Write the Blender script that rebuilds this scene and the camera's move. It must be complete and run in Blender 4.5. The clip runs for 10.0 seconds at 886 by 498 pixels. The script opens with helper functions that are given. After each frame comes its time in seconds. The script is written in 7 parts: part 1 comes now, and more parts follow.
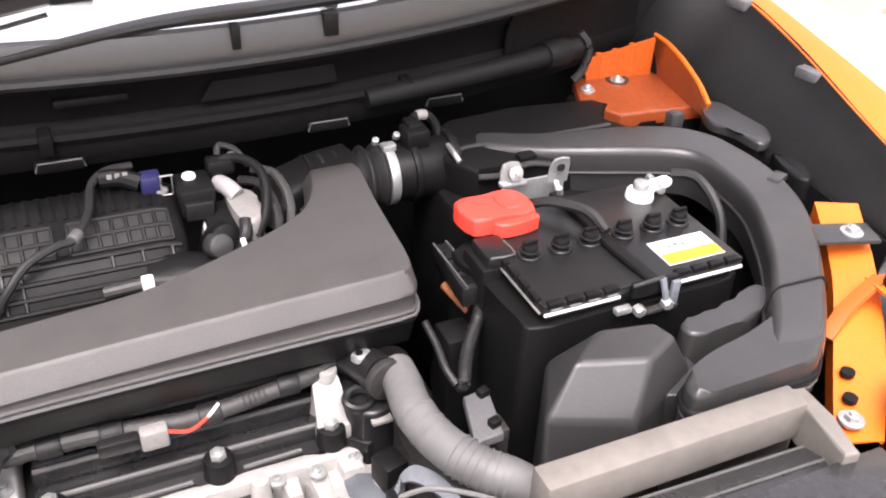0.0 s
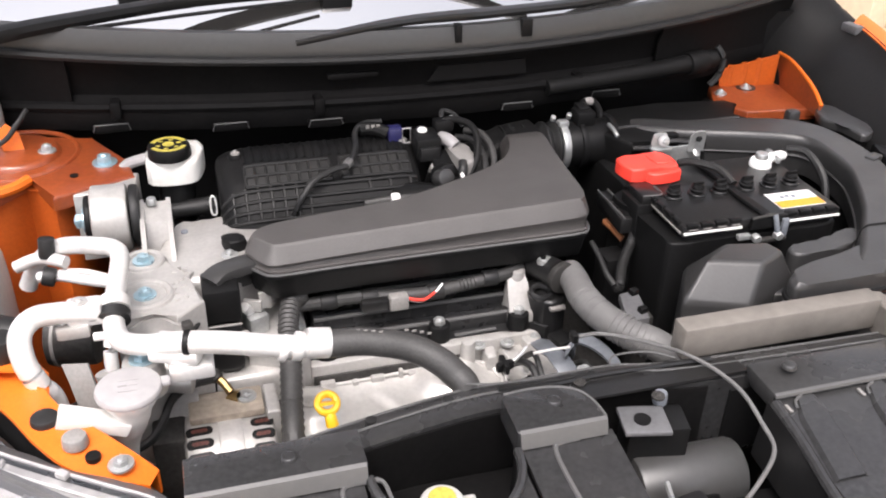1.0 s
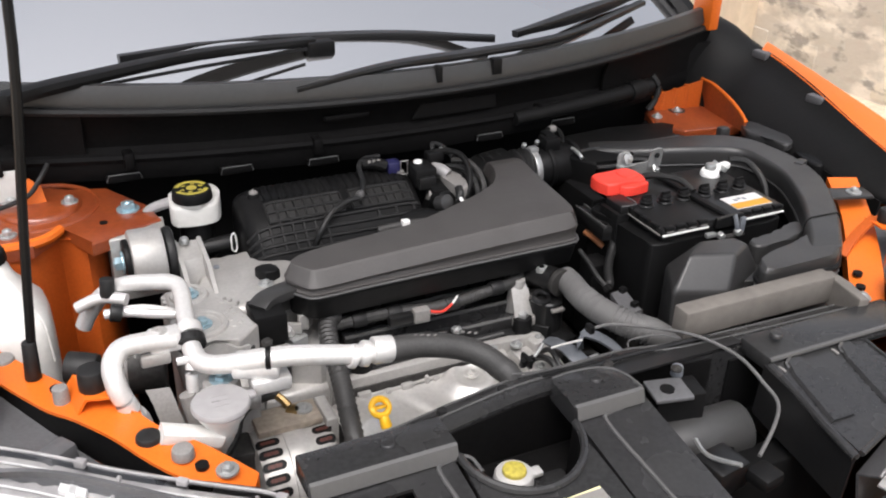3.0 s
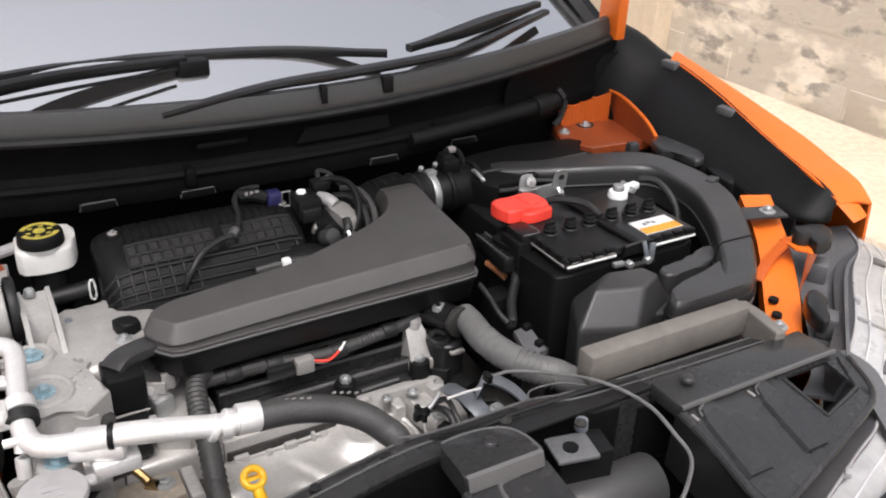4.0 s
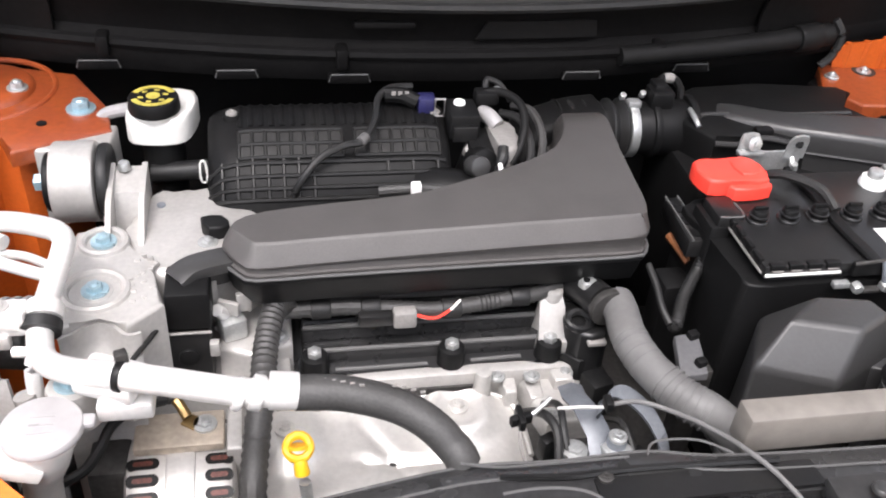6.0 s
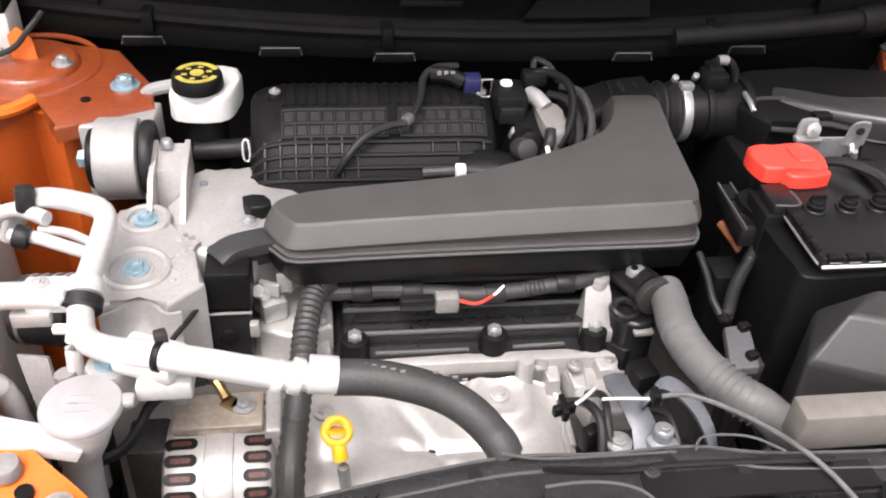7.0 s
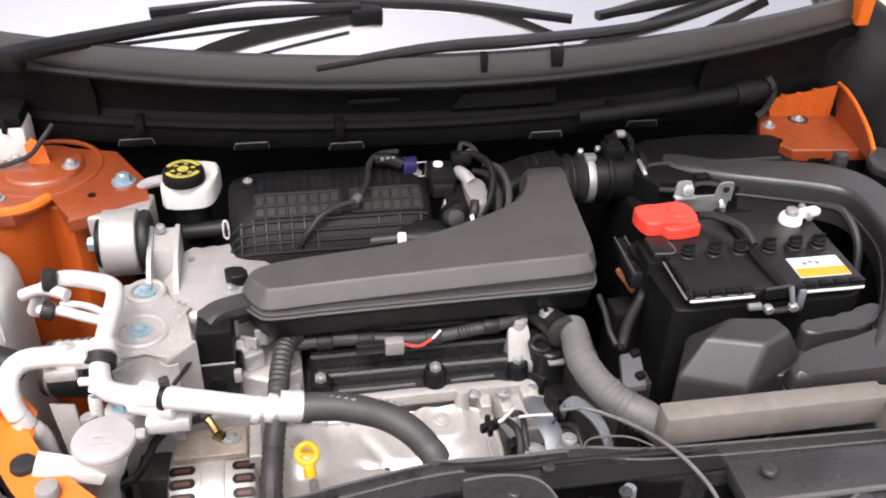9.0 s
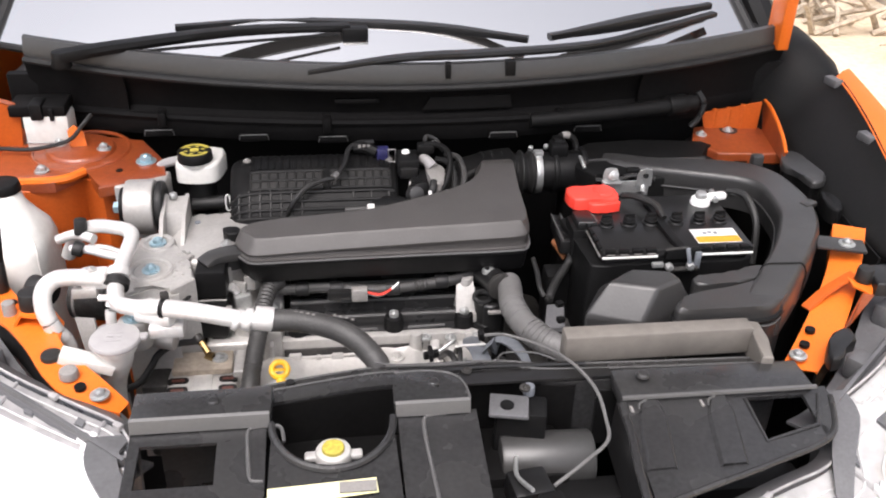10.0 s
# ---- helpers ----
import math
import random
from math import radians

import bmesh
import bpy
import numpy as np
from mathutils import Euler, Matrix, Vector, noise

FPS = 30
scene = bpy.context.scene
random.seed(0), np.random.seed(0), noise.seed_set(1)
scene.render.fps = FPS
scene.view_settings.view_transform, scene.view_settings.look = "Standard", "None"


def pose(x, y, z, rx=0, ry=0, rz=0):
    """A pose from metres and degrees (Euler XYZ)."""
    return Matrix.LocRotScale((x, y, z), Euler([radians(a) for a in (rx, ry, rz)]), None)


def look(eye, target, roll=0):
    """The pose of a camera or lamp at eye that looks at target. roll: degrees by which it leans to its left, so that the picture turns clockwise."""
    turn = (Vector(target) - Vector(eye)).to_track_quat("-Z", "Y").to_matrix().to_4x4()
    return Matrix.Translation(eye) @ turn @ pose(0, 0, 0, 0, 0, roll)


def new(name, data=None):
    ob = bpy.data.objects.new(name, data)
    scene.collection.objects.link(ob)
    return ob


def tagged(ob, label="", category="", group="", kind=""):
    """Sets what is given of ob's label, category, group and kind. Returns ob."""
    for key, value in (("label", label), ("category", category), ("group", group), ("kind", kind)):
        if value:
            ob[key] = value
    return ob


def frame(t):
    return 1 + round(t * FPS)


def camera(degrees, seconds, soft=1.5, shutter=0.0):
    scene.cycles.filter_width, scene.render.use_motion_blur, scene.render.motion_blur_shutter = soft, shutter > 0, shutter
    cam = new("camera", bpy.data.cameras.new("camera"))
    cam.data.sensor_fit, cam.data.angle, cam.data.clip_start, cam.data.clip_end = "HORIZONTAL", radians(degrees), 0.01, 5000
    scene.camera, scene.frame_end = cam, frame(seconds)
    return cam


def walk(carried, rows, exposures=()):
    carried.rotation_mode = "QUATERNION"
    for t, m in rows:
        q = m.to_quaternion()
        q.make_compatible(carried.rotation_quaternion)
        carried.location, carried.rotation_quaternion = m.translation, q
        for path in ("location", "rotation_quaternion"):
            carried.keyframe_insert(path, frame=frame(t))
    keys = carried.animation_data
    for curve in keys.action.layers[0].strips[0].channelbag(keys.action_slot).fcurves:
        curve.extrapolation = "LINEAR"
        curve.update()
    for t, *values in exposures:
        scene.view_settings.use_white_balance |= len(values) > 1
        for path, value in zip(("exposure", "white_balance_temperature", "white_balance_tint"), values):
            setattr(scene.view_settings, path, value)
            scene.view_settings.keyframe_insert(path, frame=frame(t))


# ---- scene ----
cam = camera(51.9, 10.0, 2.0)
PATH = [
    (0, (-0.128, -0.58, 1.484), (0.598, 0.915, 0.371), 3.0),
    (0.5, (-0.241, -0.754, 1.511), (0.316, 0.853, 0.459), 2.5),
    (1, (-0.347, -0.897, 1.532), (0.169, 0.742, 0.508), 1.9),
    (1.5, (-0.481, -0.95, 1.547), (0.091, 0.69, 0.555), 1.0),
    (1.6, (-0.515, -0.956, 1.55), (0.079, 0.681, 0.565), 1.1),
    (2, (-0.576, -0.97, 1.553), (0.056, 0.66, 0.582), 0.4),
    (3.5, (-0.565, -0.944, 1.571), (0.288, 0.612, 0.649), 2.3),
    (4, (-0.456, -0.871, 1.554), (0.449, 0.652, 0.627), 2.2),
    (4.5, (-0.312, -0.775, 1.552), (0.592, 0.74, 0.61), 3.5),
    (4.8, (-0.239, -0.742, 1.553), (0.626, 0.78, 0.586), 4.1),
    (5, (-0.218, -0.729, 1.546), (0.617, 0.797, 0.558), 4.6),
    (5.5, (-0.205, -0.688, 1.535), (0.385, 0.857, 0.41), 4.9),
    (6, (-0.235, -0.665, 1.517), (0.125, 0.892, 0.314), 5.2),
    (6.2, (-0.228, -0.653, 1.513), (0.066, 0.898, 0.285), 5.1),
    (7.3, (-0.237, -0.647, 1.505), (0.023, 0.899, 0.263), 4.0),
    (7.5, (-0.228, -0.647, 1.506), (0.027, 0.898, 0.261), 3.4),
    (8, (-0.219, -0.653, 1.512), (0.061, 0.884, 0.263), 2.9),
    (8.5, (-0.21, -0.71, 1.584), (0.09, 0.833, 0.347), 2.2),
    (9, (-0.213, -0.833, 1.65), (0.096, 0.777, 0.505), 2.0),
    (9.5, (-0.219, -1.023, 1.657), (0.078, 0.644, 0.593), 1.8),
    (9.6, (-0.218, -1.058, 1.659), (0.082, 0.613, 0.601), 2.0),
    (10, (-0.138, -1.14, 1.661), (0.101, 0.561, 0.637), 1.8),
]
walk(cam, [(t, look(eye, target, roll)) for t, eye, target, roll in PATH], exposures=[(0.0, 1.91, 6600, 19), (0.5, 1.68, 6580, 16), (1.0, 1.30, 6550, 15), (1.5, 1.00, 6480, 13), (2.0, 0.86, 6480, 13), (3.5, 0.71, 6420, 12), (4.0, 0.73, 6450, 13), (4.5, 0.66, 6470, 16), (5.0, 0.79, 6450, 16), (5.5, 1.42, 6330, 14), (6.2, 1.44, 6430, 15), (7.5, 1.29, 6580, 17), (8.5, 1.39, 6540, 15), (9.0, 1.24, 6560, 17), (10.0, 1.08, 6500, 15)])


# ---- light ----
world = bpy.data.worlds.new("sky")
scene.world = world
world.use_nodes = True
wt = world.node_tree
sky = wt.nodes.new("ShaderNodeTexSky")
sky.sky_type = "NISHITA"
sky.sun_disc = False
sky.sun_elevation, sky.sun_rotation = radians(65), radians(206)
sky.air_density, sky.dust_density, sky.ozone_density = 1.0, 4.0, 1.0
hazy = wt.nodes.new("ShaderNodeHueSaturation")
hazy.inputs["Saturation"].default_value = 0.25
wt.links.new(sky.outputs["Color"], hazy.inputs["Color"])
wt.links.new(hazy.outputs["Color"], wt.nodes["Background"].inputs["Color"])
wt.nodes["Background"].inputs["Strength"].default_value = 0.15
sun = new("sun", bpy.data.lights.new("sun", "SUN"))
sun.data.energy, sun.data.angle, sun.data.color = 1.6, radians(40), (1.0, 0.955, 0.91)
sun.matrix_world = look((-0.9, -1.85, 4.5), (0, 0, 0))


# ---- materials ----
def mat(name, color, rough=0.5, metal=0.0, grain=0.0, scale=60.0, bump=0.0, stain=0.0, stain_scale=7.0, tint=None,
        coat=0.0, spec=0.5, isl=0.0, obj=0.0):
    m = bpy.data.materials.new(name)
    m.use_nodes = True
    t = m.node_tree
    b = t.nodes["Principled BSDF"]
    b.inputs["Base Color"].default_value = (*color, 1)
    b.inputs["Roughness"].default_value = rough
    b.inputs["Metallic"].default_value = metal
    b.inputs["Specular IOR Level"].default_value = spec
    b.inputs["Coat Weight"].default_value = coat
    b.inputs["Coat Roughness"].default_value = 0.08
    pos = t.nodes.new("ShaderNodeTexCoord").outputs["Object"]

    def cloud(s, detail):
        n = t.nodes.new("ShaderNodeTexNoise")
        n.inputs["Scale"].default_value, n.inputs["Detail"].default_value = s, detail
        t.links.new(pos, n.inputs["Vector"])
        return n.outputs["Fac"]

    if stain or grain or obj:
        fine, wide = cloud(scale, 3), cloud(stain_scale, 4)
        mix = t.nodes.new("ShaderNodeMix")
        mix.data_type = "RGBA"
        dark = tint or tuple(c * 0.45 for c in color)
        mix.inputs[6].default_value, mix.inputs[7].default_value = (*color, 1), (*dark, 1)
        ramp = t.nodes.new("ShaderNodeMapRange")
        ramp.inputs[1].default_value, ramp.inputs[2].default_value = 0.45, 0.75
        ramp.inputs[4].default_value = stain
        t.links.new(wide, ramp.inputs[0])
        t.links.new(ramp.outputs[0], mix.inputs[0])
        hsv = t.nodes.new("ShaderNodeHueSaturation")
        val = t.nodes.new("ShaderNodeMapRange")
        val.inputs[1].default_value, val.inputs[2].default_value = 0.3, 0.7
        val.inputs[3].default_value, val.inputs[4].default_value = 1 - grain, 1 + grain
        t.links.new(fine, val.inputs[0])
        out = val.outputs[0]
        if obj:
            info = t.nodes.new("ShaderNodeObjectInfo")
            r = t.nodes.new("ShaderNodeMapRange")
            r.inputs[3].default_value, r.inputs[4].default_value = 1 - obj, 1 + obj
            t.links.new(info.outputs["Random"], r.inputs[0])
            mul = t.nodes.new("ShaderNodeMath")
            mul.operation = "MULTIPLY"
            t.links.new(out, mul.inputs[0])
            t.links.new(r.outputs[0], mul.inputs[1])
            out = mul.outputs[0]
        t.links.new(out, hsv.inputs["Value"])
        t.links.new(mix.outputs[2], hsv.inputs["Color"])
        t.links.new(hsv.outputs["Color"], b.inputs["Base Color"])
        rr = t.nodes.new("ShaderNodeMapRange")
        rr.inputs[3].default_value, rr.inputs[4].default_value = max(0.02, rough - 0.1), min(1, rough + 0.12)
        t.links.new(wide, rr.inputs[0])
        t.links.new(rr.outputs[0], b.inputs["Roughness"])
        if bump:
            bp = t.nodes.new("ShaderNodeBump")
            bp.inputs["Strength"].default_value = bump
            bp.inputs["Distance"].default_value = 0.002
            t.links.new(fine, bp.inputs["Height"])
            t.links.new(bp.outputs[0], b.inputs["Normal"])
    return m


ORANGE = mat("orange_paint", (0.70, 0.145, 0.014), 0.42, 0.0, 0.06, 300, 0.0, 0.25, 9, (0.60, 0.11, 0.01), coat=0.15, spec=0.3)
# Body orange darkened so that the shade inside the bay is in its colour.
ORANGE_SHADED = mat("shaded_orange_paint", (0.46, 0.088, 0.012), 0.45, 0, 0.08, 200, 0.02, 0.5, 8, (0.34, 0.062, 0.011), coat=0.1, spec=0.3)
# Dusty tower orange; its dark tone also stands for shade on the gusset.
PRIMER = mat("dusty_orange_and_shade", (0.26, 0.054, 0.014), 0.34, 0.0, 0.14, 120, 0.06, 0.8, 14, (0.20, 0.04, 0.018), coat=0.4)
CHARCOAL = mat("grained_charcoal_plastic", (0.058, 0.054, 0.052), 0.42, 0, 0.18, 900, 0.25, 0.3, 14)
DUCT = mat("matt_black_plastic", (0.034, 0.0335, 0.0335), 0.34, 0, 0.08, 260, 0.08, 0.4, 16)
BLACK = mat("black_plastic", (0.007, 0.007, 0.0072), 0.45, 0, 0.15, 160, 0.06, 0.5, 18, spec=0.17)
SATIN = mat("satin_black_plastic", (0.010, 0.010, 0.0104), 0.32, 0, 0.12, 160, 0.05, 0.4, 18, (0.02, 0.019, 0.018), spec=0.4)
RUBBER = mat("black_rubber", (0.012, 0.012, 0.0122), 0.5, 0, 0.15, 160, 0.1, 0.5, 20, (0.024, 0.023, 0.022), spec=0.35)
HOSE = mat("grey_rubber_hose", (0.118, 0.116, 0.114), 0.55, 0, 0.1, 90, 0.08, 0.5, 30)
HOSE_DARK = mat("dark_conduit", (0.036, 0.035, 0.034), 0.55, 0, 0.2, 300, 0.2, 0.5, 30)
SHROUD = mat("dusty_grey_plastic", (0.025, 0.025, 0.0257), 0.25, 0, 0.2, 160, 0.08, 0.35, 9, (0.048, 0.047, 0.045))
# Pale grey for edge lines that paint the sky's highlights on black plastic.
EDGE = mat("pale_highlight_plastic", (0.085, 0.084, 0.083), 0.38, 0, 0.05, 200, 0.0, 0.4, 9, (0.055, 0.055, 0.055))
VCOVER = mat("glossy_black_cover", (0.016, 0.016, 0.0165), 0.26, 0, 0.08, 160, 0.02, 0.35, 20, (0.026, 0.025, 0.0245))
MANIFOLD = mat("moulded_black_nylon", (0.006, 0.006, 0.0062), 0.42, 0, 0.2, 140, 0.1, 0.6, 25, (0.012, 0.0115, 0.011), spec=0.12)
WINDOW = mat("dusty_nylon", (0.020, 0.0195, 0.019), 0.45, 0, 0.3, 90, 0.1, 0.8, 40, (0.010, 0.010, 0.010), spec=0.3)
# Lighter than the barrel: the light that ribs catch is in the colour.
RIB = mat("light_catching_black_rib", (0.017, 0.0167, 0.0164), 0.36, 0, 0.15, 160, 0.05, 0.5, 30, spec=0.22)
BEAM = mat("brown_grey_plastic", (0.15, 0.137, 0.122), 0.6, 0, 0.08, 90, 0.08, 0.5, 12)
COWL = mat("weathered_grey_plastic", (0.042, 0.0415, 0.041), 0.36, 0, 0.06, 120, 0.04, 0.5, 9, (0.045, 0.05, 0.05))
ALLOY = mat("cast_aluminium", (0.44, 0.428, 0.41), 0.42, 0.4, 0.06, 180, 0.16, 0.55, 17, (0.29, 0.277, 0.262))
PIPE = mat("bare_aluminium_pipe", (0.70, 0.69, 0.675), 0.34, 0.4, 0.06, 200, 0.06, 0.5, 25, (0.52, 0.51, 0.49))
SHIELD = mat("pressed_steel_shield", (0.52, 0.507, 0.485), 0.34, 0.5, 0.06, 150, 0.12, 0.3, 16, (0.44, 0.415, 0.385))
STEEL = mat("zinc_steel", (0.48, 0.49, 0.485), 0.38, 0.7, 0.12, 400, 0.1, 0.4, 40)
BLUEZINC = mat("blue_zinc_bolt", (0.36, 0.50, 0.56), 0.3, 0.6, 0.1, 300, 0.05)
LID = mat("grey_white_plastic", (0.31, 0.30, 0.30), 0.4, 0, 0.05, 90, 0.03, 0.3, 15)
WHITE = mat("milky_white_plastic", (0.64, 0.63, 0.60), 0.4, 0, 0.05, 100, 0.03, 0.4, 12, (0.54, 0.52, 0.48))
RED = mat("red_plastic", (0.80, 0.055, 0.035), 0.42, 0, 0.06, 200, 0.05, 0.3, 25, (0.55, 0.03, 0.02))
YELLOW = mat("yellow_plastic", (0.90, 0.50, 0.02), 0.4, 0, 0.05, 100, 0.0, 0.2, 30)
PRINT = mat("yellow_print", (0.48, 0.40, 0.07), 0.5, 0, 0.2, 200, 0, 0.5, 60, (0.16, 0.13, 0.03))
PAPER = mat("white_sticker", (0.82, 0.82, 0.80), 0.35, 0, 0.03, 100)
STICKER = mat("battery_sticker", (0.62, 0.61, 0.60), 0.3, 0, 0.05, 100, 0, 0.4, 40, (0.5, 0.48, 0.5))
AMBER = mat("amber_print", (0.62, 0.29, 0.02), 0.35, 0, 0.1, 150, 0, 0.3, 40)
CREAM = mat("cream_sticker", (0.72, 0.69, 0.40), 0.4, 0, 0.03, 100)
BRASS = mat("brass_fitting", (0.26, 0.175, 0.075), 0.35, 0.8, 0.1, 100)
TAN = mat("tan_zinc_plate", (0.50, 0.43, 0.35), 0.4, 0.5, 0.12, 150, 0.1, 0.5, 25)
AMBERWIRE = mat("brown_orange_sleeve", (0.22, 0.085, 0.035), 0.5, 0, 0.1, 200)
COPPER = mat("copper_winding", (0.075, 0.021, 0.014), 0.5, 0.2, 0.3, 300, 0.3)
BLUEP = mat("blue_connector", (0.016, 0.016, 0.07), 0.4, 0, 0.1, 200)
GREYP = mat("grey_connector", (0.22, 0.21, 0.20), 0.45, 0, 0.1, 300, 0.1)
GREYMET = mat("painted_grey_steel", (0.24, 0.26, 0.29), 0.35, 0.4, 0.1, 200, 0.1, 0.5, 20)
BLUEGREY = mat("blue_grey_paint", (0.125, 0.135, 0.15), 0.4, 0.2, 0.12, 200, 0.1, 0.5, 25)
DARKMET = mat("dark_cast_iron", (0.04, 0.038, 0.036), 0.6, 0.4, 0.3, 150, 0.4, 0.5, 20)
REFLECTOR = mat("headlamp_reflector", (0.80, 0.80, 0.80), 0.3, 0.1, 0.05, 60, 0, 0.5, 10, (0.45, 0.45, 0.47))
BEZEL = mat("translucent_grey_bezel", (0.33, 0.32, 0.32), 0.3, 0.2, 0.1, 80, 0.05, 0.9, 18, (0.52, 0.51, 0.50))
PALEBEZEL = mat("pale_lamp_bezel", (0.56, 0.555, 0.55), 0.3, 0.2, 0.1, 60, 0.03, 0.9, 12, (0.36, 0.355, 0.355))
LAMPGREY = mat("headlamp_housing", (0.10, 0.10, 0.104), 0.5, 0, 0.1, 200, 0.1, 0.5, 15)
DASH = mat("dashboard_vinyl", (0.22, 0.22, 0.23), 0.8, 0, 0.03, 60, 0.0, 0.3, 5)
CLOTH = mat("hood_insulation", (0.03, 0.03, 0.03), 0.9, 0, 0.3, 200, 0.5)
GROUND = mat("pale_sandy_concrete", (0.58, 0.49, 0.37), 0.9, 0, 0.12, 25, 0.3, 0.6, 1.1, (0.40, 0.31, 0.21))
# The cowl's own black, also painted where walls, gaps and wells lie in shade.
FACE = mat("black_plastic_and_shade", (0.0064, 0.0062, 0.0063), 0.48, 0, 0.2, 130, 0.06, 0.6, 12, (0.009, 0.0087, 0.0085), spec=0.07)
PLASTER = mat("cream_plaster", (0.66, 0.57, 0.45), 0.9, 0, 0.06, 20, 0.2, 0.4, 2.0, (0.55, 0.46, 0.35))
BRUSH = mat("dry_wood", (0.42, 0.36, 0.28), 0.9, 0, 0.3, 30, 0.4, 0.6, 4, (0.16, 0.13, 0.10))
SEAL = mat("soft_black_rubber", (0.0065, 0.0065, 0.0066), 0.5, 0, 0.15, 160, 0.08, 0.5, 14, (0.011, 0.0108, 0.0104), spec=0.16)


def whitewash(name, pale, bare, dark):
    """Flaking whitewash over grey block: large ragged patches and small dark pits."""
    m = bpy.data.materials.new(name)
    m.use_nodes = True
    t = m.node_tree
    b = t.nodes["Principled BSDF"]
    b.inputs["Roughness"].default_value = 0.92
    pos = t.nodes.new("ShaderNodeNewGeometry").outputs["Position"]
    stretch = t.nodes.new("ShaderNodeMapping")
    stretch.inputs["Scale"].default_value = (1.0, 1.0, 1.9)
    t.links.new(pos, stretch.inputs["Vector"])
    last = None
    for scale, lo, hi, col in ((2.6, 0.44, 0.53, bare), (4.6, 0.55, 0.63, dark), (16.0, 0.58, 0.75, bare)):
        n = t.nodes.new("ShaderNodeTexNoise")
        n.inputs["Scale"].default_value, n.inputs["Detail"].default_value, n.inputs["Roughness"].default_value = scale, 4, 0.5
        t.links.new(stretch.outputs[0], n.inputs["Vector"])
        r = t.nodes.new("ShaderNodeMapRange")
        r.inputs[1].default_value, r.inputs[2].default_value, r.inputs[4].default_value = lo, hi, 0.85
        t.links.new(n.outputs["Fac"], r.inputs[0])
        x = t.nodes.new("ShaderNodeMix")
        x.data_type = "RGBA"
        x.inputs[6].default_value, x.inputs[7].default_value = (*pale, 1), (*col, 1)
        t.links.new(r.outputs[0], x.inputs[0])
        if last is not None:
            t.links.new(last, x.inputs[6])
        last = x.outputs[2]
    t.links.new(last, b.inputs["Base Color"])
    bump = t.nodes.new("ShaderNodeBump")
    bump.inputs["Strength"].default_value, bump.inputs["Distance"].default_value = 0.5, 0.01
    t.links.new(n.outputs["Fac"], bump.inputs["Height"])
    t.links.new(bump.outputs[0], b.inputs["Normal"])
    return m


BLOCK = whitewash("whitewashed_concrete_block", (0.74, 0.68, 0.57), (0.45, 0.41, 0.345), (0.25, 0.232, 0.20))
MORTAR = whitewash("whitewashed_mortar", (0.73, 0.67, 0.57), (0.47, 0.43, 0.365), (0.27, 0.25, 0.22))


def clear(name, gloss_floor, tint=(1, 1, 1)):
    m = bpy.data.materials.new(name)
    m.use_nodes = True
    t = m.node_tree
    t.nodes.remove(t.nodes["Principled BSDF"])
    tr, gl, mx = (t.nodes.new("ShaderNodeBsdf" + k) for k in ("Transparent", "Glossy", "Transparent"))
    t.nodes.remove(mx)
    mx = t.nodes.new("ShaderNodeMixShader")
    tr.inputs[0].default_value = (*tint, 1)
    gl.inputs["Roughness"].default_value = 0.03
    fr = t.nodes.new("ShaderNodeFresnel")
    fr.inputs[0].default_value = 1.52
    add = t.nodes.new("ShaderNodeMath")
    add.use_clamp = True
    add.inputs[1].default_value = gloss_floor
    t.links.new(fr.outputs[0], add.inputs[0])
    t.links.new(add.outputs[0], mx.inputs[0])
    t.links.new(tr.outputs[0], mx.inputs[1])
    t.links.new(gl.outputs[0], mx.inputs[2])
    t.links.new(mx.outputs[0], t.nodes["Material Output"].inputs[0])
    return m


# Gloss floor far above plain glass, added to brighten the reflected sky.
GLASS = clear("sky_boosted_windshield_glass", 0.81, (0.80, 0.78, 0.74))
LENS = clear("clear_polycarbonate", 0.06, (0.97, 0.97, 0.97))


# ---- builders ----
def thing(name, label, category, at=(0, 0, 0), group="", kind=""):
    e = new(name)
    e.location = at
    e.empty_display_size = 0.02
    return tagged(e, label, category, group, kind)


def finish(name, bm, material, smooth=35, up=False):
    bmesh.ops.recalc_face_normals(bm, faces=bm.faces)
    if up and sum(f.normal.z * f.calc_area() for f in bm.faces) < 0:
        bmesh.ops.reverse_faces(bm, faces=bm.faces)
    me = bpy.data.meshes.new(name)
    bm.to_mesh(me)
    bm.free()
    me.polygons.foreach_set("use_smooth", [True] * len(me.polygons))
    me.set_sharp_from_angle(angle=radians(smooth))
    me.materials.append(material)
    return me


def part(name, bm, material, parent, label="", smooth=35, up=False):
    """One mesh, built in world places, under a thing or under a part."""
    ob = new(name, finish(name, bm, material, smooth, up))
    if smooth == 50:
        ob.modifiers.new("even_normals", "WEIGHTED_NORMAL").keep_sharp = True
    if parent is not None:
        ob.parent = parent
        if parent.type == "EMPTY":
            ob.matrix_parent_inverse = Matrix.Translation(parent.location).inverted()
    return tagged(ob, label)


def single(name, bm, material, label, category, kind="", group="", smooth=35):
    return tagged(part(name, bm, material, None, "", smooth), label, category, group, kind)


def glide(pts, n=6, closed=False):
    """Catmull-Rom through the given points."""
    p = [Vector(q) for q in pts]
    k = len(p)
    out = []
    for i in range(k if closed else k - 1):
        a, b, c, d = (p[(i + j) % k] if closed else p[min(max(i + j, 0), k - 1)] for j in (-1, 0, 1, 2))
        for s in range(n):
            u = s / n
            out.append(0.5 * (2 * b + (c - a) * u + (2 * a - 5 * b + 4 * c - d) * u * u + (3 * b - a - 3 * c + d) * u ** 3))
    if not closed:
        out.append(p[-1])
    return out


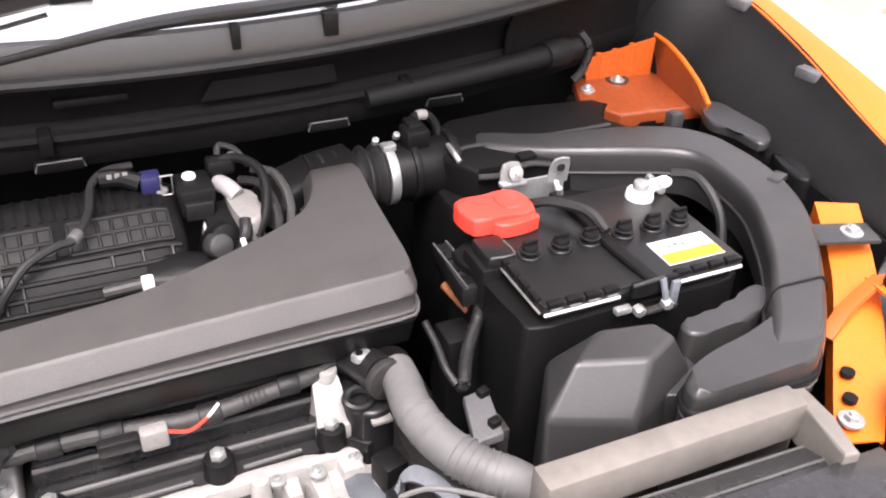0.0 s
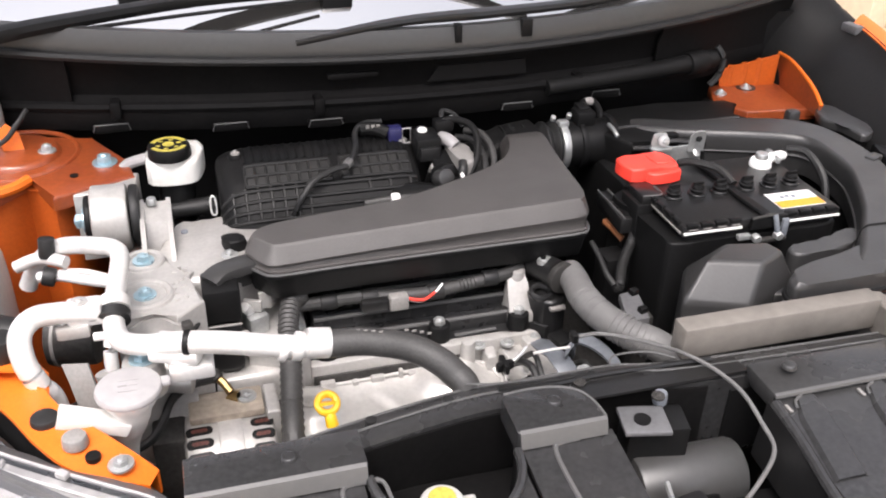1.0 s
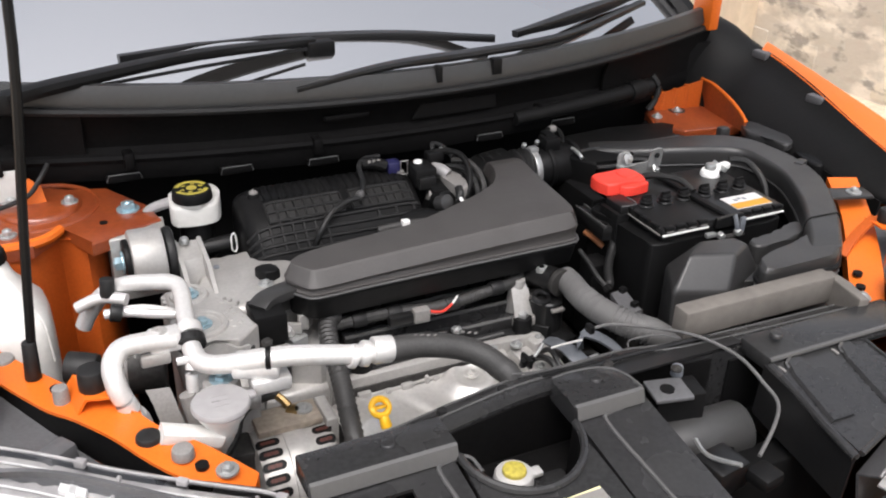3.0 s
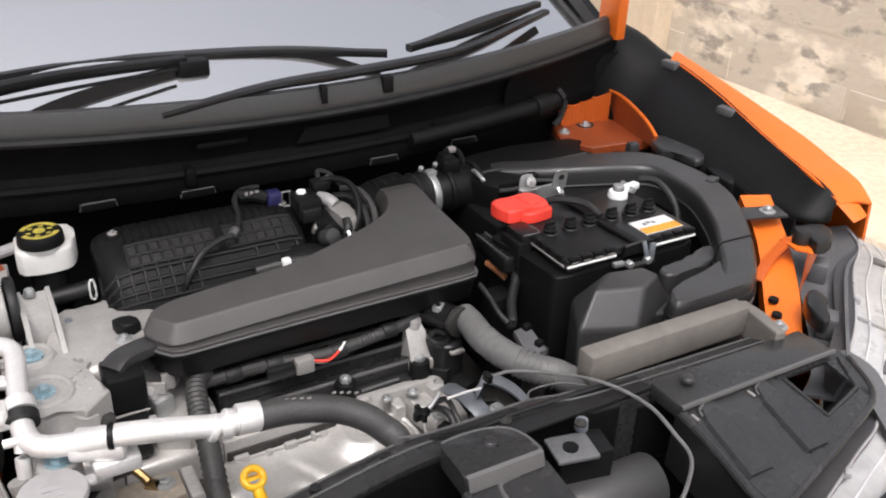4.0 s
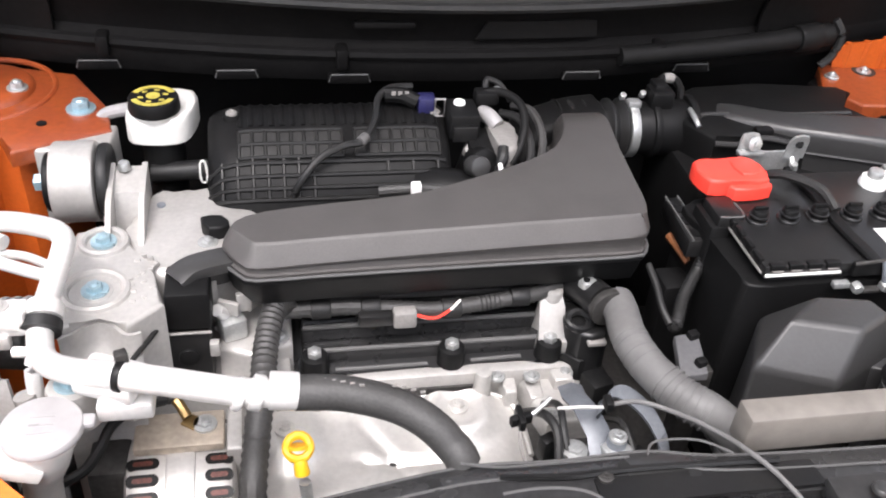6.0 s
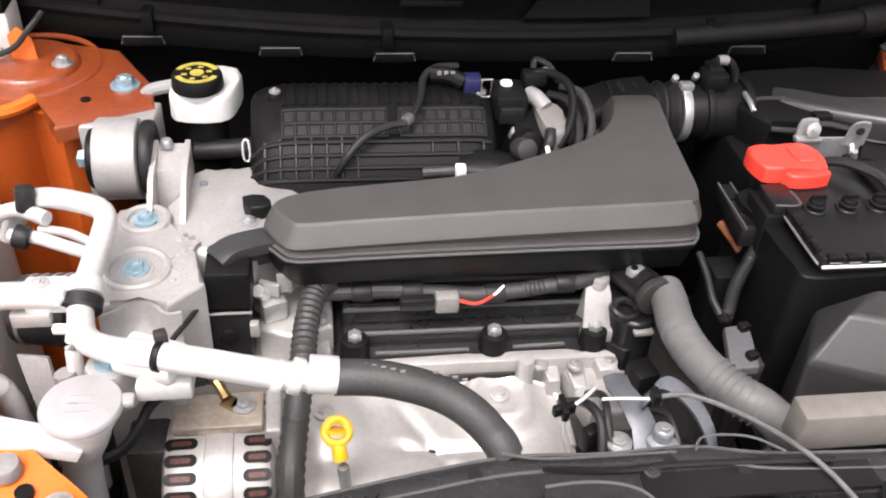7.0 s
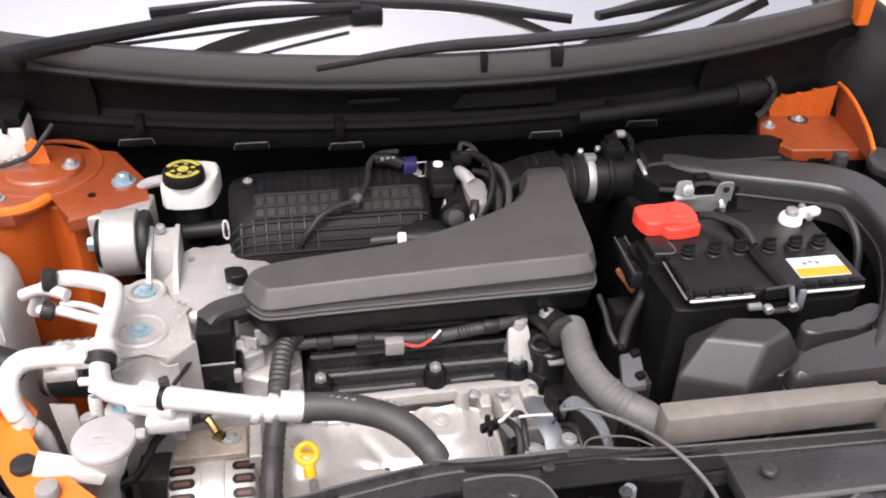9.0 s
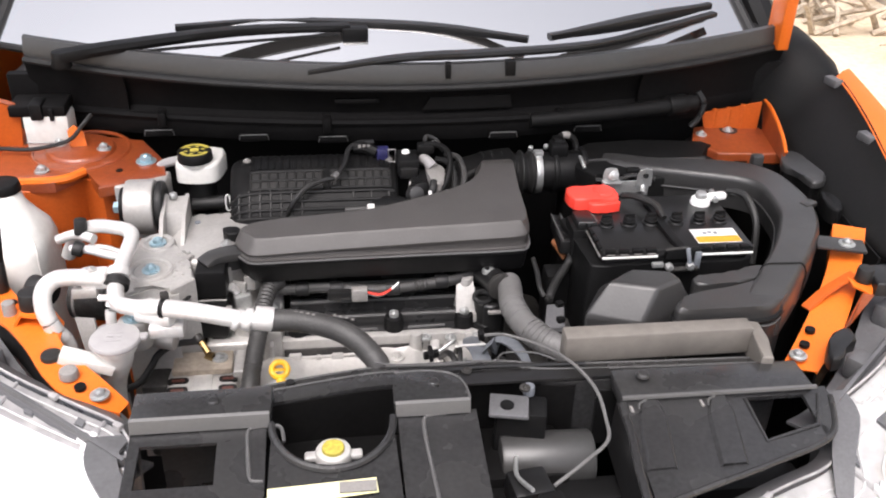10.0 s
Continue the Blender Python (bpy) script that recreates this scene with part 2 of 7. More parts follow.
def box(x0, x1, y0, y1, z0, z1, bev=0.003, bm=None, turn=0.0):
    own = bmesh.new()
    m = Matrix.Translation(((x0 + x1) / 2, (y0 + y1) / 2, (z0 + z1) / 2)) @ Matrix.Rotation(radians(turn), 4, "Z")
    bmesh.ops.create_cube(own, size=1, matrix=m @ Matrix.Diagonal((x1 - x0, y1 - y0, z1 - z0, 1)))
    if bev:
        bmesh.ops.bevel(own, geom=own.edges[:], offset=bev, segments=2, affect="EDGES", profile=0.5)
    return merge(bm, own)


def merge(bm, own):
    if bm is None:
        return own
    me = bpy.data.meshes.new("tmp")
    own.to_mesh(me)
    own.free()
    bm.from_mesh(me)
    bpy.data.meshes.remove(me)
    return bm


def rod(a, b, r0, r1=None, seg=20, bev=0.0, bm=None):
    """A cylinder or cone from a to b."""
    a, b = Vector(a), Vector(b)
    r1 = r0 if r1 is None else r1
    own = bmesh.new()
    q = (b - a).to_track_quat("Z", "Y").to_matrix().to_4x4()
    bmesh.ops.create_cone(own, cap_ends=True, segments=seg, radius1=r0, radius2=r1, depth=(b - a).length,
                          matrix=Matrix.Translation((a + b) / 2) @ q)
    if bev:
        rim = [e for e in own.edges if len(e.link_faces) == 2 and any(len(f.verts) > 4 for f in e.link_faces)]
        bmesh.ops.bevel(own, geom=rim, offset=bev, segments=2, affect="EDGES", profile=0.5)
    return merge(bm, own)


def tube(pts, r, seg=12, n=6, flat=1.0, bm=None, closed=False, ridge=None, raw=False):
    """A hose or duct along points; r: radius or a function of 0..1; flat: height to width."""
    path = [Vector(p) for p in pts] if raw else glide(pts, n, closed)
    own = bmesh.new()
    k = len(path)
    up = Vector((0, 0, 1))
    rings = []
    for i, p in enumerate(path):
        d = (path[(i + 1) % k] - path[i - 1]) if closed else (path[min(i + 1, k - 1)] - path[max(i - 1, 0)])
        d.normalize()
        ref = up if abs(d.z) < 0.93 else Vector((0, 1, 0))
        side = d.cross(ref).normalized()
        top = side.cross(d).normalized()
        rad = r(i / (k - 1)) if callable(r) else r
        if ridge and i % ridge == 0:
            rad *= 1.12
        ring = []
        for j in range(seg):
            a = 2 * math.pi * j / seg
            ca, sa = math.cos(a), math.sin(a)
            if flat < 1:
                ca = math.copysign(abs(ca) ** 0.5, ca)
                sa = math.copysign(abs(sa) ** 0.5, sa)
            ring.append(own.verts.new(p + side * ca * rad + top * sa * rad * flat))
        rings.append(ring)
    pairs = list(zip(rings, rings[1:])) + ([(rings[-1], rings[0])] if closed else [])
    for a, b in pairs:
        for j in range(seg):
            own.faces.new((a[j], a[(j + 1) % seg], b[(j + 1) % seg], b[j]))
    if not closed:
        own.faces.new(rings[0])
        own.faces.new(rings[-1][::-1])
    return merge(bm, own)


def slab(outline, z0, z1, bev=0.004, seg=3, bm=None, bottom=False):
    """An upright prism over a plan outline with a rounded top rim."""
    own = bmesh.new()
    zs = [p[2] if len(p) > 2 else 0.0 for p in outline]
    lo = [own.verts.new((p[0], p[1], z0)) for p in outline]
    hi = [own.verts.new((p[0], p[1], z1 + z)) for p, z in zip(outline, zs)]
    n = len(lo)
    own.faces.new(lo[::-1])
    cap = own.faces.new(hi)
    for i in range(n):
        own.faces.new((lo[i], lo[(i + 1) % n], hi[(i + 1) % n], hi[i]))
    if bev:
        rim = list(cap.edges)
        bmesh.ops.bevel(own, geom=rim, offset=bev, segments=seg, affect="EDGES", profile=0.5)
    return merge(bm, own)


def loft(rings, cap=True, bm=None):
    """Skins closed rings of equal count."""
    own = bmesh.new()
    vs = [[own.verts.new(p) for p in ring] for ring in rings]
    n = len(vs[0])
    for a, b in zip(vs, vs[1:]):
        for i in range(n):
            own.faces.new((a[i], a[(i + 1) % n], b[(i + 1) % n], b[i]))
    if cap:
        own.faces.new(vs[0][::-1])
        own.faces.new(vs[-1])
    return merge(bm, own)


def sheet(rows, thick=0.0, bm=None):
    """Skins open rows of points; thick pushes a second skin along the normals."""
    own = bmesh.new()
    vs = [[own.verts.new(p) for p in row] for row in rows]
    for a, b in zip(vs, vs[1:]):
        for i in range(len(a) - 1):
            own.faces.new((a[i], a[i + 1], b[i + 1], b[i]))
    if thick:
        bmesh.ops.recalc_face_normals(own, faces=own.faces)
        bmesh.ops.solidify(own, geom=own.faces[:], thickness=thick)
    return merge(bm, own)


def scaled(outline, f, cx, cy):
    return [(cx + (p[0] - cx) * f, cy + (p[1] - cy) * f, *p[2:]) for p in outline]


def bolt(at, r=0.008, h=0.008, washer=True, axis=(0, 0, 1), bm=None):
    a, d = Vector(at), Vector(axis).normalized()
    bm = rod(a, a + d * h, r, r * 0.95, 6, 0.0008, bm)
    if washer:
        bm = rod(a - d * 0.001, a + d * 0.0025, r * 1.6, None, 18, 0.0005, bm)
    return rod(a + d * h, a + d * (h + 0.002), r * 0.55, r * 0.4, 10, 0, bm)


CX = 0.03


def port(p):
    """The other side of the bay, drawn in towards the windshield."""
    return (0.066 - 0.27 * max(0.0, p[1] - 0.05) - p[0], *p[1:])


def mir(p):
    return (2 * CX - p[0], *p[1:])


# ---- ground and surroundings ----
def build_ground():
    bm = bmesh.new()
    bmesh.ops.create_grid(bm, x_segments=40, y_segments=40, size=60)
    for v in bm.verts:
        v.co.z = 0.0
    single("ground", bm, GROUND, "pale sandy concrete yard under bright daylight", "ground", "structure")


def build_wall():
    x0, top = 3.66, 2.4
    wall = single("wall_east", box(x0 - 0.0265, x0 + 0.2, -3.0, 14.0, 0, top, 0), MORTAR,
                  "rough whitewashed concrete block yard wall with stains", "wall", "structure")
    pier = part("pier", box(3.50, 3.66, 3.34, 4.24, 0, 2.45, 0.01), PLASTER, wall, "smooth cream plastered pier")
    part("hanging_wire", tube([(3.48, 3.59, 1.1), (3.47, 3.79, 0.98), (3.48, 4.04, 1.02)], 0.012, 6), RUBBER, wall)
    rng = random.Random(5)
    shared = []
    for k in range(8):
        bm = bmesh.new()
        bmesh.ops.create_cube(bm, size=1, matrix=Matrix.Diagonal((0.05, 0.378, 0.178, 1)))
        bmesh.ops.bevel(bm, geom=bm.edges[:], offset=0.006, segments=1, affect="EDGES")
        for v in bm.verts:
            v.co += Vector((rng.uniform(-0.004, 0.004), rng.uniform(-0.004, 0.004), rng.uniform(-0.004, 0.004)))
        shared.append(finish("block", bm, BLOCK))
    for row in range(12):
        for col in range(25):
            y = 0.6 + col * 0.4 + (0.2 if row % 2 else 0)
            z = 0.1 + row * 0.2
            b = new("block", rng.choice(shared))
            b.parent = wall
            b.location = (x0 + rng.uniform(-0.006, 0.006), y, z)
    return wall


def build_brush():
    rng = random.Random(11)
    bm = bmesh.new()
    for k in range(70):
        x, y = 3.05 + rng.uniform(-0.35, 0.45), 4.5 + rng.uniform(-0.6, 1.2)
        a, l, up = rng.uniform(0, 6.28), rng.uniform(0.3, 0.9), rng.uniform(0.02, 0.35)
        b = (x + l * math.cos(a), y + l * math.sin(a), up)
        mid = ((x + b[0]) / 2 + rng.uniform(-0.08, 0.08), (y + b[1]) / 2 + rng.uniform(-0.08, 0.08), up / 2 + rng.uniform(0.0, 0.12))
        tube([(x, y, 0.01), mid, b], lambda u: 0.022 - 0.016 * u, 5, 3, bm=bm)
    single("dry_brushwood", bm, BRUSH, "pile of pale dry branches beside the yard wall", "branches", "stuff")


build_ground()
build_brush()


# ---- car body ----
def build_body():
    body = thing("car_body", "bright orange car body shell with open engine bay", "car body", (CX, 0.3, 0.0))
    # fender tops with the black edge covers
    for f in (lambda p: p, lambda p: port((p[0] + 0.007, p[1], p[2] - 0.006))):
        crest = [(0.862, 0.47, 1.053), (0.857, 0.40, 1.043), (0.843, 0.30, 1.025), (0.820, 0.175, 1.0), (0.797, 0.08, 0.987), (0.778, 0.01, 0.979), (0.786, -0.035, 0.957)]
        outer = [(0.905, 0.50, 1.058), (0.905, 0.40, 1.04), (0.902, 0.28, 1.019), (0.888, 0.14, 0.998), (0.874, 0.06, 0.984), (0.862, -0.006, 0.972), (0.838, -0.056, 0.956)]
        low = [(p[0] + 0.01, p[1], p[2] - 0.10) for p in outer]
        rows = [glide([f(p) for p in crest], 5), glide([f(p) for p in outer], 5), glide([f(p) for p in low], 5),
                [Vector((p.x, p.y, 0.35)) for p in glide([f(p) for p in low], 5)]]
        mid = [a * 0.45 + b * 0.55 + Vector((0, 0, 0.004)) for a, b in zip(rows[0], rows[1])]
        fe = part("fender", sheet([rows[0], mid, *rows[1:]], 0.004), ORANGE, body)
        part("rear_quarter", sheet([[f(p) for p in ((0.87, 0.49, 1.04), (0.87, 0.66, 1.06), (0.85, 0.95, 1.06))], [f(p) for p in ((0.90, 0.49, 0.93), (0.90, 0.66, 0.93), (0.87, 0.95, 0.93))],
                                    [f(p) for p in ((0.90, 0.49, 0.35), (0.90, 0.66, 0.35), (0.87, 0.95, 0.35))]], 0.004), ORANGE, fe)
        flap = [[f(p) for p in ((0.782, -0.03, 0.957), (0.80, -0.036, 0.961), (0.822, -0.04, 0.957))], [f(p) for p in ((0.790, -0.065, 0.935), (0.805, -0.068, 0.94), (0.818, -0.066, 0.942))]]
        if f((1, 0, 1))[0] > 0:
            part("nose_flap", sheet(flap, 0.003), ORANGE, fe)
    part("fender_flange", slab([(-0.766, 0.014, 0), (-0.730, -0.017, 0), (-0.705, -0.021, 0), (-0.695, -0.049, 0), (-0.706, -0.065, 0), (-0.740, -0.054, 0), (-0.763, -0.043, 0)], 0.915, 0.921, 0.002), LAMPGREY, body, "grey inner fender flange")
    part("fender_front", sheet([[(-0.780, -0.003, 0.945), (-0.738, -0.036, 0.945), (-0.726, -0.071, 0.940)], [(-0.787, -0.052, 0.900), (-0.743, -0.089, 0.900), (-0.725, -0.104, 0.895)]], 0.003), ORANGE, body)
    # inner aprons down both sides
    for f in (lambda p: p, mir):
        rows = []
        reach = 5 if f((1, 0, 0))[0] > 0 else 3
        for z, dx in ((0.93, 0.0), (0.80, -0.02), (0.62, -0.03), (0.42, -0.03)):
            rows.append([Vector(f((x + dx, y, z))) for x, y in ((0.80, 0.62), (0.745, 0.45), (0.74, 0.2), (0.725, 0.05), (0.72, -0.01))[:reach]])
        # Right apron is black instead of orange, to paint the deep shade there.
        part("inner_apron", sheet(rows, 0.003), BLACK if reach == 5 else PRIMER, body)
    # strut towers
    tower = [(-0.72, 0.30), (-0.60, 0.303), (-0.557, 0.352), (-0.524, 0.277), (-0.419, 0.322), (-0.43, 0.38), (-0.48, 0.47), (-0.72, 0.54)]
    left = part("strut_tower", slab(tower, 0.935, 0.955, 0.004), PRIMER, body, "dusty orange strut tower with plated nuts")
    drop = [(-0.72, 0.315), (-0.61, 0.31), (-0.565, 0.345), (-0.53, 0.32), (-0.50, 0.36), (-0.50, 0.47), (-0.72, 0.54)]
    # Wall takes the darkened orange: the shade below the tower is painted in.
    part("tower_wall", slab(glide(drop, 3, True), 0.45, 0.94, 0.004), ORANGE_SHADED, left)
    bead = glide([(-0.72, 0.312, 0.952), (-0.60, 0.312, 0.953), (-0.56, 0.345, 0.953)], 5)
    part("pressed_bead", tube(bead, 0.008, 8, raw=True), ORANGE, left)
    part("mount_bolt", bolt((-0.46, 0.374, 0.955), 0.011, 0.012), BLUEZINC, left)
    part("drain_hole", rod((-0.50, 0.34, 0.9545), (-0.50, 0.34, 0.9565), 0.006, None, 12), BLACK, left)
    part("pressed_dome", rod((-0.582, 0.43, 0.94), (-0.582, 0.43, 0.963), 0.066, 0.058, 36, 0.005), PRIMER, left)
    part("pressed_ring", tube([(-0.582 + 0.084 * math.cos(a), 0.43 + 0.084 * math.sin(a), 0.954) for a in [i * math.pi / 16 for i in range(32)]], 0.004, 8, closed=True, raw=True), PRIMER, left)
    for x, y, z in ((-0.539, 0.417, 0.962), (-0.62, 0.44, 0.962), (-0.63, 0.345, 0.955)):
        part("strut_nut", bolt((x, y, z), 0.008, 0.010), STEEL, left)
    rt = [(0.86, 0.34), (0.73, 0.36), (0.60, 0.37), (0.57, 0.43), (0.60, 0.50), (0.86, 0.56)]
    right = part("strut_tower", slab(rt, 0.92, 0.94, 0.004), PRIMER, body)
    # Orange wall coloured near-black for the shade behind the duct.
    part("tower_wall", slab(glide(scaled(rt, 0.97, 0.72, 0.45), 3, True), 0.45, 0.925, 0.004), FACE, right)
    for x, y in ((0.662, 0.475), (0.60, 0.46)):
        part("strut_nut", bolt((x, y, 0.94), 0.007, 0.007), STEEL, right)
    part("nut_hole", rod((0.664, 0.478, 0.9395), (0.664, 0.478, 0.9412), 0.018, None, 20), DARKMET, right)
    part("back_panel", sheet([[(0.619, 0.497, 0.940), (0.636, 0.495, 0.940), (0.664, 0.492, 0.940), (0.691, 0.489, 0.940), (0.726, 0.485, 0.940)], [(0.610, 0.498, 0.970), (0.636, 0.495, 0.979), (0.664, 0.492, 0.983), (0.691, 0.489, 0.990), (0.726, 0.485, 0.998)]], 0.004), ORANGE_SHADED, right, "fluted orange panel behind the tower")
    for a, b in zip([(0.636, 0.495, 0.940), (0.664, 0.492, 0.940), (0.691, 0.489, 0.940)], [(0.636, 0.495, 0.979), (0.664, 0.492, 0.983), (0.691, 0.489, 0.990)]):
        part("flute", tube([a, b], 0.006, 8, 2), ORANGE_SHADED, right)
    # Gusset in the dark dusty orange, which paints in its shade under the hinge.
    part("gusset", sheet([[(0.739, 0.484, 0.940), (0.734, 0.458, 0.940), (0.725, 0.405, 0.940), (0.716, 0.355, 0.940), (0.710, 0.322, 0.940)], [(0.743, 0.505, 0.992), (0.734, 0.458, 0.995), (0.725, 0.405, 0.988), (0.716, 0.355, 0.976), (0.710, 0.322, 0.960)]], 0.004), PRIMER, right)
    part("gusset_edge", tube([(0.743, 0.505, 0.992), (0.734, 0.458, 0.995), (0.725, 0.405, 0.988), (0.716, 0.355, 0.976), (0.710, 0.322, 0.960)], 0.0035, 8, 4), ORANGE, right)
    ap = part("upper_apron", sheet([[(-0.777, 0.46, 0.957), (-0.734, 0.46, 0.950), (-0.711, 0.46, 0.941), (-0.691, 0.46, 0.938)], [(-0.760, 0.46, 1.045), (-0.715, 0.46, 1.040), (-0.690, 0.46, 1.03), (-0.683, 0.46, 1.012)]], 0.004), ORANGE_SHADED, body, "orange upper apron beside the strut tower")
    part("apron_edge", tube([(-0.760, 0.46, 1.045), (-0.715, 0.46, 1.040), (-0.690, 0.46, 1.03), (-0.683, 0.46, 1.012)], 0.005, 8, 4), PRIMER, ap)
    part("bracket", sheet([[(-0.598, 0.43, 0.956), (-0.585, 0.43, 0.956), (-0.57, 0.432, 0.956)], [(-0.602, 0.44, 0.99), (-0.59, 0.442, 1.0), (-0.575, 0.44, 0.985)]], 0.004), ORANGE, ap)
    # firewall and bay floor
    part("firewall", box(-0.72, 0.86, 0.54, 0.56, 0.3, 1.06, 0), BLACK, body)
    part("bay_floor", box(-0.72, 0.86, -0.5, 0.56, 0.28, 0.30, 0), BLACK, body)
    # slanting upper side members in body colour, with slots and bolts
    for inner, outer, slots, nut in (
            (((0.682, 0.08, 0.945), (0.630, -0.014, 0.915), (0.552, -0.11, 0.88), (0.488, -0.182, 0.866)),
             ((0.725, 0.055, 0.948), (0.67, -0.04, 0.918), (0.60, -0.135, 0.883), (0.534, -0.20, 0.868)),
             ((0.556, -0.124, 0.886), (0.536, -0.150, 0.880)), (0.516, -0.172, 0.876)),
            (((-0.69, 0.172, 0.905), (-0.674, 0.149, 0.905), (-0.619, 0.062, 0.905), (-0.568, -0.010, 0.905), (-0.53, -0.052, 0.905), (-0.50, -0.104, 0.904), (-0.462, -0.142, 0.897), (-0.435, -0.161, 0.882), (-0.411, -0.18, 0.868)),
             ((-0.712, 0.152, 0.905), (-0.688, 0.10, 0.905), (-0.622, -0.012, 0.905), (-0.588, -0.052, 0.905), (-0.553, -0.10, 0.904), (-0.522, -0.15, 0.90), (-0.490, -0.182, 0.89), (-0.45, -0.195, 0.878), (-0.42, -0.20, 0.868)),
             ((-0.470, -0.172, 0.8935), (-0.60, 0.012, 0.907)), (-0.445, -0.181, 0.884))):
        wide = [glide(r, 4) for r in (inner, outer)]
        edges = [[p + Vector((0, 0, d)) for p in r] for r, d in zip(wide, (-0.03, -0.0045))]
        m = part("side_member", sheet([edges[0], *wide, edges[1]], 0.003), ORANGE, body, "orange slanting upper side member")
        # Added black sheet: the shadow in the gap below the outer edge.
        part("flank", sheet([[p + Vector((0, 0, -0.005)) for p in wide[1]], [p + Vector((0, 0, -0.05)) for p in wide[1]]], 0.003), FACE, m, "black sheet painting the shadowed gap below the member")
        for x, y, z in slots:
            part("slot", rod((x, y, z - 0.004), (x, y, z + 0.001), 0.0075, None, 14), BLACK, m)
        part("bolt", bolt(nut, 0.008, 0.008), STEEL, m)
    # Brace in the darkened orange, its shadowed look put into the colour.
    br = part("brace", tube([(0.572, -0.075, 0.888), (0.605, -0.064, 0.912), (0.645, -0.06, 0.936)], 0.009, 8, 3, 0.4), ORANGE_SHADED, body, "orange diagonal brace with rubber stop")
    part("foot_plate", sheet([[(0.636, -0.05, 0.934), (0.660, -0.056, 0.936), (0.676, -0.068, 0.932)], [(0.630, -0.088, 0.934), (0.640, -0.100, 0.934), (0.650, -0.108, 0.928)]], 0.003), ORANGE, br)
    part("leg", sheet([[(0.636, -0.104, 0.932), (0.652, -0.106, 0.930)], [(0.608, -0.125, 0.885), (0.622, -0.115, 0.885)]], 0.003), PRIMER, br)
    part("rubber_stop", rod((0.652, -0.075, 0.934), (0.652, -0.075, 0.958), 0.013, 0.012, 18, 0.003), RUBBER, br)
    for pts, z in (([(0.590, -0.160, 0), (0.586, -0.190, 0), (0.566, -0.196, 0), (0.552, -0.222, 0), (0.530, -0.230, 0), (0.534, -0.206, 0), (0.560, -0.170, 0)], 0.915), ([(0.678, -0.045, 0), (0.724, -0.060, 0), (0.700, -0.096, 0), (0.660, -0.100, 0)], 0.945)):
        part("lamp_clip", slab(glide(pts, 2, True), z - 0.022, z, 0.005), SATIN, body, "black plastic lamp clip")
    lb = part("stop_bracket", sheet([[(-0.592, 0.012, 0.904), (-0.58, 0.010, 0.922), (-0.55, -0.002, 0.922), (-0.518, -0.035, 0.900)], [(-0.585, -0.048, 0.902), (-0.572, -0.046, 0.922), (-0.545, -0.052, 0.922), (-0.515, -0.075, 0.900)]], 0.003), ORANGE, body, "orange bracket with rubber stop")
    part("post_clip", rod((-0.596, -0.014, 0.86), (-0.596, -0.014, 0.925), 0.011, 0.009, 14, 0.002), GREYP, body)
    part("rubber_stop", rod((-0.560, -0.024, 0.92), (-0.560, -0.024, 0.948), 0.017, 0.016, 18, 0.003), RUBBER, lb)
    for x, y, r, m in ((-0.516, -0.118, 0.015, RUBBER), (-0.486, -0.155, 0.013, GREYP), (-0.655, 0.10, 0.015, GREYP)):
        part("rubber_plug", rod((x, y, 0.896), (x, y, 0.909), r, r * 0.9, 18, 0.002), m, body)
    # hood, propped open
    hood = part("hood", hood_skin(0.0), ORANGE, body, "orange hood propped open")
    part("insulation", hood_skin(-0.02), CLOTH, hood)
    for x, y in ((0.765, 0.52), (-0.83, 0.56)):
        part("hood_hinge", box(x - 0.012, x + 0.012, y, y + 0.06, 1.09, 1.38, 0.003), ORANGE, body)
    for sx in (-0.78, 0.86):
        for y in (0.32, 3.0):
            w = part("wheel", rod((sx - 0.11, y, 0.35), (sx + 0.11, y, 0.35), 0.35, None, 40, 0.03), RUBBER, body)
            part("rim", rod((sx - 0.113, y, 0.35), (sx + 0.113, y, 0.35), 0.22, None, 32, 0.01), ALLOY, w)
    # cabin: pillars and roof edge behind the glass
    for f in (lambda p: p, lambda p: mir((p[0] + 0.075, *p[1:]))):
        part("pillar", tube([f((0.80, 0.62, 1.06)), f((0.77, 0.85, 1.20)), f((0.68, 1.35, 1.50))], 0.035, 10, 4), BLACK, body)
    roof = [[(CX + 0.60 * (j / 6 - 1), y, z + 0.03 * (1 - (j / 6 - 1) ** 2)) for j in range(13)] for y, z in ((1.43, 1.53), (1.8, 1.59), (2.4, 1.60), (2.9, 1.56), (3.3, 1.48))]
    part("roof", sheet(roof, 0.012), ORANGE, body)
    for sg in (-1, 1):
        belt = [(0.70, 0.86, 1.03), (1.4, 0.875, 1.04), (2.3, 0.875, 1.06), (3.75, 0.82, 1.08)]
        rows = [[(CX + sg * x, y, z) for y, x, z in belt], [(CX + sg * (x + 0.03), y + 0.03 * (y > 3), 0.75) for y, x, z in belt], [(CX + sg * (x + 0.005), y, 0.32) for y, x, z in belt]]
        part("door_panel", sheet(rows, 0.01), ORANGE, body)
        tops = [(0.74, 0.82, 1.06), (1.43, 0.615, 1.53), (2.4, 0.615, 1.595), (3.3, 0.60, 1.475)]
        part("side_window", sheet([[(CX + sg * x, y, z) for y, x, z in belt], [(CX + sg * x, y, z) for y, x, z in tops]], 0.006), SATIN, body, "dark tinted side glass")
    tail = [[(CX + w * (j / 4 - 1), y, z) for j in range(9)] for y, z, w in ((3.3, 1.48, 0.60), (3.75, 1.08, 0.82), (3.88, 0.8, 0.86), (3.86, 0.32, 0.84))]
    part("tailgate", sheet(tail, 0.01), ORANGE, body)
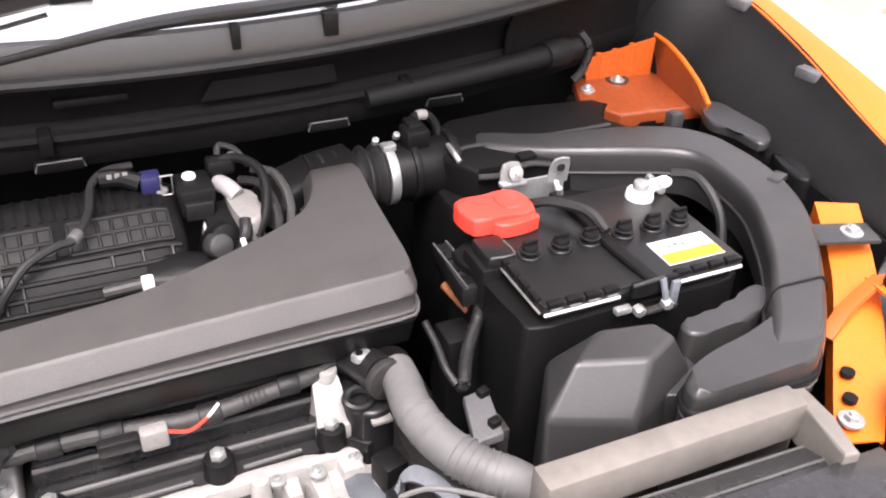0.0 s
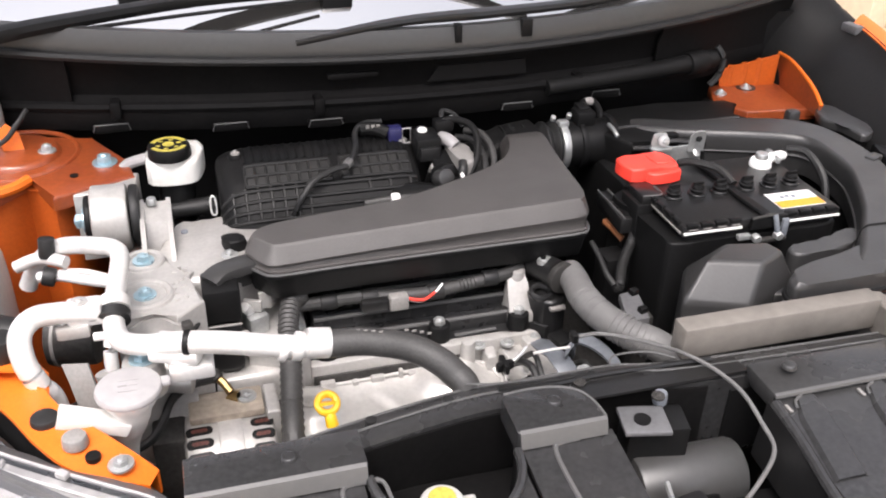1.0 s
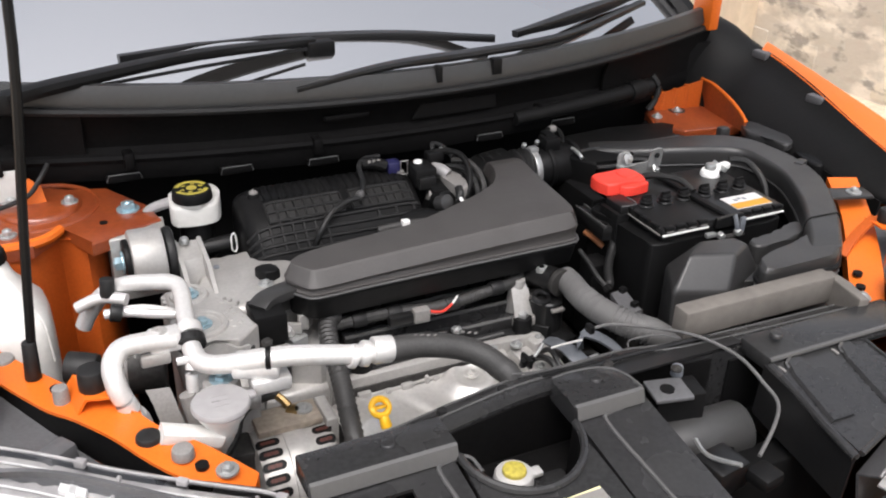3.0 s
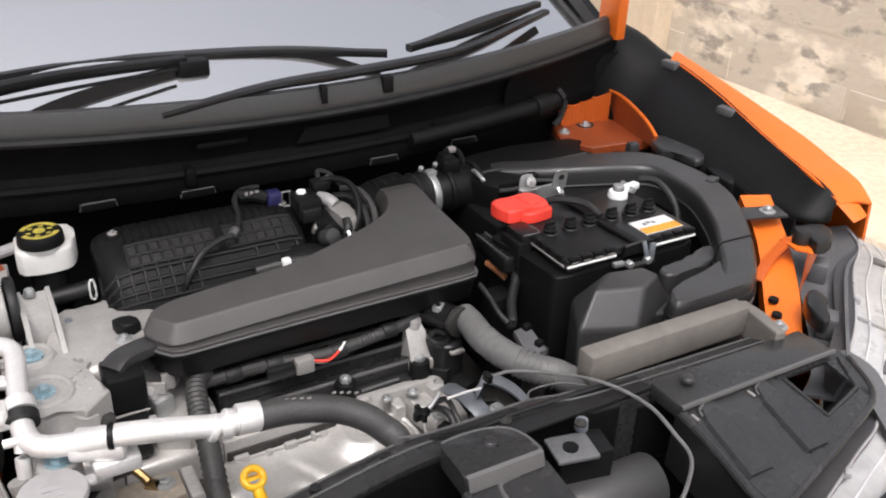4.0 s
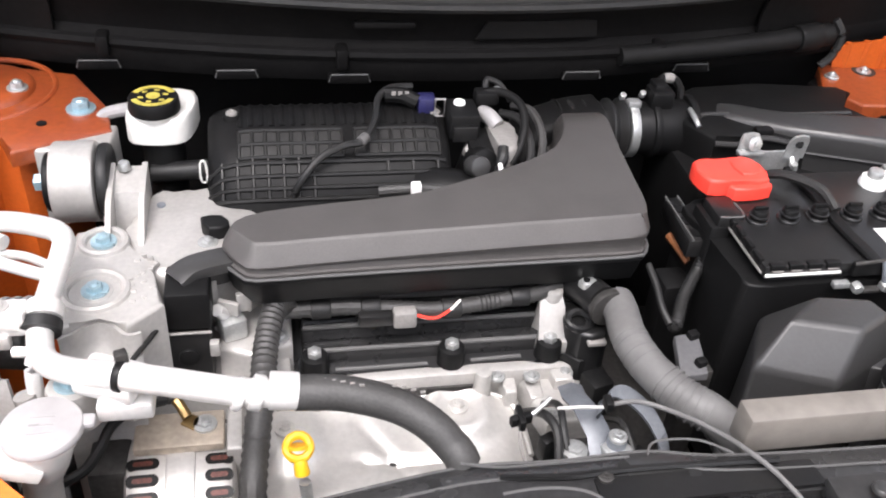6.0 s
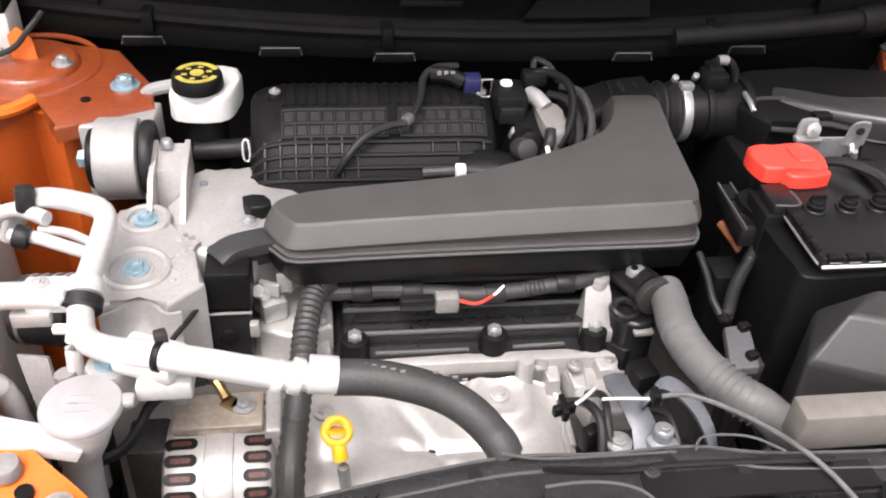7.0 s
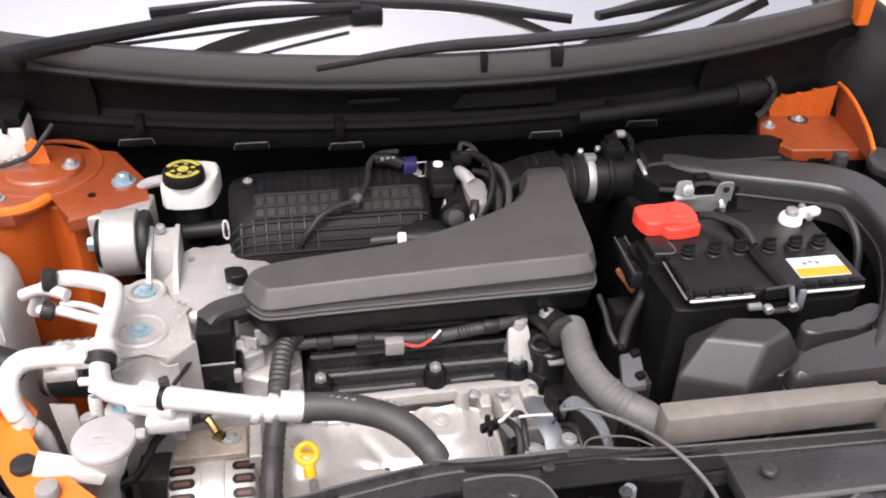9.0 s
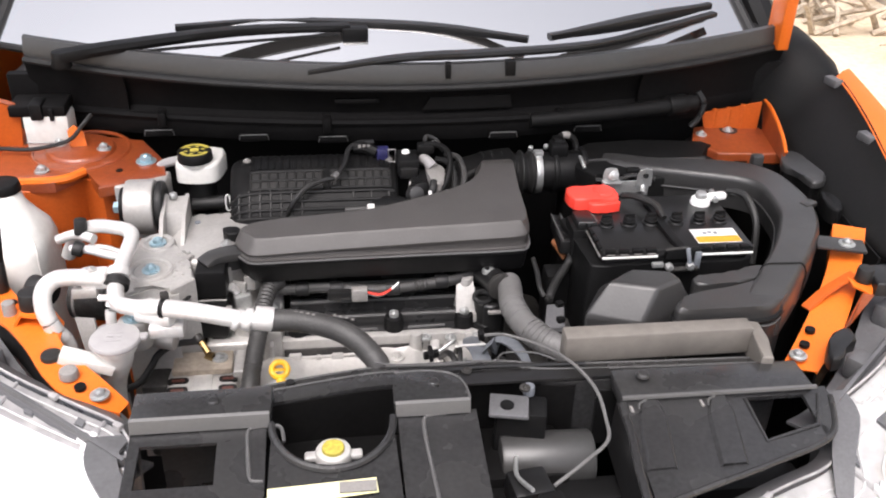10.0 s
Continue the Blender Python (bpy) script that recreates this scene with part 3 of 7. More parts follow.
    part("cabin_floor", box(-0.80, 0.86, 0.57, 3.8, 0.30, 0.34, 0), BLACK, body)
    return body


def hood_skin(off):
    rows = []
    for i in range(9):
        u = i / 8
        s = 0.95 * u
        y, z = 0.50 - s * math.cos(radians(58)), 1.32 + s * math.sin(radians(58))
        w = 0.76 - 0.10 * u * u
        rows.append([(CX + w * (j / 5 - 1), y + off * 0.88 - 0.02 * (1 - (j / 5 - 1) ** 2), z + off * 0.47) for j in range(11)])
    return sheet(rows, 0.006)


def build_edge_cover(f, group, wide=0.0):
    c = thing("fender_edge_cover", "black rubber cover along the fender edge with clips", "trim", f((0.74, 0.2, 0.93)), group)
    sect = []
    for y, prof in ((0.66, ((0.885, 1.073), (0.85, 1.10), (0.765, 1.105), (0.715, 1.03), (0.71, 0.94))), (0.56, ((0.895, 1.058), (0.85, 1.086), (0.78, 1.072), (0.725, 0.99), (0.722, 0.93))),
                    (0.47, ((0.868, 1.053), (0.842, 1.040), (0.79, 1.008), (0.738, 0.96), (0.738, 0.92))), (0.40, ((0.860, 1.043), (0.836, 1.022), (0.785, 0.995), (0.737, 0.95), (0.737, 0.915))),
                    (0.30, ((0.846, 1.026), (0.822, 1.003), (0.775, 0.975), (0.735, 0.94), (0.735, 0.91))), (0.175, ((0.823, 1.001), (0.80, 0.98), (0.762, 0.957), (0.732, 0.93), (0.732, 0.905))),
                    (0.08, ((0.800, 0.988), (0.78, 0.97), (0.752, 0.95), (0.73, 0.93), (0.73, 0.91))), (0.0, ((0.782, 0.979), (0.768, 0.963), (0.75, 0.946), (0.735, 0.932), (0.735, 0.92))),
                    (-0.03, ((0.789, 0.959), (0.78, 0.948), (0.768, 0.938), (0.76, 0.932), (0.76, 0.925)))):
        prof = (*prof, (prof[-1][0] + 0.02, prof[-1][1]), (prof[0][0] - 0.01, prof[0][1] - 0.015))
        grow = (wide, wide * 0.7, wide * 0.25, 0, 0, 0, wide)
        sect.append([f((x + g, y, z)) for (x, z), g in zip(prof, grow)])
    rings = [glide([s[i] for s in sect], 4) for i in range(7)]
    rings = [glide([rings[i][k] for i in range(7)], 3, True) for k in range(len(rings[0]))]
    part("cover", loft(rings), SEAL, c, smooth=80)
    for x, y, z in ((0.853, 0.46, 1.046), (0.832, 0.274, 1.009)):
        p = f((x, y, z))
        part("clip", box(p[0] - 0.010, p[0] + 0.010, y - 0.018, y + 0.018, z - 0.008, z + 0.008, 0.003, turn=10), LAMPGREY, c)
    return c


def lip(x, dy=0.0, z=None):
    u = x - CX
    return Vector((x, 0.415 + 0.24 * u * u + dy, (1.072 + 0.045 * u * u) if z is None else z))


def build_cowl():
    c = thing("cowl_panel", "black and weathered grey plastic cowl under the windshield", "cowl panel", (CX, 0.5, 0.95))
    xs = [-0.68 + 1.46 * i / 40 for i in range(41)]
    strip = [[lip(x) for x in xs], [lip(x, -0.002) + Vector((0, 0, 0.012)) for x in xs], [lip(x, 0.008) + Vector((0, 0, 0.035)) for x in xs],
             [lip(x, 0.02) + Vector((0, 0, 0.036)) for x in xs], [lip(x, 0.10) + Vector((0, 0, -0.01)) for x in xs]]
    part("grille_strip", sheet(strip, 0.004), COWL, c, "weathered grey cowl strip")
    part("lip_seal", tube([lip(x, -0.004) + Vector((0, 0, -0.004)) for x in xs], 0.007, 8, raw=True), RUBBER, c)
    face = [[lip(x, 0.0) + Vector((0, 0, -0.006)) for x in xs], [lip(x, 0.02) + Vector((0, 0, -0.03)) for x in xs],
            [lip(x, 0.028, 1.01) for x in xs], [lip(x, 0.012, 1.0) for x in xs], [lip(x, 0.008, 0.985) for x in xs],
            [lip(x, 0.016, 0.962) for x in xs], [lip(x, 0.06, 0.955) for x in xs]]
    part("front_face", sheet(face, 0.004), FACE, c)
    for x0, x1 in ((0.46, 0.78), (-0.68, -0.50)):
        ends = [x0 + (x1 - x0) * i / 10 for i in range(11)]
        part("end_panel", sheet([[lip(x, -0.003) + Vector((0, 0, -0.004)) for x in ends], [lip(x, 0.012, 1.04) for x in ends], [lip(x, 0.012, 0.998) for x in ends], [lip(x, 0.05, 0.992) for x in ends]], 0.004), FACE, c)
    for x in (-0.44, -0.14, 0.30):
        p = lip(x, 0.010, 1.0)
        part("clamp", box(x - 0.008, x + 0.008, p.y - 0.018, p.y + 0.01, 0.982, 1.010, 0.004), FACE, c)
    part("face_cable", tube([lip(x, 0.008, 0.998) for x in xs if x < 0.3], 0.0085, 8, raw=True), FACE, c)
    drain = [lip(x, 0.0 - 0.05 * max(0, x - 0.3), 0.992 + 0.03 * max(0, x - 0.2)) for x in [0.24 + 0.02 * k for k in range(18)]]
    part("drain_hose", tube(drain, lambda u: 0.0135 + 0.003 * u, 12, raw=True), SEAL, c, "black drain hose along the cowl")
    part("hose_cuff", rod(drain[-4], drain[-2], 0.020, None, 20, 0.003), SEAL, c)
    part("cuff_loop", tube([drain[-1] + Vector((0.004, 0, 0.022)), drain[-1] + Vector((0.016, -0.01, 0.0)), drain[-1] + Vector((0.008, -0.012, -0.03)), drain[-1] + Vector((-0.006, -0.012, -0.045))], 0.006, 8, 5), RUBBER, c)
    for x, w in ((0.08, 0.005), (0.195, 0.009)):
        p = lip(x, 0.0)
        part("clip_slot", box(x - w, x + w, p.y - 0.004, p.y + 0.012, p.z + 0.012, p.z + 0.04, 0.001), BLACK, c)
    part("flat_pad", sheet([[lip(x, 0.012, 1.045) for x in (0.05, 0.10, 0.15, 0.20)], [lip(x, 0.014, 1.02) for x in (0.035, 0.09, 0.15, 0.205)]], 0.003), BLACK, c, "flat grey pad on the cowl face")
    part("grip_recess", box(-0.125, -0.045, 0.424, 0.436, 1.034, 1.044, 0.003), FACE, c)
    for x in (-0.275, -0.13, 0.19, -0.45, 0.36):
        p = lip(x, 0.008, 0.965)
        k = part("clip", box(x - 0.028, x + 0.028, p.y - 0.006, p.y + 0.004, 0.958, 0.972, 0.003), FACE, c)
        part("clip_edge", tube([(x - 0.027, p.y - 0.006, 0.962), (x - 0.024, p.y - 0.006, 0.972), (x + 0.024, p.y - 0.006, 0.972), (x + 0.027, p.y - 0.006, 0.962)], 0.0011, 6, raw=True), EDGE, k)
    return c


def build_glass():
    rows, dash = [], []
    for i in range(11):
        v = i / 10
        row, low = [], []
        for j in range(25):
            u = -0.80 + 1.52 * j / 24
            w = u * (1 - 0.16 * v)
            y = 0.49 + 0.24 * u * u + 0.95 * v
            z = 1.065 + 0.03 * u * u + 0.52 * v - 0.05 * v * v
            row.append((CX + w, y, z))
            low.append((CX + w, y + 0.05, 1.00 + 0.03 * v))
        rows.append(row)
        dash.append(low)
    w = thing("windshield", "clean windshield mirroring a pale sky, black edged", "windshield", (CX, 0.9, 1.06))
    g = part("pane", sheet(rows), GLASS, w, "clear glass pane", 60, True)
    g.visible_shadow = False
    for k in (0, -1):
        part("edge_seal", tube([r[k] for r in rows], 0.012, 8, raw=True), RUBBER, w)
    part("edge_seal", tube(rows[0], 0.008, 8, raw=True), RUBBER, w)
    single("dashboard", sheet(dash, 0.01), DASH, "grey vinyl dashboard top behind the windshield", "dashboard")


def build_wipers():
    w = thing("wiper", "long black wiper resting on the windshield", "wiper", (-0.6, 0.48, 1.11), "wipers")
    part("arm", tube([(-0.60, 0.475, 1.115), (-0.50, 0.50, 1.124), (-0.30, 0.56, 1.13), (-0.09, 0.585, 1.128)], lambda u: 0.018 - 0.006 * u, 8, 6, 0.6), BLACK, w)
    part("pivot_cap", rod((-0.60, 0.475, 1.095), (-0.60, 0.475, 1.125), 0.018, 0.015, 16, 0.003), BLACK, w)
    part("blade", tube([(-0.42, 0.612, 1.121), (-0.25, 0.634, 1.123), (-0.07, 0.612, 1.123), (0.1, 0.588, 1.12), (0.25, 0.535, 1.115)], lambda u: 0.005 + 0.010 * math.sin(math.pi * min(max(u, 0.12), 0.88)), 8, 6, 0.8), SATIN, w)
    part("clip_box", box(-0.105, -0.055, 0.565, 0.605, 1.10, 1.13, 0.004), BLACK, w)
    part("washer_tube", tube([(-0.48, 0.50, 1.112), (-0.3, 0.53, 1.118), (-0.11, 0.56, 1.122)], 0.003, 6), BLACK, w)
    v = thing("wiper", "shorter black wiper resting on the windshield", "wiper", (-0.14, 0.46, 1.11), "wipers")
    part("arm", tube([(-0.17, 0.43, 1.095), (-0.012, 0.435, 1.116), (0.143, 0.448, 1.118), (0.31, 0.475, 1.118), (0.433, 0.517, 1.12), (0.66, 0.635, 1.131)], lambda u: 0.007 + 0.007 * min(1, u * 3) - 0.005 * u, 8, 6, 0.6), SATIN, v)
    part("blade", tube([(0.289, 0.527, 1.122), (0.42, 0.57, 1.128), (0.55, 0.62, 1.135), (0.66, 0.665, 1.14)], lambda u: 0.005 + 0.010 * math.sin(math.pi * min(max(u, 0.12), 0.88)), 8, 6, 0.8), SATIN, v)


BODY = build_body()
build_edge_cover(lambda p: p, "fender edge covers")
build_edge_cover(port, "fender edge covers", 0.008)
build_cowl()
build_glass()
build_wipers()


# ---- engine ----
def build_engine():
    e = thing("engine", "transverse petrol engine with black valve cover and alloy castings", "engine", (-0.1, 0.1, 0.3))
    part("block", box(-0.36, 0.16, -0.04, 0.26, 0.30, 0.74, 0.01), DARKMET, e)
    # valve cover
    vc = [(-0.222, 0.062), (-0.212, 0.05), (-0.188, 0.05), (-0.178, 0.062), (-0.07, 0.066), (-0.058, 0.053), (-0.034, 0.053), (-0.024, 0.066), (0.04, 0.068), (0.052, 0.05), (0.088, 0.05), (0.10, 0.065), (0.10, 0.20), (-0.222, 0.20)]
    cover = part("valve_cover", slab(vc, 0.72, 0.788, 0.005), VCOVER, e, "black plastic valve cover with ribs")
    for y0, y1, z in ((0.078, 0.10, 0.806), (0.10, 0.125, 0.822), (0.128, 0.14, 0.838), (0.15, 0.20, 0.85)):
        part("ledge", box(-0.212, 0.085, y0, y1, 0.77, z, 0.005), VCOVER, cover)
        # Pale tube along the ledge, a painted highlight on its front edge.
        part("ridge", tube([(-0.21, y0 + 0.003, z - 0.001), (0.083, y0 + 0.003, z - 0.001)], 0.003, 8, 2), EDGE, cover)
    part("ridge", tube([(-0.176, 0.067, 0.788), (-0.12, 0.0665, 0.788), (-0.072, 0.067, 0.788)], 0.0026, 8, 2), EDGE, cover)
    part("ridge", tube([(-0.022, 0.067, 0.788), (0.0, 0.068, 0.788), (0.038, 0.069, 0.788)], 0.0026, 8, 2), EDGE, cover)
    for x in (-0.199, -0.045, 0.07):
        part("boss", rod((x, 0.068, 0.76), (x, 0.068, 0.812), 0.017, 0.015, 18, 0.003), BLACK, cover)
        part("bolt", bolt((x, 0.068, 0.810), 0.0085, 0.009, False), STEEL, cover)
    # head with gasket rail
    part("cylinder_head", box(-0.25, 0.11, 0.01, 0.22, 0.62, 0.735, 0.006), ALLOY, e)
    rail = part("gasket_rail", box(-0.225, 0.105, 0.046, 0.063, 0.73, 0.788, 0.004), ALLOY, e)
    # Solid dark strip in place of the shade between the lugs.
    part("gap", box(-0.222, 0.0, 0.0425, 0.0458, 0.735, 0.772, 0.0008), DARKMET, rail, "dark strip painting the shaded gap under the gasket rail")
    for x, w, h in ((-0.205, 0.010, 0.767), (-0.168, 0.004, 0.762), (-0.138, 0.009, 0.764), (-0.106, 0.003, 0.768), (-0.090, 0.006, 0.762), (-0.062, 0.004, 0.769), (-0.028, 0.007, 0.766)):
        part("lug", box(x - w, x + w, 0.034, 0.0425, 0.735, h, 0.002), ALLOY, rail)
    # heat shield, a pressed pan with two domes and creases
    rows = []
    for i in range(31):
        v = i / 30
        row = []
        for j in range(49):
            u = j / 48
            x = -0.258 + 0.29 * u
            y = 0.038 - 0.165 * v
            z = 0.756 - 0.022 * v - 0.06 * max(0, v - 0.62) ** 1.3
            for bx, by, br, bh in ((-0.043, 0.018, 0.040, 0.018), (-0.235, 0.005, 0.036, 0.014), (-0.043, 0.018, 0.022, -0.007)):
                d = math.hypot(x - bx, y - by) / br
                z += bh / (1 + d ** 8)
            z -= 0.005 * math.exp(-((x + 0.165 - 0.10 * v) / 0.007) ** 2) * min(1, v * 4)
            z -= 0.005 * math.exp(-((v - 0.45 - 0.2 * (u - 0.5)) / 0.03) ** 2) * (1 / (1 + ((u - 0.52) / 0.18) ** 8))
            z -= 0.16 * max(0, u - 0.9) ** 1.3 + 0.10 * max(0, 0.06 - u)
            row.append((x, y, z))
        rows.append(row)
    sh = part("heat_shield", sheet(rows, 0.0015), SHIELD, e, "bright pressed steel exhaust heat shield")
    for x, y, z in ((-0.043, 0.018, 0.766), (-0.235, 0.005, 0.766)):
        part("bolt", bolt((x, y, z), 0.007, 0.007), SHIELD, sh)
    part("rolled_edge", tube([(-0.235, 0.040, 0.757), (-0.15, 0.041, 0.757), (-0.04, 0.042, 0.760), (0.01, 0.036, 0.757), (0.027, 0.012, 0.750), (0.03, -0.04, 0.742)], 0.0032, 8, 5), SHIELD, sh)
    # timing cover and mount bracket
    tim = [(-0.447, 0.182), (-0.449, 0.10), (-0.442, 0.024), (-0.432, 0.028), (-0.420, 0.038), (-0.407, 0.042), (-0.393, 0.036), (-0.380, 0.022), (-0.347, 0.054), (-0.360, 0.10), (-0.372, 0.128), (-0.394, 0.168), (-0.415, 0.19)]
    tc = part("timing_cover", slab(tim, 0.62, 0.910, 0.005), ALLOY, e, "ribbed cast aluminium timing cover")
    crest = [Vector((x, y, 0.903)) for x, y in ((-0.444, 0.022), (-0.432, 0.028), (-0.420, 0.038), (-0.407, 0.042), (-0.393, 0.036), (-0.380, 0.022), (-0.368, 0.024))]
    scoop = [[p + Vector((0, dy - k * (p.y - 0.022), dz)) for p in crest] for dy, dz, k in ((-0.001, 0.0, 0), (-0.004, -0.02, 0.0), (-0.010, -0.036, 0.35), (-0.022, -0.047, 0.7), (-0.034, -0.065, 1.0), (-0.036, -0.28, 1.0))]
    part("scoop", sheet([glide(r, 4) for r in scoop], 0.004), ALLOY, tc, smooth=60)
    part("cross_pipe", rod((-0.445, -0.015, 0.862), (-0.37, -0.035, 0.858), 0.014, None, 16, 0.002), ALLOY, tc)
    for (x, y, z), r in (((-0.416, 0.160, 0.909), 0.022), ((-0.415, 0.078, 0.909), 0.030)):
        part("boss_rim", tube([(x + r * math.cos(a), y + r * math.sin(a), z + 0.001) for a in [i * math.pi / 16 for i in range(32)]], 0.0050, 8, closed=True, raw=True), ALLOY, tc)
        part("seat", rod((x, y, z - 0.004), (x, y, z + 0.0018), r * 0.62, r * 0.58, 24, 0.001), ALLOY, tc)
        part("bolt", bolt((x, y, z + 0.0015), 0.0085, 0.009), BLUEZINC, tc)
    for i in range(10):
        y = 0.048 + i * 0.0138
        part("scallop", rod((-0.447, y, 0.84), (-0.447, y, 0.908), 0.0058, 0.0052, 12, 0.0012), ALLOY, tc)
    rng = random.Random(3)
    for i in range(16):
        x, y = -0.385 + 0.03 * rng.random() + 0.0 * i, 0.06 + 0.075 * i / 15
        part("casting_mark", box(x - 0.003, x + 0.003, y - 0.0018, y + 0.0018, 0.906, 0.9112 + 0.001 * rng.random(), 0.001, turn=rng.uniform(-60, 60)), ALLOY, tc)
    bo = part("tensioner_boss", rod((-0.420, -0.055, 0.87), (-0.420, -0.052, 0.912), 0.024, 0.022, 28, 0.004), ALLOY, tc)
    part("bolt", bolt((-0.420, -0.052, 0.912), 0.009, 0.007), BLUEZINC, bo)
    arm = [(-0.395, 0.22), (-0.372, 0.254), (-0.336, 0.273), (-0.30, 0.258), (-0.262, 0.235), (-0.252, 0.19), (-0.265, 0.15), (-0.317, 0.11), (-0.386, 0.12)]
    ma = part("mount_arm", slab(glide(arm, 3, True), 0.80, 0.906, 0.014, 4), ALLOY, e, "cast aluminium engine mount arm")
    part("dowel", rod((-0.362, 0.232, 0.903), (-0.362, 0.232, 0.9085), 0.005, None, 14, 0.001), GREYMET, ma)
    part("front_cover", slab([(-0.345, 0.12), (-0.345, 0.05), (-0.25, 0.05), (-0.235, 0.07), (-0.24, 0.14)], 0.60, 0.785, 0.01), ALLOY, e)
    ch = part("cam_housing", slab([(-0.30, 0.18), (-0.30, 0.075), (-0.262, 0.058), (-0.222, 0.075), (-0.222, 0.18)], 0.62, 0.826, 0.006), ALLOY, e)
    part("lug", box(-0.254, -0.224, 0.045, 0.085, 0.70, 0.806, 0.006), ALLOY, ch)
    part("web", box(-0.243, -0.236, 0.03, 0.06, 0.66, 0.79, 0.002), ALLOY, ch)
    part("stud", rod((-0.29, 0.115, 0.82), (-0.292, 0.112, 0.848), 0.007, 0.006, 12, 0.001), STEEL, ch)
    part("elbow", tube([(-0.30, 0.11, 0.825), (-0.293, 0.098, 0.85), (-0.30, 0.088, 0.868)], 0.007, 10, 4), PIPE, ch)
    part("bolt", bolt((-0.236, 0.085, 0.826), 0.007, 0.007), STEEL, ch)
    sn = part("cam_sensor", box(-0.300, -0.272, 0.082, 0.108, 0.826, 0.852, 0.004, turn=20), STEEL, e, "crumpled bright sensor bracket")
    for x, y, z, w, h, tn in ((-0.305, 0.108, 0.872, 0.006, 0.02, 35), (-0.288, 0.098, 0.862, 0.012, 0.008, -25), (-0.272, 0.102, 0.866, 0.008, 0.012, 10), (-0.262, 0.110, 0.858, 0.010, 0.007, 50)):
        part("bracket_leaf", box(x - w, x + w, y - 0.003, y + 0.003, z - h, z + h, 0.001, turn=tn), ALLOY, sn)
    # oil control valve of bright alloy at the end of the valve cover
    vv = part("control_valve", rod((0.07, 0.10, 0.79), (0.076, 0.10, 0.862), 0.014, 0.012, 18, 0.003), ALLOY, e, "bright alloy oil control valve")
    part("flange", box(0.055, 0.098, 0.062, 0.078, 0.79, 0.812, 0.005), ALLOY, vv)
    part("bracket", sheet([[(0.056, 0.062, 0.80), (0.058, 0.085, 0.845), (0.062, 0.105, 0.865)], [(0.09, 0.062, 0.80), (0.088, 0.085, 0.845), (0.084, 0.105, 0.865)]], 0.004), ALLOY, vv)
    part("side_casting", slab([(0.03, 0.06), (0.11, 0.06), (0.10, -0.02), (0.05, -0.02)], 0.6, 0.77, 0.008), ALLOY, e)
    for x0, x1, y0, zz in ((0.012, 0.026, 0.024, 0.776), (0.040, 0.056, 0.016, 0.772), (0.070, 0.092, 0.028, 0.785)):
        part("cast_column", slab([(x0, y0), (x1, y0), (x1 + 0.004, 0.062), (x0 - 0.004, 0.062)], 0.60, zz, 0.004), ALLOY, e)
    part("flange_boss", rod((-0.012, 0.040, 0.76), (-0.012, 0.040, 0.796), 0.011, 0.009, 18, 0.002), ALLOY, e)
    th = part("thermostat_housing", slab(glide([(0.098, 0.046, 0), (0.132, 0.05, 0), (0.135, 0.10, 0), (0.085, 0.10, 0)], 3, True), 0.66, 0.838, 0.006), SATIN, e, "black thermostat housing")
    part("ring", tube([(0.099 + 0.0135 * math.cos(a), 0.064 + 0.011 * math.sin(a), 0.842 + 0.004 * math.sin(a)) for a in [i * math.pi / 12 for i in range(24)]], 0.0048, 8, closed=True, raw=True), SATIN, th)
    part("bracket", slab([(0.082, 0.058), (0.10, 0.040), (0.118, 0.045), (0.12, 0.06)], 0.70, 0.80, 0.003), BLACK, th)
    part("hanging_plug", box(0.10, 0.128, 0.0, 0.03, 0.74, 0.80, 0.004, turn=15), BLACK, th)
    part("clip", box(0.104, 0.126, 0.036, 0.048, 0.826, 0.831, 0.001), GREYP, th)
    for x, y, z in ((0.045, 0.04, 0.782), (0.085, 0.042, 0.782), (0.005, 0.044, 0.782), (0.06, -0.01, 0.77)):
        part("bolt", bolt((x, y, z), 0.006, 0.006), STEEL, e)
    return e


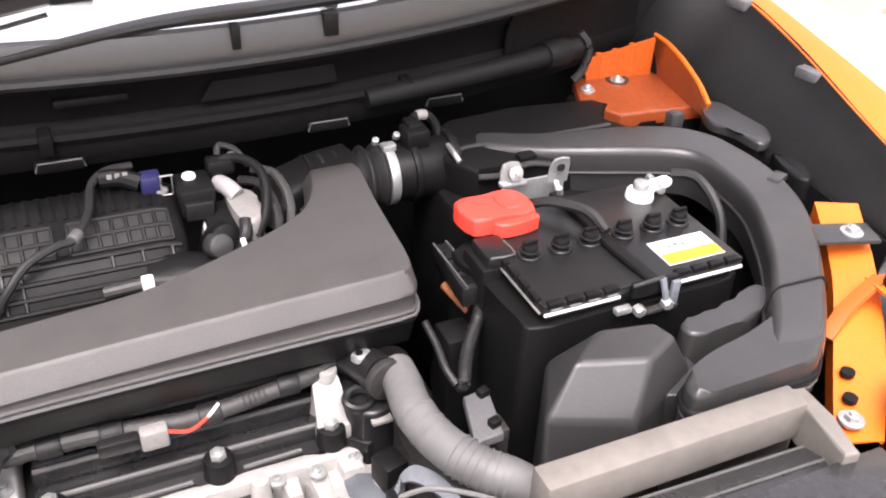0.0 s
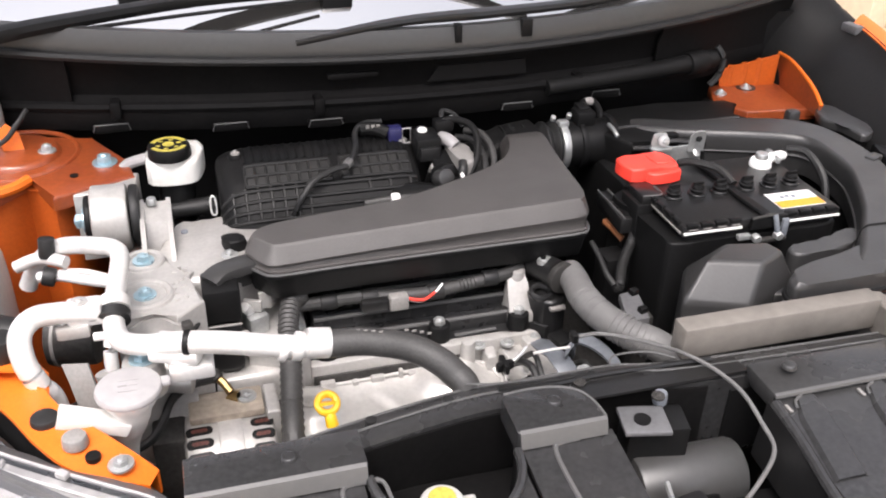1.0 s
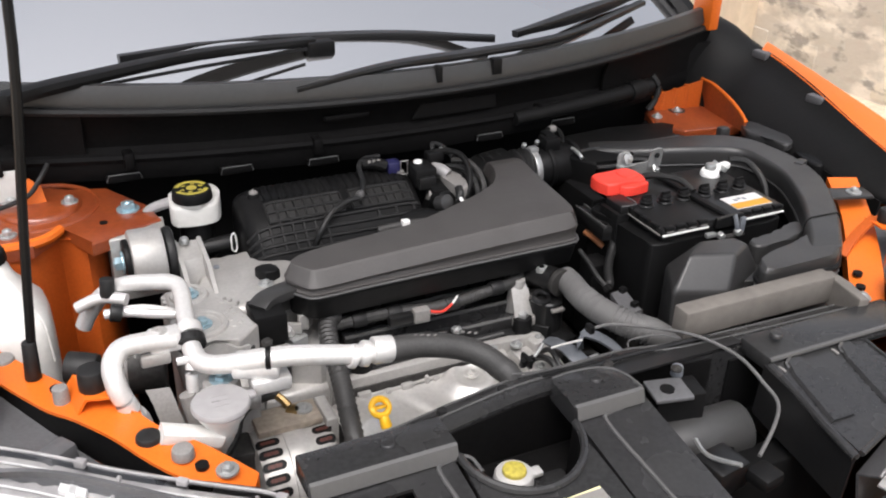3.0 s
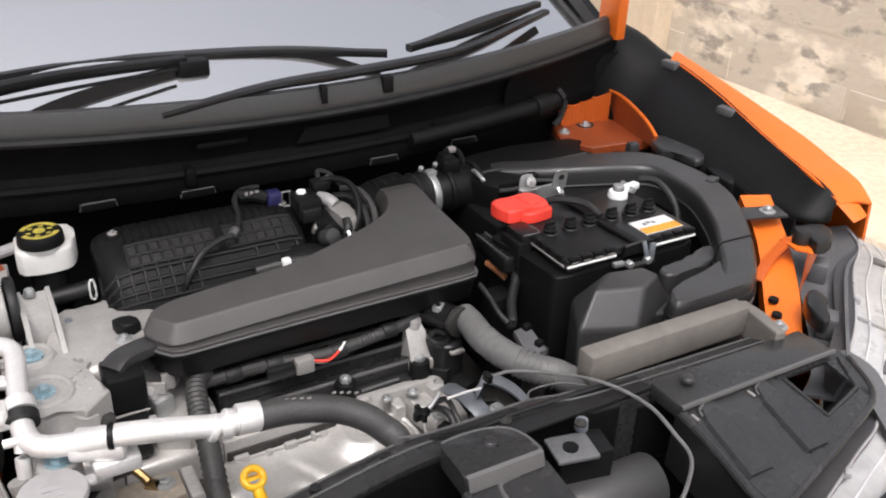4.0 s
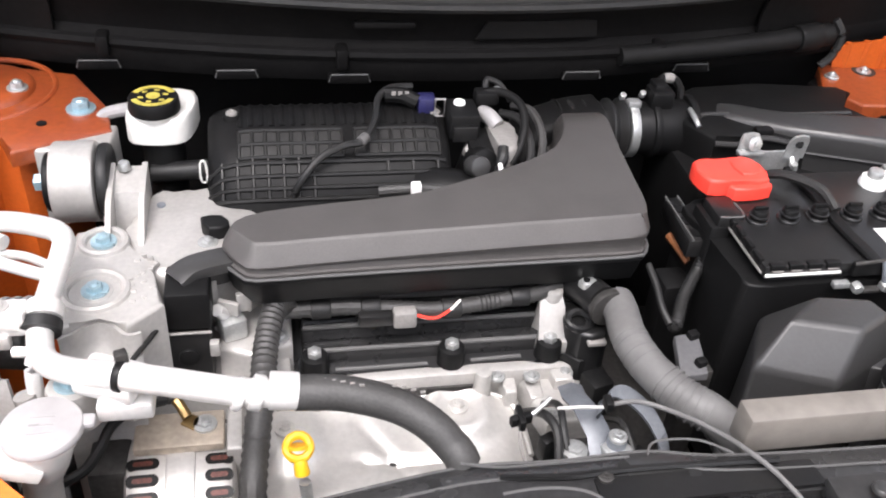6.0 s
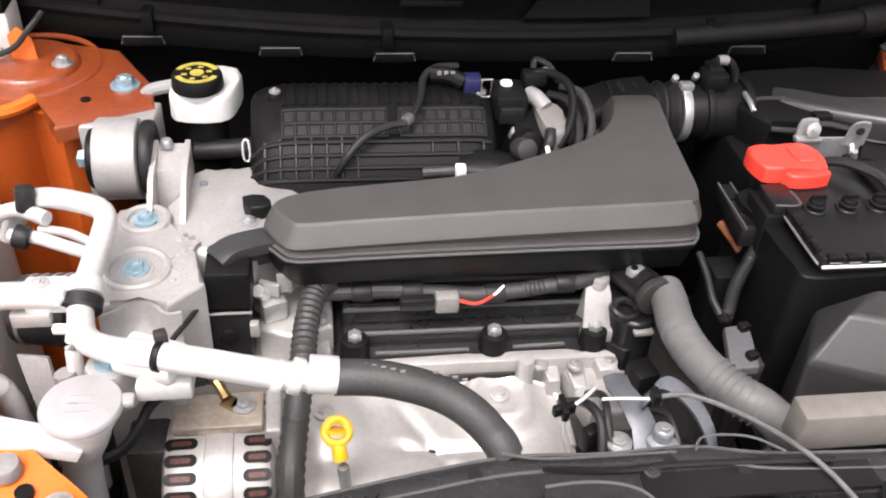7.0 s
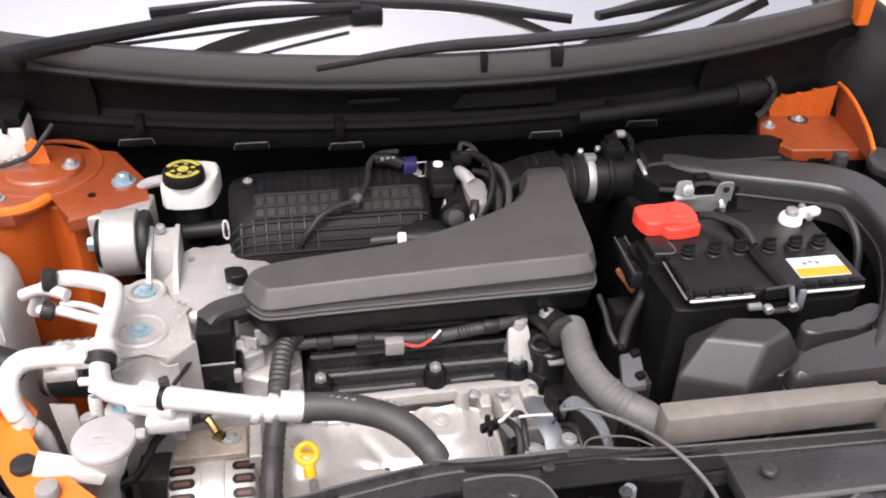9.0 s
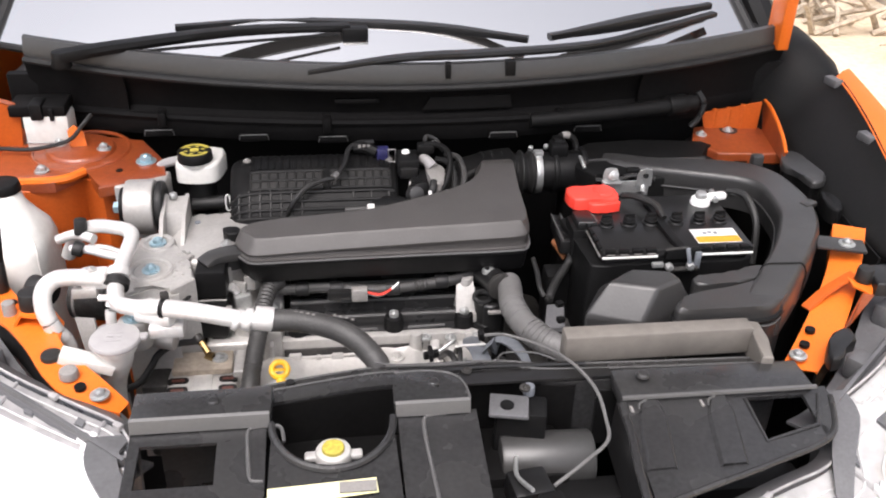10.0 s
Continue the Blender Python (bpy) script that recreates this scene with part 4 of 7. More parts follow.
def build_mount():
    m = thing("engine_mount", "round aluminium engine mount with blue plated bolt", "engine mount", (-0.455, 0.26, 0.88))
    part("housing", rod((-0.477, 0.26, 0.925), (-0.43, 0.26, 0.925), 0.046, None, 40, 0.004), ALLOY, m)
    part("bush", rod((-0.428, 0.26, 0.925), (-0.415, 0.26, 0.925), 0.043, None, 32, 0.004), RUBBER, m)
    part("end_cap", rod((-0.486, 0.26, 0.925), (-0.476, 0.26, 0.925), 0.034, None, 28, 0.003), BLACK, m)
    part("bolt", bolt((-0.487, 0.26, 0.925), 0.011, 0.012, True, (-1, 0, 0)), BLUEZINC, m)
    part("bracket", slab([(-0.50, 0.285), (-0.42, 0.285), (-0.415, 0.34), (-0.50, 0.35)], 0.85, 0.952, 0.004), ALLOY, m)
    b = part("lug", sheet([[(-0.416, 0.20, 0.87), (-0.416, 0.225, 0.93), (-0.416, 0.262, 0.942)], [(-0.380, 0.20, 0.87), (-0.380, 0.225, 0.93), (-0.380, 0.262, 0.942)]], 0.006), ALLOY, m)
    part("web", sheet([[(-0.416, 0.12, 0.88), (-0.416, 0.20, 0.935), (-0.416, 0.265, 0.945)], [(-0.416, 0.12, 0.80), (-0.416, 0.20, 0.80), (-0.416, 0.265, 0.80)]], 0.006), ALLOY, b)
    part("web", sheet([[(-0.381, 0.12, 0.88), (-0.381, 0.20, 0.935), (-0.381, 0.265, 0.945)], [(-0.381, 0.12, 0.80), (-0.381, 0.20, 0.80), (-0.381, 0.265, 0.80)]], 0.006), ALLOY, b)
    part("stud", rod((-0.40, 0.255, 0.942), (-0.40, 0.255, 0.952), 0.008, 0.006, 12, 0.002), STEEL, b)
    return m


def build_cover():
    c = thing("engine_cover", "grained charcoal plastic intake resonator cover over the engine", "engine cover", (-0.05, 0.15, 0.86))
    plan = [(-0.290, 0.114), (-0.281, 0.136), (-0.245, 0.149), (-0.163, 0.157), (-0.089, 0.164), (-0.05, 0.176), (0.012, 0.199), (0.056, 0.218),
            (0.093, 0.243), (0.113, 0.280), (0.122, 0.318), (0.136, 0.348), (0.160, 0.356), (0.186, 0.346), (0.190, 0.30), (0.184, 0.23), (0.180, 0.16), (0.178, 0.115),
            (0.170, 0.090), (0.148, 0.083), (0.05, 0.082), (-0.08, 0.080), (-0.20, 0.077), (-0.255, 0.075), (-0.272, 0.085)]
    cx, cy = 0.03, 0.16
    dense = glide([(x, y, 0) for x, y in plan], 2, True)

    def ring(z, grow):
        out, k = [], len(dense)
        for i, p in enumerate(dense):
            t = (dense[(i + 1) % k] - dense[i - 1]).normalized()
            n = Vector((-t.y, t.x, 0))
            q = p + n * grow * (0.3 + 0.35 * max(0.0, -n.x) + 0.7 * max(0.0, -n.y))
            tilt = 0.012 * (q.x - 0.17) / 0.46 + 0.010 * (q.y - 0.08) / 0.28
            out.append((q.x, q.y, z + (tilt if z > 0.93 else 0)))
        return out

    def fall(bm):
        """Slice the shell across its neck and let the rear end slope down."""
        for k in range(9):
            bmesh.ops.bisect_plane(bm, geom=bm.verts[:] + bm.edges[:] + bm.faces[:], plane_co=(0, 0.285 + 0.0085 * k, 0), plane_no=(0, 1, 0))
        for v in bm.verts:
            u = min(1.0, max(0.0, (v.co.y - 0.283) / 0.07))
            if v.co.z > 0.93:
                v.co.z = 0.93 + (v.co.z - 0.93) * (1 - 0.62 * u * u)
        return bm

    part("shell", fall(loft([ring(z, g) for z, g in ((0.9190, 0.0015), (0.9215, 0.0015), (0.9225, -0.0015), (0.9290, -0.0035), (0.9385, -0.001), (0.9425, 0.0005), (0.9455, -0.0015), (0.9595, -0.0125), (0.9622, -0.0148), (0.9630, -0.0170))])), CHARCOAL, c, smooth=50)
    part("lower_tray", loft([ring(z, g) for z, g in ((0.876, -0.010), (0.892, -0.004), (0.911, 0.0005), (0.9125, 0.0045), (0.9185, 0.0045))]), BLACK, c, smooth=40)
    # Thin pale line painting the highlight along the cover's lower rim.
    part("seam", tube([(p[0], p[1], 0.9185) for p in ring(0.91, 0.004)], 0.0018, 6, closed=True, raw=True), EDGE, c)
    part("rear_neck", tube([(0.196, 0.362, 0.922), (0.165, 0.360, 0.922), (0.135, 0.354, 0.920), (0.105, 0.346, 0.915), (0.080, 0.33, 0.89)], lambda u: 0.040 - 0.009 * u, 20, 5, 0.9), SEAL, c, "black rubber neck behind the cover")
    arm = part("mount_tab", slab(glide([(-0.350, 0.113, 0), (-0.339, 0.137, 0), (-0.298, 0.157, 0), (-0.282, 0.118, 0), (-0.308, 0.106, 0), (-0.339, 0.094, 0)], 3, True), 0.885, 0.905, 0.004), DUCT, c)
    part("arm_web", tube([(-0.332, 0.100, 0.906), (-0.305, 0.108, 0.909), (-0.282, 0.112, 0.912)], 0.005, 8, 4), DUCT, arm)
    part("mount_tab", slab(glide([(-0.316, 0.186, 0), (-0.292, 0.188, 0), (-0.284, 0.168, 0), (-0.306, 0.162, 0)], 2, True), 0.90, 0.922, 0.004), BLACK, c)
    part("tab_bolt", bolt((-0.308, 0.158, 0.905), 0.007, 0.006), STEEL, c)
    return c


def build_manifold():
    m = thing("intake_manifold", "black ribbed plastic intake manifold", "intake manifold", (-0.17, 0.27, 0.8))
    prof = [(0.35, 0.87), (0.357, 0.945), (0.348, 0.970), (0.32, 0.975), (0.285, 0.966), (0.25, 0.946), (0.224, 0.918), (0.208, 0.885), (0.204, 0.85), (0.21, 0.80)]
    dense = glide([(0, y, z) for y, z in prof], 4)
    ends = ((-0.309, 0.54), (-0.307, 0.67), (-0.302, 0.79), (-0.294, 0.885), (-0.283, 0.945), (-0.271, 0.98), (-0.255, 1.0), (-0.05, 1.0), (-0.036, 0.97), (-0.027, 0.91), (-0.022, 0.82))

    def swell(x):
        for (a, p), (b, q) in zip(ends, ends[1:]):
            if x <= b:
                return p + (q - p) * max(0.0, (x - a)) / (b - a)
        return ends[-1][1]

    def spot(x, u, out=0.0):
        """On the barrel at station x and profile step u, pushed outwards."""
        i = min(int(u), len(dense) - 2)
        p = dense[i].lerp(dense[i + 1], u - i)
        k = 1 - (1 - swell(x)) * (0.35 + 0.65 * min(1, max(0, (u - 10) / 14)))
        d = dense[i + 1] - dense[i]
        n = Vector((0, d.z, -d.y)).normalized()
        n = -n if n.z < 0 else n
        return Vector((x, 0.27 + (p.y - 0.27) * k, 0.87 + (p.z - 0.87) * k)) + n * out

    xs = [e[0] for e in ends[:7]] + [-0.255 + 0.03 * i for i in range(1, 7)] + [e[0] for e in ends[7:]]
    part("barrel", loft([[spot(x, u) for u in range(len(dense))] for x in xs]), MANIFOLD, m, smooth=60)

    def long_rib(u, x0, x1, r=0.0024):
        steps = [x0 + (x1 - x0) * i / 18 for i in range(19)]
        part("long_rib", tube([spot(x, u, 0.002) for x in steps], r, 6, raw=True), RIB, m)

    def cross_rib(x, u0, u1, r=0.0021):
        part("cross_rib", tube([spot(x, u0 + (u1 - u0) * i / 5, 0.0015) for i in range(6)], r, 6, raw=True), RIB, m)

    for i in range(20):
        x = -0.270 + i * 0.0122
        part("flute", tube([spot(x, 7.5 + 0.8 * k, -0.0034) for k in range(10)], 0.0052, 8, raw=True), MANIFOLD, m)
    for x0, x1 in ((-0.272, -0.152), (-0.137, -0.036)):
        for u in (15.6, 17.5, 19.2):
            long_rib(u, x0, x1)
        n = 8 if x0 < -0.2 else 7
        for i in range(n + 1):
            cross_rib(x0 + (x1 - x0) * i / n, 15.6, 19.2)
        part("window_floor", sheet([[spot(x0 + (x1 - x0) * i / 8, u, 0.0012) for i in range(9)] for u in (15.7, 17.5, 19.1)], 0.001), WINDOW, m, "dusty grey recess between the ribs")
    for u in (19.9, 21.5, 23.0, 24.4):
        long_rib(u, -0.308, -0.03, 0.0027)
    for i in range(7):
        cross_rib(-0.292 + i * 0.0175, 19.4, 24.4)
    for i in range(3):
        cross_rib(-0.10 + i * 0.03, 19.9, 21.5)
    part("corner_pad", rod((-0.280, 0.317, 0.955), (-0.280, 0.317, 0.9765), 0.012, 0.0105, 20, 0.003), MANIFOLD, m)
    for x, y, z in ((-0.280, 0.316, 0.9765), (-0.035, 0.315, 0.974)):
        part("bolt", bolt((x, y, z), 0.0042, 0.004), GREYP, m)
    part("hose_port", rod((-0.31, 0.318, 0.90), (-0.38, 0.322, 0.893), 0.0125, None, 16, 0.002), RUBBER, m)
    part("hose_clip", tube([(-0.321, 0.307, 0.890), (-0.321, 0.307, 0.914), (-0.315, 0.307, 0.916), (-0.314, 0.307, 0.890)], 0.0016, 6, 3, closed=True), PAPER, m)
    part("runner", tube([(-0.06, 0.24, 0.905), (-0.02, 0.225, 0.91), (0.04, 0.21, 0.885), (0.07, 0.16, 0.84)], 0.032, 14, 5), BLACK, m)
    part("vacuum_hose", tube([(-0.060, 0.346, 0.994), (-0.087, 0.339, 0.996), (-0.105, 0.320, 0.992), (-0.113, 0.280, 0.984), (-0.131, 0.246, 0.976), (-0.150, 0.248, 0.970), (-0.180, 0.235, 0.962), (-0.203, 0.221, 0.940), (-0.215, 0.224, 0.910)], 0.0043, 8, 6), RUBBER, m)
    part("hose_tie", rod((-0.126, 0.253, 0.978), (-0.134, 0.244, 0.976), 0.0065, None, 12, 0.001), EDGE, m)
    part("port_ring", rod((0.0, 0.235, 0.945), (0.006, 0.215, 0.955), 0.013, None, 18, 0.002), DUCT, m)
    part("low_port", tube([(-0.05, 0.20, 0.925), (-0.03, 0.195, 0.93), (-0.01, 0.20, 0.935)], 0.011, 12, 4), RUBBER, m)
    return m


def build_throttle():
    t = thing("throttle_body", "throttle body with sensors and pale metal housing", "throttle body", (0.02, 0.28, 0.93))
    part("housing", rod((0.02, 0.285, 0.88), (0.03, 0.27, 0.955), 0.034, 0.030, 20, 0.004), BLACK, t)
    part("sensor", box(-0.022, 0.016, 0.278, 0.325, 0.955, 0.988, 0.004), BLACK, t)
    part("sensor_ridge", box(-0.018, 0.012, 0.272, 0.280, 0.955, 0.976, 0.002), SATIN, t)
    part("sensor_boss", rod((-0.006, 0.309, 0.988), (-0.006, 0.309, 0.993), 0.008, 0.007, 18, 0.002), PAPER, t)
    part("blue_plug", box(-0.056, -0.034, 0.312, 0.334, 0.972, 0.993, 0.003), BLUEP, t)
    part("plug_frame", tube([(-0.036, 0.309, 0.972), (-0.036, 0.309, 0.995), (-0.024, 0.309, 0.995), (-0.024, 0.309, 0.972)], 0.0016, 6, raw=True, closed=True), LID, t)
    part("plug_tail", tube([(-0.056, 0.323, 0.984), (-0.075, 0.33, 0.990), (-0.095, 0.333, 0.990)], 0.010, 10, 4), BLACK, t)
    for k in range(3):
        part("plug_mark", box(-0.088 + 0.008 * k, -0.083 + 0.008 * k, 0.322, 0.324, 0.994, 0.999, 0), GREYP, t)
    metal = glide([(0.032, 0.316, 0), (0.051, 0.306, 0), (0.062, 0.267, 0), (0.053, 0.239, 0), (0.035, 0.236, 0), (0.028, 0.282, 0)], 3, True)
    part("motor_case", slab(metal, 0.93, 0.968, 0.006), GREYP, t, "pale grey metal motor case")
    part("motor_neck", tube([(0.026, 0.315, 0.972), (0.032, 0.30, 0.974), (0.040, 0.288, 0.968)], 0.010, 12, 4), LID, t)
    part("hose", tube([(0.018, 0.329, 0.990), (0.044, 0.321, 0.998), (0.064, 0.295, 0.998), (0.068, 0.271, 0.985), (0.060, 0.247, 0.965), (0.048, 0.236, 0.945)], 0.0052, 12, 6), SEAL, t)
    part("hose", tube([(0.037, 0.241, 0.965), (0.033, 0.227, 0.955), (0.024, 0.224, 0.930)], 0.007, 10, 6), RUBBER, t)
    part("port", rod((0.008, 0.281, 0.930), (0.007, 0.264, 0.950), 0.012, 0.011, 18, 0.002), GREYP, t)
    part("port_collar", rod((0.012, 0.262, 0.935), (0.016, 0.238, 0.945), 0.020, 0.018, 20, 0.003), BLACK, t)
    for k, (x, y, z) in enumerate(((0.070, 0.252, 0.945), (0.088, 0.266, 0.948))):
        part("small_hose", tube([(x - 0.02, y + 0.065, z + 0.025), (x, y + 0.04, z + 0.028), (x + 0.004, y - 0.005, z + 0.01), (x - 0.012, y - 0.045, z - 0.03)], 0.0050, 8, 8, ridge=2), (RUBBER, HOSE_DARK)[k], t)
    part("top_plug", box(0.016, 0.046, 0.315, 0.336, 0.98, 0.998, 0.004), BLACK, t)
    part("top_lead", tube([(0.03, 0.33, 0.998), (0.034, 0.338, 1.006), (0.05, 0.335, 1.0), (0.062, 0.32, 0.985)], 0.004, 8, 4), RUBBER, t)
    part("screw", rod((0.044, 0.325, 0.996), (0.044, 0.324, 1.001), 0.005, None, 10, 0.001), STEEL, t)
    part("white_clip", rod((0.027, 0.213, 0.960), (0.027, 0.201, 0.955), 0.0028, None, 8), PAPER, t)
    return t


def build_bellows():
    b = thing("intake_bellows", "black rubber intake bellows with bright hose clamp", "intake hose", (0.24, 0.36, 0.87))
    part("bellows", tube([(x, 0.364, 0.916) for x in [0.14 + 0.0028 * i for i in range(36)]], lambda u: 0.038 + 0.0042 * math.cos(u * 35 * 0.95), 24, raw=True), RUBBER, b)
    part("clamp", rod((0.239, 0.364, 0.916), (0.251, 0.364, 0.916), 0.0395, None, 40, 0.001), STEEL, b)
    part("clamp_screw", box(0.236, 0.254, 0.352, 0.366, 0.953, 0.962, 0.002), STEEL, b)
    part("sensor_pipe", rod((0.250, 0.364, 0.916), (0.335, 0.366, 0.914), 0.036, 0.040, 32, 0.003), BLACK, b)
    part("pipe_collar", rod((0.272, 0.364, 0.916), (0.282, 0.364, 0.916), 0.041, None, 32, 0.002), BLACK, b)
    part("flange", rod((0.325, 0.366, 0.914), (0.336, 0.366, 0.914), 0.046, None, 32, 0.003), BLACK, b)
    part("sensor", box(0.268, 0.300, 0.352, 0.385, 0.948, 0.974, 0.004), BLACK, b)
    part("sensor_plug", box(0.275, 0.295, 0.365, 0.392, 0.968, 0.979, 0.004), BLACK, b)
    part("lead", tube([(0.285, 0.385, 0.970), (0.295, 0.392, 0.976), (0.312, 0.394, 0.974), (0.322, 0.39, 0.962), (0.325, 0.38, 0.94)], 0.006, 8), SEAL, b)
    part("lead_sleeve", tube([(0.297, 0.393, 0.9765), (0.303, 0.393, 0.977), (0.309, 0.394, 0.9755)], 0.0066, 10, 4), GREYP, b)
    for x, y, z in ((0.232, 0.372, 0.958), (0.262, 0.377, 0.958)):
        part("screw", rod((x, y, z), (x, y - 0.004, z + 0.008), 0.0045, None, 10, 0.001), STEEL, b)
    return b


build_engine()
build_mount()
build_cover()
build_manifold()
build_throttle()
build_bellows()


# ---- fluid reservoirs ----
def build_brake():
    r = thing("brake_fluid_reservoir", "white brake fluid reservoir with black cap and yellow print", "reservoir", (-0.367, 0.345, 0.86))
    part("tank", slab(glide([(-0.397, 0.318, 0), (-0.345, 0.314, 0), (-0.327, 0.34, 0), (-0.326, 0.39, 0), (-0.385, 0.395, 0), (-0.402, 0.355, 0)], 3, True), 0.938, 0.972, 0.007), WHITE, r)
    part("foot", rod((-0.365, 0.345, 0.80), (-0.365, 0.345, 0.935), 0.024, 0.026, 20, 0.003), BLACK, r)
    part("neck", rod((-0.369, 0.335, 0.968), (-0.369, 0.335, 0.978), 0.027, None, 28, 0.002), WHITE, r)
    cap = part("cap", rod((-0.369, 0.335, 0.974), (-0.369, 0.335, 0.992), 0.0305, 0.029, 32, 0.003), BLACK, r, "black screw cap with yellow warning print")
    ring = bmesh.new()
    for r0, r1, a0, a1 in ((0.019, 0.026, 200, 340), (0.019, 0.026, 20, 160)):
        k = 20
        for i in range(k):
            q = []
            for rr, aa in ((r0, i), (r1, i), (r1, i + 1), (r0, i + 1)):
                a = radians(a0 + (a1 - a0) * aa / k)
                q.append(ring.verts.new((-0.369 + rr * math.cos(a), 0.335 + rr * math.sin(a), 0.9925)))
            ring.faces.new(q)
    part("print", rod((-0.369, 0.335, 0.9922), (-0.369, 0.335, 0.9928), 0.008, None, 20, 0, ring), PRINT, cap)
    for k in range(6):
        a = radians(60 * k + 15)
        x, y = -0.369 + 0.0145 * math.cos(a), 0.335 + 0.0145 * math.sin(a)
        part("bar", box(x - 0.003, x + 0.003, y - 0.002, y + 0.002, 0.992, 0.9927, 0), PRINT, cap)
    part("spout", tube([(-0.40, 0.355, 0.965), (-0.43, 0.36, 0.955), (-0.445, 0.36, 0.935)], 0.008, 10), LID, r)
    return r


def build_filler():
    r = thing("coolant_reservoir", "white coolant filler neck with round grey lid", "reservoir", (-0.445, -0.115, 0.7))
    part("neck", tube([(-0.433, -0.109, 0.918), (-0.436, -0.106, 0.885), (-0.452, -0.092, 0.825), (-0.461, -0.08, 0.70)], lambda u: 0.025 - 0.008 * min(1, u * 1.6), 22, 5), WHITE, r)
    part("neck_ring", rod((-0.4335, -0.108, 0.905), (-0.433, -0.109, 0.916), 0.0275, None, 30, 0.002), WHITE, r)
    cap = part("lid", rod((-0.433, -0.110, 0.9165), (-0.433, -0.110, 0.925), 0.0345, 0.033, 36, 0.003), LID, r, "round grey-white lid")
    part("tab", box(-0.404, -0.391, -0.112, -0.098, 0.916, 0.923, 0.003), LID, cap)
    for k in range(3):
        part("bar", box(-0.443, -0.423, -0.120 + k * 0.009, -0.1185 + k * 0.009, 0.925, 0.9254, 0), BEZEL, cap)
    part("arm", tube([(-0.44, -0.118, 0.880), (-0.47, -0.122, 0.896), (-0.503, -0.122, 0.909)], 0.013, 12, 4, 0.7), WHITE, r)
    return r


def build_washer():
    r = thing("washer_bottle", "milky white washer fluid bottle with black cap", "washer bottle", (-0.62, 0.15, 0.5))
    rings = []
    for z, x, y, a, b, e in ((0.60, -0.637, 0.205, 0.044, 0.07, 0.45), (0.86, -0.637, 0.205, 0.046, 0.072, 0.5), (0.895, -0.637, 0.206, 0.045, 0.069, 0.55), (0.915, -0.638, 0.209, 0.042, 0.060, 0.6),
                             (0.935, -0.646, 0.219, 0.034, 0.044, 0.75), (0.955, -0.653, 0.229, 0.026, 0.029, 0.95), (0.978, -0.657, 0.235, 0.0215, 0.0215, 1.0)):
        rings.append([(x + a * math.copysign(abs(math.cos(t)) ** e, math.cos(t)), y + b * math.copysign(abs(math.sin(t)) ** e, math.sin(t)), z) for t in [2 * math.pi * k / 32 for k in range(32)]])
    part("bottle", loft(rings), WHITE, r, smooth=60)
    part("seam", tube([rings[k][28] for k in range(1, 6)], 0.0018, 6), WHITE, r)
    part("cap", rod((-0.658, 0.236, 0.974), (-0.658, 0.236, 0.991), 0.027, 0.025, 24, 0.003), BLACK, r, "black snap cap")
    return r


def build_white_box():
    r = thing("control_unit", "white boxed control unit behind the strut tower", "control unit", (-0.64, 0.5, 0.93))
    part("case", box(-0.678, -0.600, 0.445, 0.50, 0.945, 1.014, 0.005), WHITE, r)
    part("lid", box(-0.70, -0.602, 0.446, 0.51, 1.013, 1.034, 0.004), FACE, r)
    part("top_clip", box(-0.662, -0.640, 0.440, 0.48, 1.008, 1.040, 0.004), BLACK, r)
    part("top_clip", box(-0.630, -0.622, 0.441, 0.47, 1.006, 1.03, 0.003), BLACK, r)
    part("seam", tube([(-0.678, 0.4445, 0.966), (-0.64, 0.4445, 0.964), (-0.600, 0.4445, 0.968)], 0.0016, 6), LID, r)
    part("cable", tube([(-0.56, 0.45, 1.015), (-0.575, 0.43, 1.0), (-0.60, 0.42, 0.978), (-0.66, 0.41, 0.968), (-0.73, 0.42, 0.968)], 0.0038, 8, 6), RUBBER, r)
    return r


def build_prop():
    r = thing("hood_prop_rod", "black steel prop rod holding the hood open", "prop rod", (-0.627, 0.052, 0.88))
    part("rod", tube([(-0.622, 0.048, 0.915), (-0.60, 0.055, 1.10), (-0.575, 0.06, 1.30), (-0.56, 0.13, 1.55), (-0.545, 0.20, 1.80)], 0.0055, 8, 4), BLACK, r)
    part("foot", rod((-0.623, 0.046, 0.905), (-0.620, 0.049, 0.955), 0.010, 0.0085, 12, 0.002), RUBBER, r)
    return r


build_brake()
build_filler()
build_washer()
build_white_box()
build_prop()


